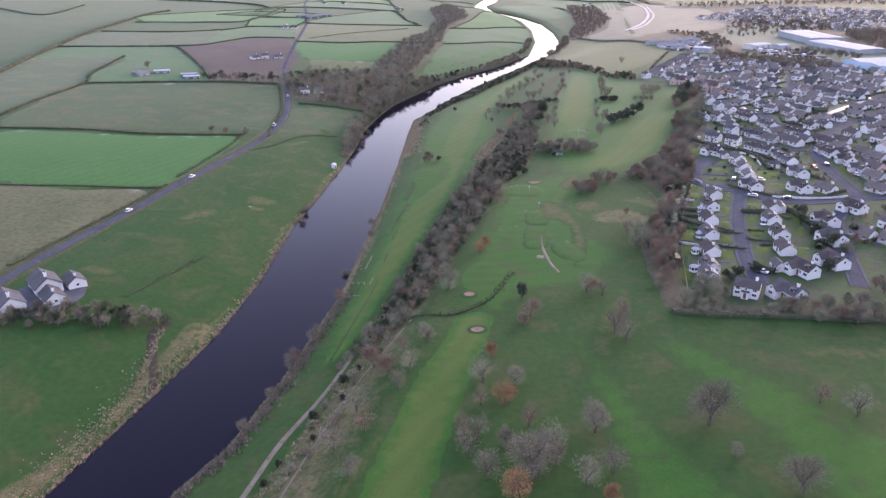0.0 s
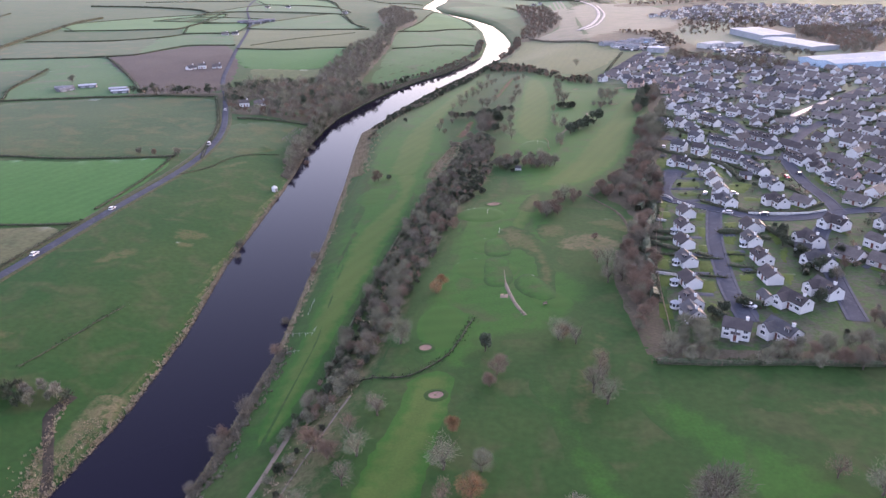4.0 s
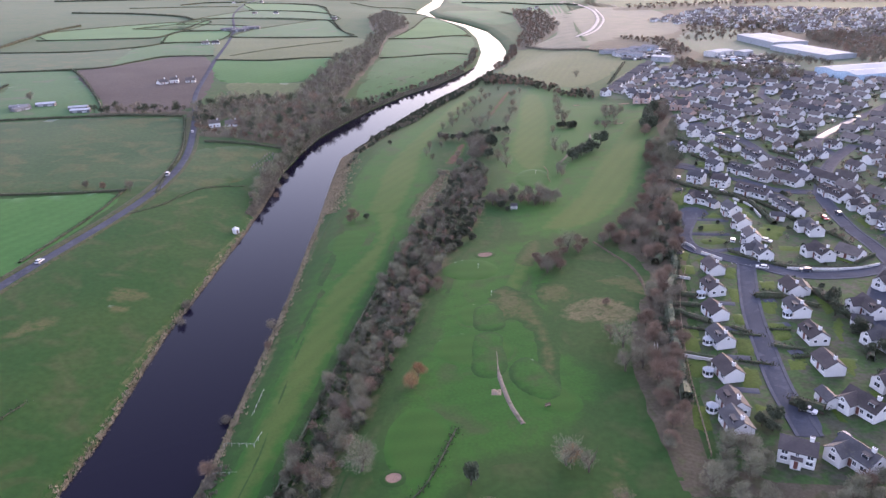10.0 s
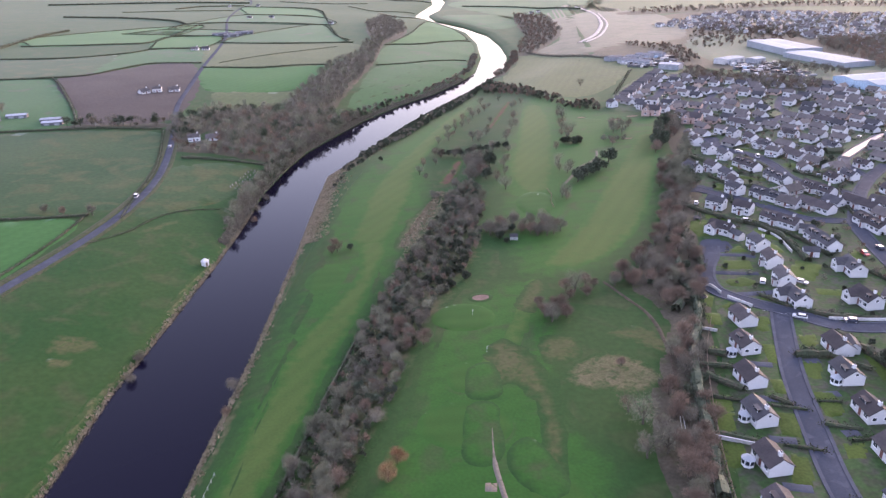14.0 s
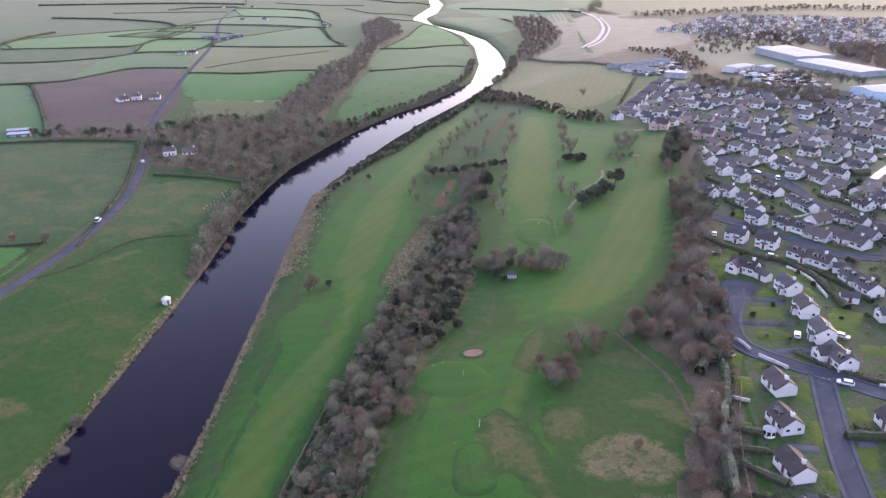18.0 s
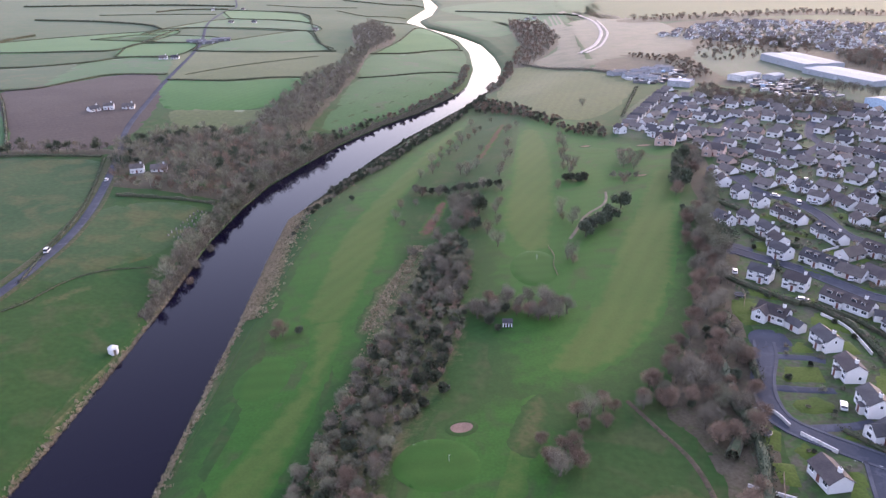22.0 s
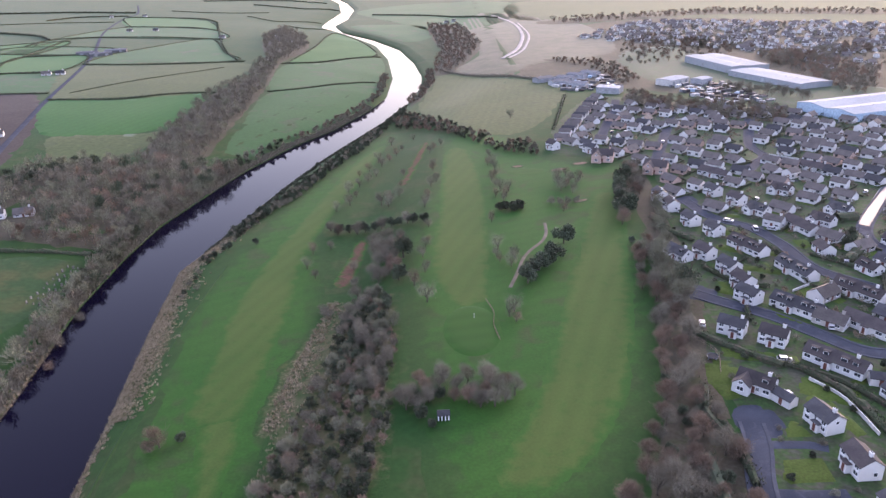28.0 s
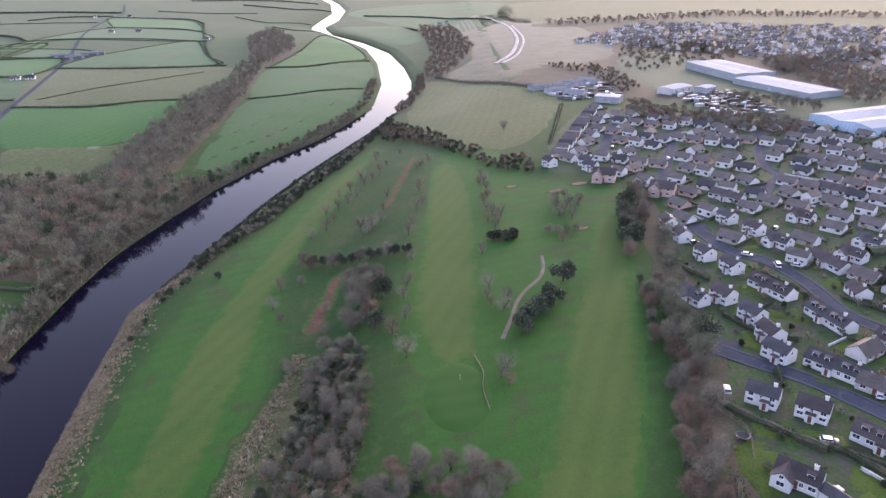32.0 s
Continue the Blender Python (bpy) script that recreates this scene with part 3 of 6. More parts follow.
# worn and faded turf
for pts, sf in (([(-10, 322), (-3, 331), (7, 318), (10, 303), (13, 284), (11, 262), (6, 268), (5, 294), (0, 304), (-7, 304)], 5), ([(7, 331), (18, 333), (19, 320), (9, 316)], 4), ([(27, 335), (40, 341), (47, 327), (43, 323), (35, 330)], 3), ([(-2, 352), (4, 372), (11, 372), (6, 348)], 4),
                ([(-158, 336), (-143, 334), (-141, 328), (-155, 322)], 4), ([(-154, 318), (-144, 322), (-146, 314)], 3), ([(-178, 432), (-168, 447), (-166, 440), (-174, 424)], 4), ([(-174, 283), (-160, 300), (-164, 308), (-172, 300)], 4), ([(-180, 232), (-165, 234), (-166, 226), (-178, 226)], 3),
                ([(-46, 120), (-40, 150), (-37, 150), (-42, 118)], 3), ([(12, 200), (22, 240), (28, 236), (20, 196)], 6), ([(60, 204), (90, 210), (120, 205), (90, 200)], 6), ([(-56, 426), (-52, 440), (-55, 452), (-48, 462), (-43, 490), (-39, 488), (-45, 455), (-48, 428)], 3)):
    patch("worn_turf", pts, M["worn"], 0.06, "faded and worn yellow-brown turf", "grass", step=2.2, wobble=0.8, soft=sf)
patch("bracken", [(-45, 512), (-42, 535), (-40, 556), (-35, 556), (-35, 535), (-38, 510)], M["bracken"], 0.08, "strip of rust-red dead bracken", "bracken", step=1.5, wobble=0.5, soft=2.5)
patch("bracken", [(-24, 632), (-20, 665), (-12, 720), (-8, 716), (-13, 672), (-19, 634)], M["bracken"], 0.08, "strip of rust-red dead bracken", "bracken", step=1.5, wobble=0.5, soft=2.5)
patch("bracken", [(-101, 392), (-102, 412), (-98, 416), (-95, 392)], M["bracken"], 0.08, "rust-red dead bracken on the river bank", "bracken", step=1.5, wobble=0.4, soft=2)
patch("straw_bank", [(-50, 464), (-44, 490), (-38, 492), (-38, 472), (-39, 453), (-41, 437), (-43, 418), (-54, 416), (-54, 440)], M["straw_tuft"], 0.12, "pale straw-coloured tussock grass", "grass", step=2, wobble=0.8, soft=3)
for bank, sgn, y0, y1, wide in ((BANK_L, -1, 70, 215, 9.0), (BANK_L, -1, 200, 480, 4.0), (BANK_R, 1, 70, 440, 5.0), (BANK_R, 1, 430, 620, 11.0)):
    edge = [(float(along(bank, y)) + sgn * 0.3, y) for y in range(y0, y1, 14)]
    patch("bank_grass", edge + [(x + sgn * wide * (0.8 + 0.3 * math.sin(y * 0.07)), y) for x, y in edge[::-1]], M["rough_dry"], 0.1, "rough tan grass on the river bank", "grass", step=2.2, wobble=0.5, soft=2.5)
patch("scrub_floor", [(-66, 120), (-62, 180), (-56, 240), (-54, 340), (-50, 430), (-42, 490), (-18, 490), (-15, 430), (-16, 385), (-28, 330), (-36, 260), (-41, 200), (-44, 120)], M["rough_dry"], 0.12, "rough tan grass on the wooded slope", "grass", step=4, soft=8)
patch("belt_floor", [(38, 225), (33, 285), (48, 345), (40, 372), (55, 410), (68, 460), (84, 520), (95, 600), (112, 640), (104, 570), (90, 480), (76, 430), (69, 376), (62, 340), (46, 250), (60, 234), (130, 234), (130, 226), (45, 226)], M["litter"], 0.1, "leaf-strewn earth under the tree belt", "grass", step=5)
for pts, w, mat, text in (
    ([(-6, 285), (-5, 273), (-3, 264), (-1, 257), (2, 250)], 0.6, "gravel", "pale gravel path across the golf course"),
    ([(46, 557), (45, 546), (42, 536), (35, 525), (31, 516), (28, 505), (23.5, 491)], 0.8, "gravel", "pale gravel path beside evergreens"),
    ([(-88, 345), (-90.5, 380), (-93, 416), (-95, 468), (-95, 506), (-94, 536)], 0.25, "worn", "faint pale line worn along the riverside turf"),
    ([(31, 373), (37, 361), (43, 348), (45, 331), (44, 300), (40, 260)], 0.6, "mud", "muddy track along the tree belt"),
    ([(-69, 100), (-67, 130), (-66, 150), (-62, 172), (-59, 204)], 0.8, "gravel", "grey riverside gravel track"),
    ([(-58, 110), (-56, 150), (-53, 176), (-46, 205)], 0.4, "gravel", "tan footpath above the river track"),
):
    ribbon("path", pts, w, M[mat], 0.2, text, "path", step=2.5)
patch("tee_pad", [(-7, 262), (-4, 262), (-4, 265), (-7, 265)], M["gravel"], 0.26, "square pale tee pad beside the path", "tee", step=1.5, smooth=False, wobble=0.05)

ribbon("ditch", [(-114, 168), (-121, 181), (-128, 192), (-131, 198), (-130, 207)], 2.2, M["dark_mud"], 0.12, "dark muddy inlet cut into the bank", "ditch", step=2)

# ---- roads ----
ROAD_WEST = [(-190, 60), (-196, 150), (-200, 225), (-198, 279), (-197, 336), (-194, 415), (-199, 469), (-213, 523), (-250, 617), (-282, 692), (-326, 833), (-422, 1138), (-555, 1480), (-657, 1807), (-691, 1969), (-814, 2287)]
ribbon("road", ROAD_WEST, 3.6, M["asphalt"], 0.3, "grey country road between verges", "road", step=6)
for sgn in (-1, 1):
    ln = curve_through(ROAD_WEST[:9], 8)
    ribbon("verge", [tuple(p + n * sgn * (4.2 if sgn < 0 else 3.6)) for p, n in zip(ln[::6], sides(ln)[::6])], 3.0 if sgn < 0 else 1.6, M["worn_verge"], 0.2, "rough grass verge along the road", "verge", step=6)
patch("town_ground", [(47, 252), (62, 340), (68, 378), (74, 430), (88, 480), (104, 570), (112, 645), (66, 688), (128, 850), (185, 806), (230, 790), (420, 760), (520, 500), (420, 230), (150, 228), (60, 230)], M["yard"], 0.1, "mixed gardens, earth and paving between the houses", "garden", step=8)
STREETS = [
    [(71, 248), (71, 269), (73, 288), (76, 311), (81, 334), (85, 350)],
    [(76.5, 406), (74.5, 397), (70.2, 386), (67.8, 375.5), (68.6, 366), (73.6, 360), (81, 354.5), (89, 349), (101, 341), (119, 342), (137, 349), (160, 352), (200, 345)],
    [(137, 349), (138, 368), (137, 387), (139, 413), (143, 434), (158, 468), (175, 496), (194, 521)],
    [(86, 481), (95, 472), (107, 461), (116, 448), (125, 437), (143, 434)],
    [(117, 579), (121, 555), (132, 541), (137, 521), (138, 497), (149, 481), (158, 470)],
    [(174, 500), (176, 530), (213, 577), (240, 606), (270, 640)],
    [(162, 617), (175, 636), (187, 651), (189, 675), (209, 725), (226, 763)],
    [(124, 650), (146, 706), (168, 763), (185, 800)],
    [(187, 651), (198, 637), (207, 621), (217, 605)],
    [(100, 692), (115, 739), (134, 795), (145, 834)],
    [(137, 349), (118, 320), (110, 285), (104, 250)],
]
for k, pts in enumerate(STREETS):
    ribbon("road", pts, 4.8, M["asphalt"], 0.17, "damp grey asphalt residential street", "street", step=3.5, edge=0.14)
for pts in ([(70.5, 381), (78, 380), (87, 379.8)], [(77, 397.3), (87, 396.5), (90.5, 395)], [(75, 362.6), (85, 364), (91, 366)]):
    ribbon("driveway", pts, 2.6, M["asphalt"], 0.2, "dark paved driveway to a house", "driveway", step=2)
for x, y in ((67.3, 318), (64.8, 301), (62.3, 284), (60, 267.5), (86, 303.5), (84, 287), (87, 320)):
    ribbon("driveway", [(x - 1, y + 0.6), (x + 5, y - 0.4) if x < 75 else (x - 5, y - 0.2)], 2.2, M["paving"], 0.2, "short grey driveway beside a house", "driveway", step=2)
for cx, cy, rx, ry in ((71, 257, 5, 11), (78.5, 406, 6.5, 8), (88, 480, 8, 7), (117, 580, 7, 8)):
    patch("turning_head", oval(cx, cy, rx, ry), M["asphalt"], 0.23, "asphalt turning head at the end of a street", "street", step=3, wobble=0.1)
patch("rough_ground", [(120, 930), (195, 860), (330, 760), (480, 850), (720, 1150), (800, 1400), (520, 1570), (260, 1500), (225, 1180), (115, 1060), (76, 1000)], M["litter"], 0.12, "brown waste ground and scrub round the far estate", "ground", step=14, wobble=3)
ribbon("road", [(77, 1118), (95, 1163), (112, 1236), (132, 1380), (138, 1579), (116, 1777)], 4.5, M["concrete"], 0.6, "pale new road curving over brown ground", "road", step=10)
ribbon("road", [(84, 1112), (103, 1160), (120, 1232), (141, 1376), (147, 1579)], 3, M["concrete"], 0.6, "pale new road curving over brown ground", "road", step=10)
patch("yard", [(243, 1150), (300, 1150), (290, 995), (330, 887), (400, 800), (330, 720), (262, 780), (241, 840), (199, 905), (195, 995), (205, 1081)], M["yard"], 0.5, "grey industrial yard", "yard", step=9)
ribbon("road", [(180, 538), (200, 563), (222, 590)], 4.6, M["wet_asphalt"], 0.22, "wet shining stretch of residential street", "street", step=3.5)

# ---- plants ----
def tube(v, f, p0, p1, r0, r1, n=5):
    p0, p1 = np.array(p0, float), np.array(p1, float)
    d = (p1 - p0) / max(np.linalg.norm(p1 - p0), 1e-6)
    a = np.cross(d, (0.3, 0.9, 0.2))
    a /= np.linalg.norm(a)
    b = np.cross(d, a)
    k = len(v)
    for p, r in ((p0, r0), (p1, r1)):
        v += [tuple(p + r * (a * math.cos(2 * math.pi * i / n) + b * math.sin(2 * math.pi * i / n))) for i in range(n)]
    f += [(k + i, k + (i + 1) % n, k + n + (i + 1) % n, k + n + i) for i in range(n)]


def blades(g, pos, away, length, width, up=0.25):
    """Thin tapering triangles from pos outward."""
    n = len(pos)
    d = away + g.normal(0, 0.45, (n, 3)) + np.array((0, 0, up))
    d /= np.linalg.norm(d, axis=1)[:, None]
    s = np.cross(d, g.normal(0, 1, (n, 3)))
    s /= np.maximum(np.linalg.norm(s, axis=1), 1e-6)[:, None]
    ln = length * g.uniform(0.6, 1.3, (n, 1))
    w = width * g.uniform(0.6, 1.3, (n, 1))
    v = np.stack([pos - s * w / 2, pos + s * w / 2, pos + d * ln], 1).reshape(-1, 3)
    return v, np.arange(3 * n).reshape(-1, 3)


def crown_points(g, n, h, r, lobes, low=0.28, flat=0.46):
    """Points in an uneven, lobed crown, and the way outward at each."""
    c = g.normal(0, 1, (lobes, 3))
    c /= np.linalg.norm(c, axis=1)[:, None]
    c *= g.uniform(0.2, 0.6, (lobes, 1))
    k = g.integers(0, lobes, n)
    p = g.normal(0, 1, (n, 3))
    p /= np.linalg.norm(p, axis=1)[:, None]
    p = c[k] + p * (g.uniform(0.0, 1.0, (n, 1)) ** 0.45) * g.uniform(0.36, 0.56, lobes)[k][:, None]
    away = p / np.maximum(np.linalg.norm(p, axis=1), 1e-6)[:, None]
    mid = h * (low + (1 - low) / 2)
    return p * np.array((r, r, h * flat)) + np.array((0, 0, mid)), away


def limbs(g, h, r, count):
    v, f = [], []
    fork = h * g.uniform(0.22, 0.34)
    tube(v, f, (0, 0, -0.4), (0.05 * h * g.normal(), 0, fork), 0.034 * h, 0.024 * h, 6)
    for i in range(count):
        a = 2 * math.pi * (i + g.uniform(0, 0.7)) / count
        reach = r * g.uniform(0.35, 0.62)
        q = np.array((math.cos(a) * reach, math.sin(a) * reach, h * g.uniform(0.5, 0.72)))
        tube(v, f, (0, 0, fork * g.uniform(0.75, 1)), q, 0.016 * h, 0.008 * h, 4)
        for _ in range(2):
            e = q + np.array((g.normal(0, 0.3) * r, g.normal(0, 0.3) * r, h * g.uniform(0.1, 0.24)))
            tube(v, f, q * 0.85 + np.array((0, 0, 0.05 * h)), e, 0.008 * h, 0.003 * h, 3)
    return v, f


def tree(name, g, h, r, n, material, label, category, leafy=False, lobes=9, low=0.24):
    root = tagged(new(name), label, category)
    h, r = h * 1.2, r * 1.25
    v, f = limbs(g, h, r, 6)
    trunk = new("trunk", mesh_of("trunk", v, f, M["bark"], True))
    p, away = crown_points(g, n, h, r, lobes, low)
    if leafy:
        v, f = blades(g, p, away, 0.55, 0.42, 0.1)
    else:
        v, f = blades(g, p, away, 0.1 * r + 0.3, 0.095, 0.2)
    crown = new("crown", mesh_of("crown", v, f, material))
    trunk.parent = crown.parent = root
    return root


class Stock:
    """Things built once and set out many times."""

    def __init__(self, roots):
        self.roots, self.used, self.k = roots, set(), 0

    def put(self, x, y, turn=0.0, size=1.0, which=None, sink=0.1, label="", group=""):
        i = (self.k if which is None else which) % len(self.roots)
        self.k += 1
        root = self.roots[i]
        m = pose(x, y, ground_z(x, y) - sink, 0, 0, turn)
        if i in self.used:
            ob = copy_thing(root, m)
        else:
            ob = root
            ob.matrix_basis = m
            self.used.add(i)
        ob.scale = (size, size, size)
        return tagged(ob, label, group=group)


g = np.random.default_rng(11)
BARE = Stock([tree("bare_tree", g, h, r, 2700, M[mt], text, "tree", lobes=13, low=0.05) for h, r, mt, text in (
    (9, 4.2, "twig", "bare winter tree with a rounded grey-brown crown"), (7.5, 3.6, "twig", "bare winter tree with a rounded grey-brown crown"),
    (8, 3.4, "twig_red", "bare winter tree with reddish twigs"), (10, 4.4, "twig", "tall bare winter tree with a spreading grey crown"))])
PALE = Stock([tree("pale_tree", g, h, r, 2600, M["twig_pale"], "bare winter tree with pale lichened twigs", "tree", lobes=13, low=0.04) for h, r in ((8, 4.0), (6.5, 3.0))])
RED = Stock([tree("red_tree", g, h, r, 1900, M["twig_red"], "bare bush-like tree with dark reddish twigs", "tree", low=0.08) for h, r in ((6, 3.6), (5, 2.8))])
RUSSET = Stock([tree("russet_tree", g, h, r, 2000, M["twig_orange"], "small tree still holding russet leaves", "tree", low=0.06) for h, r in ((7, 3.2), (5.5, 2.6))])
EVERGREEN = Stock([tree("evergreen_tree", g, h, r, 1700, M["needle"], text, "tree", True, 8, 0.05) for h, r, text in ((8, 3.4, "dark rounded evergreen tree"), (5.5, 2.6, "dark evergreen bush on the slope"), (7, 2.2, "dark upright evergreen tree"))])
SHRUB = Stock([tree("shrub", g, h, r, 700, M[mt], text, "shrub", leaf, 6, 0.02) for h, r, mt, leaf, text in (
    (3, 1.9, "twig", False, "low bare brown shrub"), (2.6, 1.7, "hedge", True, "low dark green shrub"), (3.4, 2.0, "twig_pale", False, "pale bare twiggy winter shrub"))])

THIN = Stock([tree("bare_tree", g, h, r, n, M[mt], text, "tree", lobes=11, low=0.08) for h, r, n, mt, text in (
    (7.5, 3.6, 1000, "twig", "thin bare young tree on the golf course"), (6.5, 3.0, 820, "twig_red", "thin bare young tree with reddish twigs"), (8, 4.0, 1200, "twig_pale", "thin bare pale tree on the golf course"))])
for x, y in ((-42, 133), (-43, 150), (-48, 160), (-49, 144), (-42, 187), (-38, 178), (-39, 168), (-19, 152), (-15, 151), (-16, 144), (-16, 165), (-17, 175),
             (-11, 137), (-3, 158), (3, 150), (-1, 139), (4, 145), (11, 139), (17, 144), (70, 178), (77, 173), (-36, 194), (23, 214), (23, 203), (20, 208), (-47, 227),
             (12, 235), (17, 233), (23, 221), (32, 289), (36, 285), (29, 294), (36, 278), (31, 276), (24, 368), (20, 365)):
    THIN.put(x, y, g.uniform(0, 360), g.uniform(0.8, 1.05))
for x, y, s in ((13, 158, 0.95), (41, 165, 1.4), (-1, 140, 1.35), (56.5, 143.5, 1.1), (11, 342, 0.8)):
    BARE.put(x, y, g.uniform(0, 360), s, 0)
for x, y, s in ((-8, 175, 0.7), (-8, 149, 0.8), (-36, 230, 1.05), (-47, 228, 0.8), (45, 154, 0.45), (-36, 196, 0.5), (-46, 246, 0.8), (-44, 274, 0.9), (-42, 258, 0.8)):
    PALE.put(x, y, g.uniform(0, 360), s)
for x, y, s in ((-10, 166, 0.95), (-16, 189, 0.8), (-4, 132, 1.0), (16, 134, 0.8), (13, 236, 0.7), (-28, 270, 0.85), (-29, 264, 0.7)):
    RUSSET.put(x, y, g.uniform(0, 360), s)
for x, y, s in ((-6, 215, 0.9), (-8, 209, 0.8), (-50, 183, 1.1), (-45, 178, 1.0), (13, 350, 0.8), (18, 359, 0.7), (10, 346, 0.75), (24, 373, 0.6),
                (27, 368, 0.6), (-34, 324, 0.8), (-29, 326, 0.8), (15, 348, 0.7), (-79, 414, 1.0), (-81, 412, 0.8), (30, 316, 0.5)):
    RED.put(x, y, g.uniform(0, 360), s)
for x, y, s, k in ((-10, 227, 0.85, 2), (30.5, 494.5, 1.35, 1), (33, 500, 1.3, 1), (36.3, 505.5, 1.4, 1), (40, 510, 1.3, 1), (43.5, 515, 1.4, 1), (50.3, 532, 1.6, 1), (84, 563, 1.9, 1), (86, 574, 1.6, 1), (93, 604, 1.5, 0), (84, 481, 1.5, 0), (88, 590, 1.3, 0), (-73.5, 416, 0.6, 1), (-18, 502, 1.15, 1), (-17, 524, 1.3, 0), (-43, 365, 1, 1)):
    EVERGREEN.put(x, y, g.uniform(0, 360), s, k)
for x, y in ((-51, 549), (-50, 566), (-52, 631), (-47, 640), (-44, 671), (-40, 694), (-34, 734), (-29, 702), (-19, 741), (-26, 714), (-58, 544), (-58, 528), (-53, 518), (-49, 661), (-39, 660), (-49, 609),
             (-47, 622), (-43, 650), (-37, 680), (-33, 690), (-55, 600), (-9, 522), (-7, 538), (-7, 557), (-9, 585), (-8, 601), (-6, 618), (-3, 627), (-5, 648), (-5, 659), (-7, 690), (-5, 696), (0, 708), (-8, 533), (-23, 629), (-23, 611), (-22, 649),
             (27, 624), (28, 615), (30, 606), (32, 597), (34, 605), (30, 589), (27, 597), (22, 528), (21, 520), (22, 515), (26, 510), (28, 517), (22, 561), (23, 472), (21, 469), (23, 465), (-38, 524),
             (62, 620), (68, 628), (69, 618), (70, 609), (64, 606), (61, 602), (66, 597), (57, 571), (67, 614), (61, 611), (73, 617), (53, 782)):
    THIN.put(x, y, g.uniform(0, 360), g.uniform(0.55, 0.95))
for x, y in ((-8, 507), (-12, 496), (-7, 482), (-32, 604), (-29, 611), (-27, 605), (30, 644), (30, 633), (30, 660), (29, 672), (27, 655), (-28, 598)):
    THIN.put(x, y, g.uniform(0, 360), g.uniform(0.7, 1.0))
for x, y, size in ((-233, 441, 0.6), (-222, 439, 0.6), (-208, 441, 0.55), (-400, 640, 0.8)):
    BARE.put(x, y, g.uniform(0, 360), size)
for x, y in ((53, 583), (57, 582), (61, 582), (65, 582), (-45, 487), (-43, 484), (-36, 508)):
    SHRUB.put(x, y, g.uniform(0, 360), 1.2, 0)
for x, y in ((28, 576), (30, 578), (33, 577), (36, 579), (38, 577), (34, 574)):
    SHRUB.put(x, y, g.uniform(0, 360), 1.5, 1)
for x, y in ((-46, 763), (-51, 734), (-56, 715), (-79, 695), (-85, 652), (-89, 635), (-93, 626), (-101, 602), (-101, 583), (-87, 559), (-99, 556), (-103, 546), (-54, 724), (-83, 668), (-96, 612)):
    EVERGREEN.put(x, y, g.uniform(0, 360), g.uniform(0.5, 0.75), 1)
for x, y in ((-84, 262), (-79, 238), (-77, 205), (-79, 190), (-80, 175), (-84, 300), (-86, 312), (-124, 318), (-127, 330), (-136, 465), (-140, 480), (-142, 500), (-82, 160), (-80, 196)):
    BARE.put(x, y, g.uniform(0, 360), g.uniform(0.45, 0.65), sink=0.4)


def scatter(poly, gap, seed):
    """Uneven points in a plan shape, about gap metres apart."""
    q = np.random.default_rng(seed)
    poly = np.array(poly, float)
    lo, hi = poly.min(0), poly.max(0)
    x, y = np.meshgrid(np.arange(lo[0], hi[0], gap), np.arange(lo[1], hi[1], gap))
    x, y = x.ravel() + q.uniform(-0.45, 0.45, x.size) * gap, y.ravel() + q.uniform(-0.45, 0.45, x.size) * gap
    k = inside(x, y, poly)
    return np.stack([x[k], y[k]], 1)


for i in range(12):          # the ragged hedge across the course
    x, y = -53 + i * 4.0 + g.normal(0, 0.5), 570 - i * 0.6 + g.normal(0, 0.9)
    (EVERGREEN if i % 3 else BARE).put(x, y, g.uniform(0, 360), g.uniform(0.75, 1.0), 1)
for x, y in ((-28, 510), (-26, 504), (-24, 508), (-22, 511), (-27, 519), (-24, 522), (-21, 526), (-19, 531), (-29, 528), (-27, 536), (-24, 539), (-19, 539), (-32, 544), (-24, 548), (-19, 545), (-19, 514), (-28, 547), (-22, 534), (-25, 529), (-22, 518)):
    BARE.put(x, y, g.uniform(0, 360), g.uniform(0.6, 0.82))

# the wooded slope between the lower and the upper course
SLOPE = [(-61, 190), (-56, 240), (-53, 340), (-49, 395), (-42, 428), (-39, 458), (-37, 487), (-34, 496), (-23, 493), (-17, 470), (-15, 435), (-18, 392), (-30, 350), (-35, 290), (-40, 240), (-47, 205)]
for x, y in scatter(SLOPE, 5.3, 3):
    c = g.uniform()
    if 362 < y < 425 and x > -36:          # an open stretch of low scrub near the top
        SHRUB.put(x, y, g.uniform(0, 360), g.uniform(0.7, 1.2))
        continue
    if c < (0.22 if y > 370 else 0.14):
        EVERGREEN.put(x, y, g.uniform(0, 360), g.uniform(0.45, 0.75), 1)
    elif c < 0.5:
        PALE.put(x, y, g.uniform(0, 360), g.uniform(0.45, 0.72))
    elif c < 0.66:
        SHRUB.put(x, y, g.uniform(0, 360), g.uniform(0.8, 1.2))
    else:
        BARE.put(x, y, g.uniform(0, 360), g.uniform(0.42, 0.7))
for i, (x, y) in enumerate(scatter([(-36, 485), (-27, 491), (-17, 475), (-17, 449), (-19, 428), (-37, 430), (-37, 455)], 5.4, 77)):
    (EVERGREEN, BARE, PALE)[i % 3].put(x, y, g.uniform(0, 360), g.uniform(0.5, 0.8), 1)
for x, y in scatter([(-66, 120), (-62, 190), (-47, 205), (-54, 150), (-60, 120)], 6, 4):
    SHRUB.put(x, y, g.uniform(0, 360), g.uniform(0.5, 1.0))
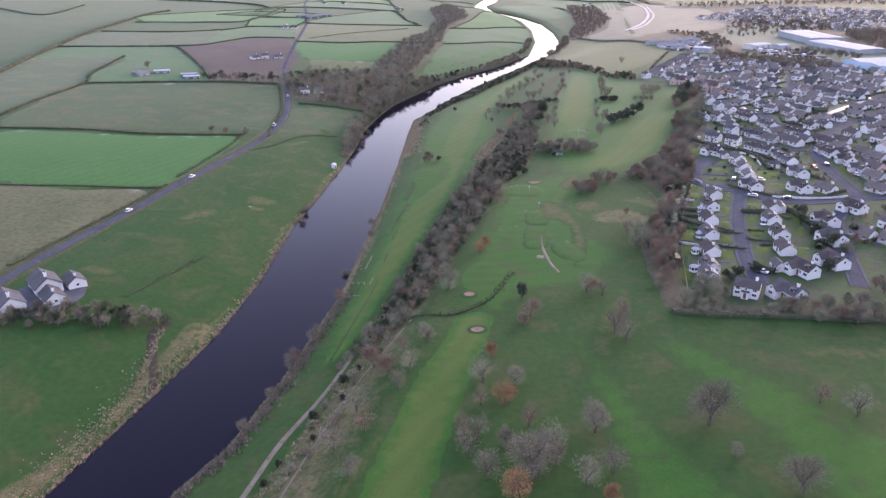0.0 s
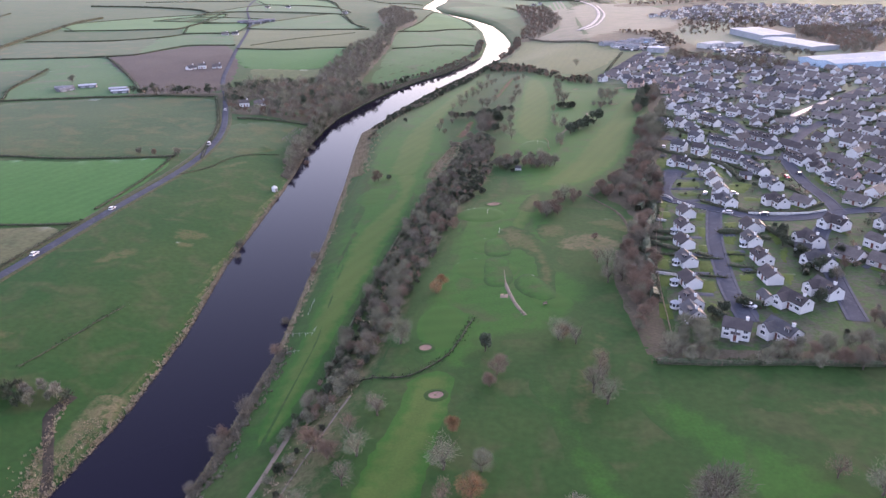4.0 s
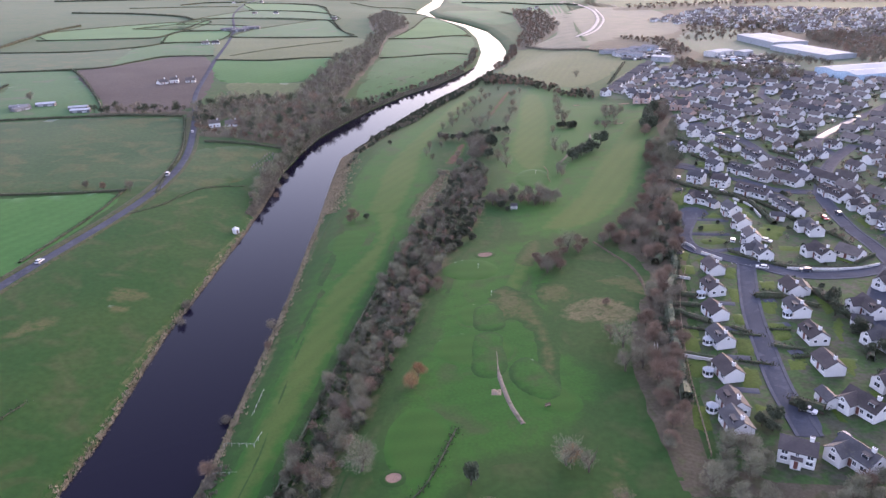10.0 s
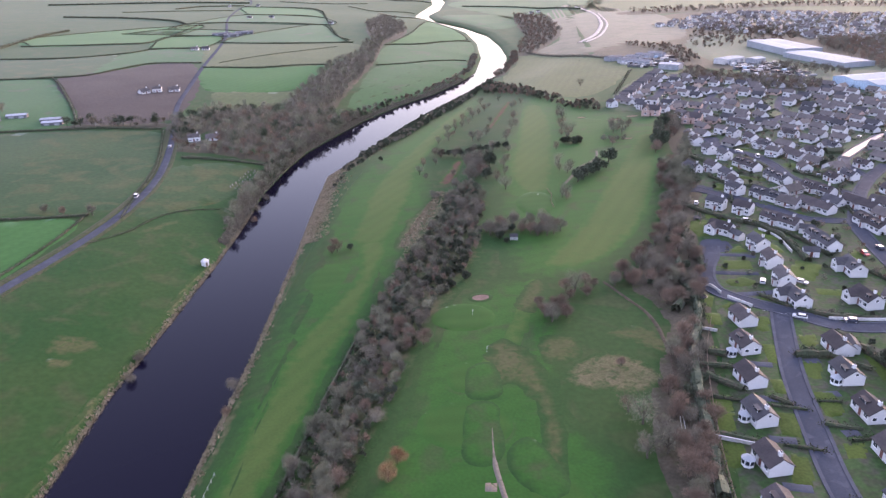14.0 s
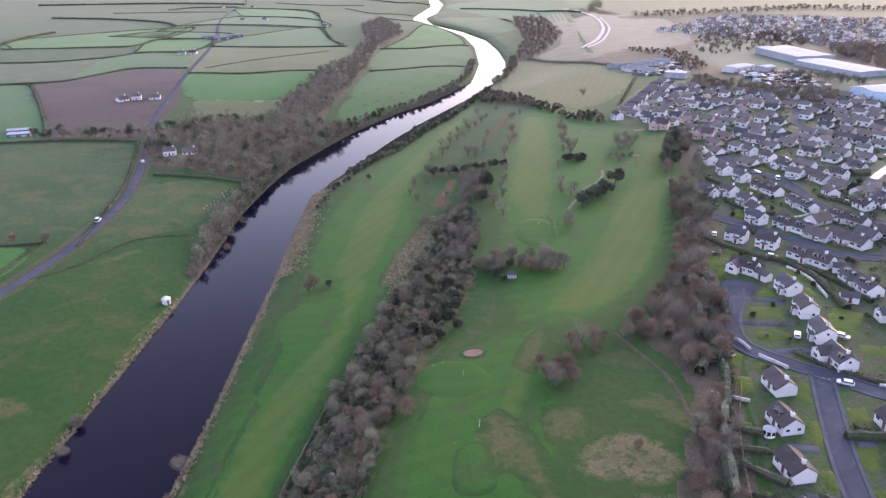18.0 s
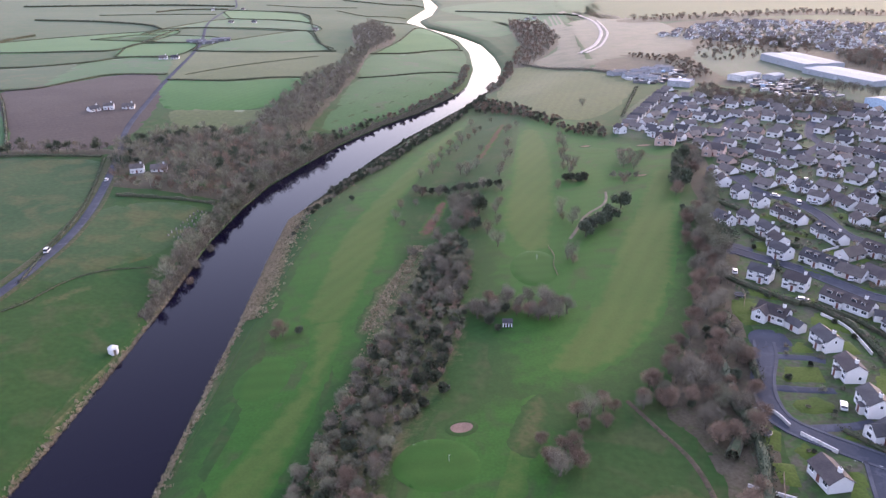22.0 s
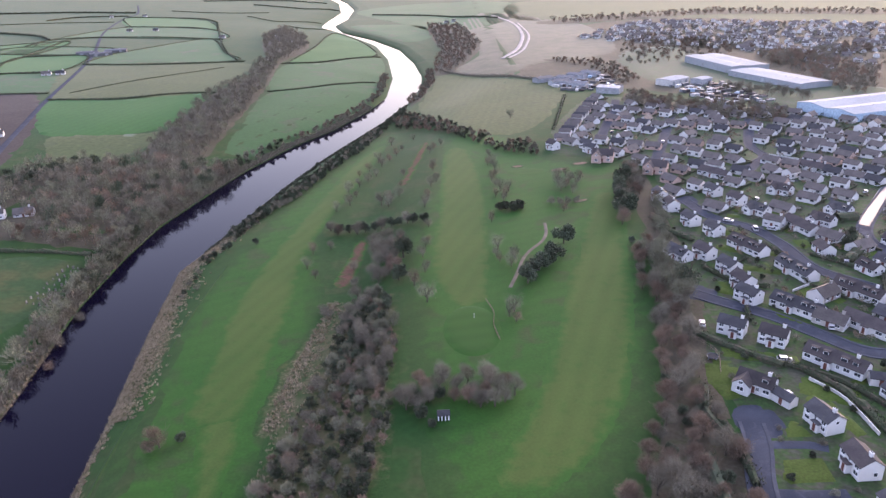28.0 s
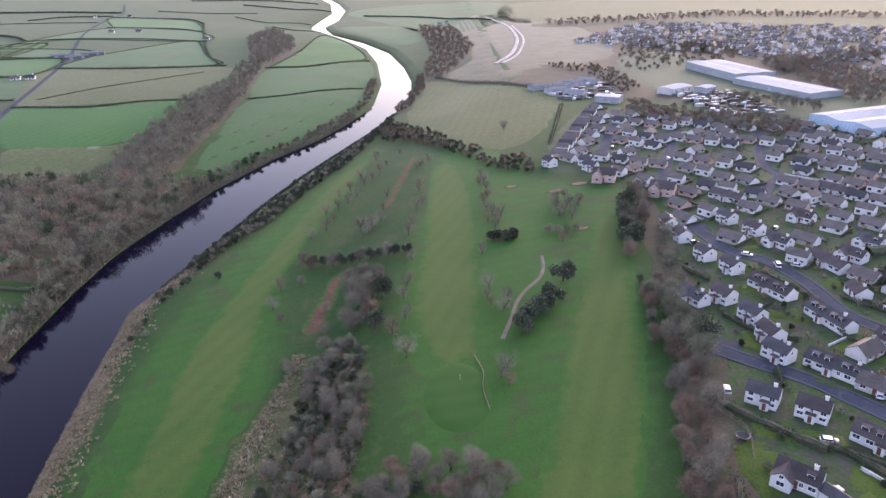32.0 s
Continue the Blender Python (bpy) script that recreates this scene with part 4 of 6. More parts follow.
# thicket round the golf shelter
for x, y in ((-11, 424), (-7, 426), (-3, 427), (2, 426), (6, 424), (10, 423), (12, 418), (8, 418), (-9, 419), (5, 420), (-12, 418), (13, 424), (-6, 421), (1, 421), (11, 427), (15, 420), (-14, 422), (-9, 430), (-2, 431), (5, 430), (11, 432), (16, 428), (18, 423)):
    BARE.put(x, y, g.uniform(0, 360), g.uniform(0.55, 0.78))
for x, y, s in ((-5, 410, 0.5), (-8, 414, 0.75), (-10, 421, 0.8), (-3, 423, 0.7), (9, 421, 0.6)):
    EVERGREEN.put(x, y, 30 * s, s, 1)
for x, y in ((-34, 375), (-28, 381), (-24, 387), (-20, 389), (-20, 374), (-25, 368), (-19, 412), (-26, 406), (-21, 401), (-30, 372), (-23, 380), (-22, 394)):
    SHRUB.put(x, y, g.uniform(0, 360), g.uniform(1.0, 1.5), 1)          # low dark gorse at the top of the slope
for x, y in ((7, 353), (15, 351), (16, 345), (9, 345), (24, 361), (17, 365), (35, 373), (39, 379), (41, 371), (-38, 336), (-34, 330)):
    RED.put(x, y, g.uniform(0, 360), g.uniform(0.7, 1.0))
for x, y in scatter([(-106, 500), (-110, 545), (-100, 590), (-90, 620), (-84, 640), (-90, 600), (-100, 560), (-100, 510)], 5.0, 91):
    SHRUB.put(x, y, g.uniform(0, 360), g.uniform(0.6, 1.0))
# tree belts behind the gardens
for x, y in ((90, 522), (93, 534), (96, 546), (98, 558), (101, 570), (103, 580), (94, 552), (99, 566), (92, 542)):
    (PALE if y % 4 else RED).put(x, y, g.uniform(0, 360), g.uniform(0.7, 1.0))
for poly, gap, seed in (([(82, 552), (100, 592), (112, 640), (104, 640), (90, 600), (74, 540)], 5.4, 5),
                        ([(84, 475), (72, 430), (67, 376), (60, 349), (50, 349), (47, 372), (33, 369), (40, 389), (55, 413), (66, 457), (76, 530), (86, 530)], 5.2, 6),
                        ([(49, 335), (58, 340), (45, 255), (41, 238), (36, 238), (35, 278), (36, 300)], 5.2, 7),
                        ([(44, 248), (58, 244), (61, 233), (130, 234), (130, 222), (43, 222)], 5.2, 8)):
    for x, y in scatter(poly, gap, seed):
        if min(math.dist((x, y), (64.5, 236)), math.dist((x, y), (66, 231)), math.dist((x, y), (61, 229))) < 6:
            continue
        c = g.uniform() if seed != 8 else 0.3 + 0.5 * g.uniform()
        if c < 0.14:
            EVERGREEN.put(x, y, g.uniform(0, 360), g.uniform(0.4, 0.7), 1)
        elif c < (0.5 if seed != 8 else 0.36):
            RED.put(x, y, g.uniform(0, 360), g.uniform(0.7, 1.05))
        elif c < 0.62:
            PALE.put(x, y, g.uniform(0, 360), g.uniform(0.55, 0.85))
        else:
            BARE.put(x, y, g.uniform(0, 360), g.uniform(0.5, 0.85))
for x, y in ((78, 487), (81, 500), (84, 512), (80, 470), (82, 494), (79, 479)):
    PALE.put(x, y, g.uniform(0, 360), 1.25)


def wood(name, poly, gap, seed, materials, size, label, n=225):
    """A far wood: many bare crowns in one mesh per colour."""
    q = np.random.default_rng(seed)
    pts = scatter(poly, gap, seed)
    pts = pts[np.hypot(pts[:, 0] + 214, pts[:, 1] - 583) > 11]          # a clearing in front of the house in the wood
    pick = q.integers(0, len(materials), len(pts))
    if gap > 5:
        patch("woodland_floor", poly, M["litter"], 0.3, "brown leaf litter under the bare woodland", "ground", step=gap, wobble=1.5)
    for k, mt in enumerate(materials):
        vs, fs, c = [], [], 0
        for x, y in pts[pick == k]:
            h = size * q.uniform(0.6, 1.15)
            r = h * q.uniform(0.4, 0.55)
            p, away = crown_points(q, n, h, r, 6, 0.12)
            v, f = blades(q, p, away, 0.22 * r + 0.6, 0.24 if mt != "needle" else 0.4, 0.8)
            tv, tf = [], []
            tube(tv, tf, (0, 0, -0.5), (0, 0, h * 0.6), 0.03 * h, 0.015 * h, 4)
            tf = [(a, b, d) for a, b, d, _ in tf] + [(a, d, e) for a, _, d, e in tf]
            z = ground_z(x, y)
            vs.append(np.concatenate([v, np.array(tv)]) + (x, y, z))
            fs.append(np.concatenate([f, np.array(tf) + len(v)]) + c)
            c += len(v) + len(tv)
        if vs:
            setting(name, np.concatenate(vs), np.concatenate(fs), M[mt], label, "wood", kind="stuff")


for poly, gap, size, mats in (
    ([(-221, 640), (-198, 685), (-154, 697), (-131, 703), (-142, 651), (-150, 599), (-163, 584), (-177, 588), (-187, 579), (-215, 600)], 6.0, 10.5, ("twig", "twig", "twig_pale", "twig", "twig_pale", "twig_red", "needle")),
    ([(-228, 565), (-206, 560), (-160, 562), (-151, 590), (-164, 582), (-190, 577), (-215, 598)], 6, 8, ("twig", "twig_pale", "twig_red")),
    ([(-196, 705), (-203, 792), (-208, 881), (-198, 1025), (-184, 1068), (-166, 940), (-161, 841), (-157, 732), (-155, 699)], 8, 10, ("twig", "twig", "twig_pale")),
    ([(-232, 575), (-262, 640), (-235, 690), (-205, 690), (-222, 635)], 6.5, 9, ("twig", "twig", "twig_pale", "needle")),
    ([(-200, 1020), (-182, 1066), (-188, 1120), (-198, 1190), (-216, 1190), (-212, 1100)], 9, 9, ("twig", "twig_pale")),
    ([(-265, 1367), (-279, 1593), (-204, 1396), (-179, 1253), (-183, 1163), (-195, 1100)], 10, 12, ("twig", "twig")),
    ([(-20, 1664), (43, 1633), (62, 1295), (28, 1100), (5, 1040), (-8, 1080), (5, 1246)], 10, 9, ("twig", "twig_red")),
    ([(160, 862), (181, 822), (222, 795), (252, 766), (237, 732), (207, 753), (175, 775), (149, 810)], 6, 8, ("twig", "twig_red", "twig")),
    ([(353, 1069), (401, 1076), (414, 923), (345, 812), (325, 822), (343, 956)], 8, 9, ("twig", "twig_red")),
    ([(118, 1091), (183, 1067), (194, 1010), (188, 923), (165, 900), (160, 1017)], 8, 5, ("twig", "twig_red")),
    ([(-41, 833), (-23, 844), (12, 760), (30, 733), (39, 703), (57, 711), (63, 679), (62, 671), (37, 683), (18, 717), (-4, 752), (-12, 767), (-33, 785)], 4.2, 4, ("twig", "twig_red", "hedge")),
    ([(-183, 192), (-166, 199), (-138, 208), (-128, 205), (-143, 195), (-166, 186), (-190, 184)], 3.2, 4.5, ("twig", "twig", "twig_pale", "hedge")),
    ([(-330, 608), (-262, 632), (-258, 620), (-320, 598)], 6, 8, ("twig", "needle")),
    ([(-154, 520), (-146, 510), (-152, 590), (-158, 560)], 5, 7, ("twig", "twig_pale", "hedge")),
    ([(235, 840), (290, 800), (300, 820), (250, 880)], 8, 8, ("twig",)),
    ([(330, 960), (500, 1060), (480, 1100), (340, 1010)], 10, 10, ("twig", "twig_red")),
    ([(200, 1010), (330, 1060), (390, 1200), (300, 1290), (225, 1160)], 13, 7, ("twig", "twig_red")),
    ([(245, 1240), (360, 1400), (520, 1390), (700, 1250), (640, 1110), (450, 980), (380, 1060)], 25, 7, ("twig", "twig_red", "twig_pale")),
    ([(210, 1520), (520, 1590), (820, 1400), (880, 1460), (540, 1700), (210, 1610)], 15, 9, ("twig", "twig_red")),
    ([(420, 900), (480, 860), (700, 1080), (660, 1110)], 13, 9, ("twig", "twig_pale")),
    ([(-30, 900), (-14, 1010), (-15, 1090), (-4, 1090), (-5, 1000), (-18, 900)], 6, 6, ("twig", "twig_red")),
    ([(-110, 768), (-86, 818), (-66, 887), (-55, 950), (-56, 1070), (-64, 1070), (-62, 950), (-74, 885), (-95, 815), (-118, 768)], 5, 5, ("twig", "twig_red", "twig")),
    ([(-132, 700), (-110, 765), (-118, 768), (-140, 705)], 5, 5, ("twig", "hedge")),
    ([(-139, 445), (-147, 505), (-150, 560), (-149, 600), (-141, 645), (-130, 700), (-140, 704), (-151, 645), (-158, 600), (-158, 560), (-154, 505), (-145, 448)], 4.2, 8, ("twig", "twig_pale", "twig", "twig_pale")),
    ([(-107, 575), (-98, 613), (-86, 640), (-77, 680), (-64, 728), (-50, 785), (-33, 870), (-27, 858), (-44, 770), (-57, 719), (-69, 667), (-79, 626), (-90, 599), (-98, 575)], 3.0, 3.8, ("needle", "hedge", "twig")),
    ([(-150, 505), (-150, 560), (-150, 600), (-156, 600), (-157, 560), (-156, 505)], 4.5, 6, ("twig", "hedge", "twig_pale")),
):
    wood("woodland", poly, gap, int(gap * 10 + len(poly) + size), mats, size, "winter woodland of bare grey-brown trees with some evergreens")


def hedge(pts, wide, tall, label="dark trimmed field hedge", mat="hedge", dense=14.0, name="hedge"):
    """A hedge: a lumpy core with leaves and twigs standing out of it."""
    q = np.random.default_rng(int(abs(pts[0][0]) * 7 + abs(pts[0][1])))
    line = curve_through(pts, 2.5 if tall < 3 else 3.5)
    nrm = sides(line)
    rows = []
    for p, n in zip(line, nrm):
        k = q.uniform(0.7, 1.25)
        z = ground_z(*p)
        rows.append([(p[0] + n[0] * a * wide * k + q.normal(0, 0.08), p[1] + n[1] * a * wide * k, z + b * tall * k * q.uniform(0.9, 1.1)) for a, b in ((-0.42, -0.2), (-0.46, 0.45), (-0.26, 0.82), (0.2, 0.85), (0.45, 0.5), (0.42, -0.2))])
    v, f = strip_grid(rows)
    total = float(np.sum(np.linalg.norm(np.diff(line, axis=0), axis=1)))
    m = int(min(total * dense, 5200))
    i = q.integers(0, len(line), m)
    a = q.uniform(-0.5, 0.5, m)
    pos = np.zeros((m, 3))
    pos[:, :2] = line[i] + nrm[i] * (a * wide)[:, None] + q.normal(0, 0.9, (m, 2)) * 0.8
    pos[:, 2] = height(pos[:, 0], pos[:, 1]) + tall * q.uniform(0.25, 1.0, m) * (1 - np.abs(a) * 0.6)
    bv, bf = blades(q, pos, np.tile((0, 0, 0.4), (m, 1)), 0.5 + 0.1 * tall, 0.3, 0.3)
    fs = [tuple(x) for x in f] + [tuple(x) for x in bf + len(v)]
    return tagged(new(name, mesh_of(name, list(v) + [tuple(x) for x in bv], fs, M[mat])), label, "hedge")


for pts, w, t in (
    ([(-365, 400), (-308, 414), (-270, 418), (-210, 440)], 2.0, 1.8), ([(-383, 430), (-395, 478), (-408, 555), (-433, 603), (-467, 705)], 2.2, 2.2),
    ([(-408, 555), (-346, 585), (-302, 603), (-259, 614)], 2.2, 2.2), ([(-456, 789), (-415, 740), (-347, 649), (-322, 612)], 2.4, 2.2),
    ([(-456, 789), (-429, 806), (-416, 852), (-401, 885), (-350, 893)], 2.4, 2.2), ([(-583, 752), (-491, 776), (-456, 789)], 2.6, 2.4),
    ([(-514, 583), (-549, 664), (-583, 752), (-622, 857), (-657, 972), (-705, 1138), (-714, 1224)], 5, 5), ([(-624, 896), (-528, 915), (-476, 959), (-455, 1006), (-401, 1022)], 2.6, 2.4),
    ([(-650, 1018), (-547, 1048), (-502, 1091), (-552, 1352)], 2.8, 2.4), ([(-1021, 1181), (-860, 1091), (-938, 1302)], 3, 3), ([(-300, 296), (-276, 303), (-244, 314), (-204, 325)], 1.6, 1.3),
    ([(-567, 1261), (-575, 1346), (-529, 1387), (-429, 1387), (-373, 1370), (-322, 1351)], 3, 2.6), ([(-503, 1147), (-451, 1162)], 2.6, 2.4), ([(-403, 1076), (-311, 1076), (-230, 1113)], 2.8, 2.6),
    ([(-334, 862), (-280, 871), (-240, 899), (-205, 909)], 2.6, 2.4), ([(-566, 1593), (-440, 1570), (-372, 1506)], 3, 2.6), ([(-664, 1853), (-497, 1809), (-435, 1716)], 3.5, 3),
    ([(-435, 1716), (-324, 1350), (-271, 1192), (-239, 1121)], 2.6, 2.4), ([(-795, 1764), (-770, 1852), (-678, 1884)], 4, 4), ([(-161, 925), (-123, 957), (-68, 1017)], 2.0, 2.0), ([(-184, 1106), (-133, 1146), (-78, 1237)], 2.4, 2.2),
    ([(-193, 440), (-202, 470), (-218, 525), (-256, 612)], 1.2, 1.0), ([(-202, 330), (-203, 290), (-206, 225)], 1.5, 1.2), ([(-212, 445), (-206, 405), (-204, 345)], 1.6, 1.2),
 ([(39, 224), (58, 224), (102, 225), (140, 226)], 3, 2.6), ([(78, 735), (108, 862)], 2, 1.6),
    ([(-900, 1500), (-760, 1480), (-640, 1420), (-580, 1350)], 5, 5), ([(-1200, 1900), (-900, 2000), (-700, 1980)], 6, 6), ([(-500, 2300), (-350, 2200), (-260, 2250)], 5, 5), ([(-700, 2500), (-450, 2550), (-330, 2500)], 6, 5),
    ([(-330, 895), (-300, 960), (-240, 1060)], 1.6, 1.2), ([(-150, 2000), (0, 1900), (120, 1700)], 5, 5),
):
    hedge(pts, w * 0.65, t * 0.65)
wood("slope_scrub", SLOPE, 3.3, 71, ("twig", "twig_pale", "hedge", "twig_red", "hedge"), 3.2, "low tangled scrub between the slope trees", 120)
hedge([(-190, 407), (-182, 424), (-178, 446), (-171, 459), (-157, 471)], 0.5, 0.4, "dark overgrown field drain", dense=8)
hedge([(-152, 215), (-149, 227), (-146, 242), (-143, 259)], 0.4, 0.3, "dark overgrown field drain", dense=6)
for pts, _, text in FIELDS:          # far fields are hedged all round
    if min(p[1] for p in pts) > 980 and max(p[0] for p in pts) < -60:
        hedge(list(pts) + [pts[0]], 1.1, 1.0)
for pts in ([(-860, 1650), (-740, 1700), (-640, 1720)], [(-420, 1900), (-330, 1800), (-250, 1850)], [(-640, 2050), (-500, 1980), (-400, 2020)], [(-300, 1700), (-240, 1620), (-200, 1650)]):
    hedge(pts, 1.6, 1.5)
hedge([(60, 392), (59, 374), (60, 363), (59, 349), (56, 338), (52, 325), (49, 305), (47, 285), (45, 262)], 3.0, 3.2, "tall dark overgrown garden hedge", "needle", dense=26)
hedge([(8, 1069), (40, 1018), (72, 976), (118, 926)], 3.0, 2.6, "brown scrubby hedge beyond the tan field", "twig", dense=18)
hedge([(-212, 547), (-186, 551), (-162, 556)], 2.0, 2.0)
# low clipped line and dark fence hedge on the course
hedge([(-15, 247), (-19, 230), (-23, 221), (-32, 212), (-44, 212), (-53, 215)], 0.4, 0.45, "low dark clipped hedge line on the golf course", dense=10)
hedge([(-57, 219), (-57, 242), (-56, 276), (-55, 306), (-53, 344)], 0.9, 1.3, "dark fence line overgrown with hedge", dense=10)


def tussocks(name, line_of, y0, y1, n, spread, mat, label, size=0.9, seed=1):
    """Clumps of dry reeds along a bank."""
    q = np.random.default_rng(seed)
    y = q.uniform(y0, y1, n)
    d = np.abs(q.normal(0, 0.5, n)) * spread + 0.4
    x = line_of(y, d)
    c = np.stack([x, y, height(x, y) - 0.05], 1)
    k = 9
    pos = np.repeat(c, k, axis=0) + q.normal(0, 0.35 * size, (n * k, 3)) * (1, 1, 0.1)
    v, f = blades(q, pos, np.repeat(q.normal(0, 0.3, (n, 3)), k, axis=0) + (0, 0, 1), size * 1.2, 0.4 * size, 0.5)
    setting(name, v, f, M[mat], label, "reeds", kind="stuff")


tussocks("reeds", lambda y, d: along(BANK_L, y) - d + 1.6, 90, 480, 3600, 2.0, "reed", "tan dead reeds along the river edge", 0.65, 21)
tussocks("reeds", lambda y, d: along(BANK_L, y) - d - 1, 90, 200, 1500, 6.0, "reed", "tan dead reeds on the low river bank", 0.36, 22)
tussocks("reeds", lambda y, d: along(BANK_R, y) + d, 90, 620, 4200, 2.4, "reed", "tan dead reeds along the river edge", 0.65, 23)
tussocks("reeds", lambda y, d: along(BANK_R, y) + d, 430, 610, 4600, 9.0, "reed", "tan reed bed on the river bend", 0.7, 24)
tussocks("undergrowth", lambda y, d: along(BANK_L, y) - d, 430, 900, 3200, 4.0, "twig", "brown winter undergrowth on the steep bank", 1.3, 27)
tussocks("undergrowth", lambda y, d: along(BANK_R, y) + d, 560, 900, 2200, 3.0, "hedge", "dark undergrowth on the river bank", 1.2, 28)
tussocks("undergrowth", lambda y, d: along(BANK_R, y) + d + 1, 100, 240, 1300, 4.0, "twig", "brown winter undergrowth on the river bank", 0.9, 29)
tussocks("reeds", lambda y, d: -122 - d + (y - 180) * -0.3, 168, 205, 260, 3.0, "reed", "tan reeds beside the inlet", 0.5, 30)
tussocks("rough_tufts", lambda y, d: along(FOOT, y) + d + 2, 130, 480, 1000, 9.0, "reed", "pale tufts of rough grass on the slope", 0.7, 25)
tussocks("rough_tufts", lambda y, d: along(FOOT, y) + d - 1, 418, 495, 380, 5.0, "reed", "pale straw tufts beside the scrub", 0.8, 26)

# ---- buildings ----
def bm_mesh(bm, name, material):
    me = bpy.data.meshes.new(name)
    bm.to_mesh(me)
    bm.free()
    me.materials.append(material)
    return me


def part(name, bm, material, parent, label=""):
    ob = new(name, bm_mesh(bm, name, material))
    ob.parent = parent
    if label:
        ob["label"] = label
    return ob


def block(bm, x0, x1, y0, y1, z0, z1):
    v = [bm.verts.new((x, y, z)) for z in (z0, z1) for x, y in ((x0, y0), (x1, y0), (x1, y1), (x0, y1))]
    for f in ((3, 2, 1, 0), (4, 5, 6, 7), (0, 1, 5, 4), (1, 2, 6, 5), (2, 3, 7, 6), (3, 0, 4, 7)):
        bm.faces.new([v[i] for i in f])


def boxes(*rows):
    bm = bmesh.new()
    for r in rows:
        block(bm, *r)
    return bm


def prism(bm, profile, x0, x1):
    """A closed profile in y and z, drawn out along x."""
    a = [bm.verts.new((x0, y, z)) for y, z in profile]
    b = [bm.verts.new((x1, y, z)) for y, z in profile]
    n = len(profile)
    bm.faces.new(a[::-1])
    bm.faces.new(b)
    for i in range(n):
        bm.faces.new((a[i], a[(i + 1) % n], b[(i + 1) % n], b[i]))
    bmesh.ops.recalc_face_normals(bm, faces=bm.faces)


def gabled(bm, length, depth, eaves, ridge, x=0.0, y=0.0):
    h = depth / 2
    prism(bm, [(y - h, -0.6), (y + h, -0.6), (y + h, eaves), (y, ridge - 0.08), (y - h, eaves)], x - length / 2, x + length / 2)


def gable_panel(bm, x, depth, eaves, ridge):
    h = depth / 2 - 0.02
    prism(bm, [(-h, -0.5), (h, -0.5), (h, eaves - 0.05), (0, ridge - 0.14), (-h, eaves - 0.05)], x, x + 0.03)


def roof_over(bm, length, depth, eaves, ridge, x=0.0, y=0.0, over=0.35, thick=0.16):
    h, s = depth / 2, (ridge - eaves) / (depth / 2)
    o = h + over
    lo = eaves - over * s + 0.05
    prism(bm, [(y - o, lo), (y, ridge + 0.05), (y + o, lo), (y + o, lo + thick), (y, ridge + 0.05 + thick), (y - o, lo + thick)], x - length / 2 - 0.25, x + length / 2 + 0.25)


def window(parent, x, y, z, w, h, facing="front"):
    """A framed pane, facing front (-y), back (+y) or end (+x or -x)."""
    if facing in ("front", "back"):
        s = -1 if facing == "front" else 1
        fr = boxes((x - w / 2, x + w / 2, min(y, y + s * 0.07), max(y, y + s * 0.07), z, z + h), (x - w / 2 - 0.08, x + w / 2 + 0.08, min(y, y + s * 0.14), max(y, y + s * 0.14), z - 0.1, z))
        pn = boxes((x - w / 2 + 0.09, x - 0.04, min(y + s * 0.06, y + s * 0.085), max(y + s * 0.06, y + s * 0.085), z + 0.09, z + h - 0.09), (x + 0.04, x + w / 2 - 0.09, min(y + s * 0.06, y + s * 0.085), max(y + s * 0.06, y + s * 0.085), z + 0.09, z + h - 0.09))
    else:
        s = 1 if facing == "end" else -1
        fr = boxes((min(x, x + s * 0.07), max(x, x + s * 0.07), y - w / 2, y + w / 2, z, z + h))
        pn = boxes((min(x + s * 0.06, x + s * 0.085), max(x + s * 0.06, x + s * 0.085), y - w / 2 + 0.09, y + w / 2 - 0.09, z + 0.09, z + h - 0.09))
    ob = part("window", fr, M["frame_white"], parent)
    part("pane", pn, M["glass"], ob)
    return ob


def chimney(parent, x, y, z0, z1, mat):
    ob = part("chimney", boxes((x - 0.45, x + 0.45, y - 0.3, y + 0.3, z0, z1), (x - 0.52, x + 0.52, y - 0.37, y + 0.37, z1, z1 + 0.12)), mat, parent)
    bm = bmesh.new()
    for dx in (-0.22, 0.22):
        bmesh.ops.create_cone(bm, cap_ends=True, segments=7, radius1=0.13, radius2=0.1, depth=0.4, matrix=Matrix.Translation((x + dx, y, z1 + 0.3)))
    part("chimney_pot", bm, M["tile_brown"], ob)


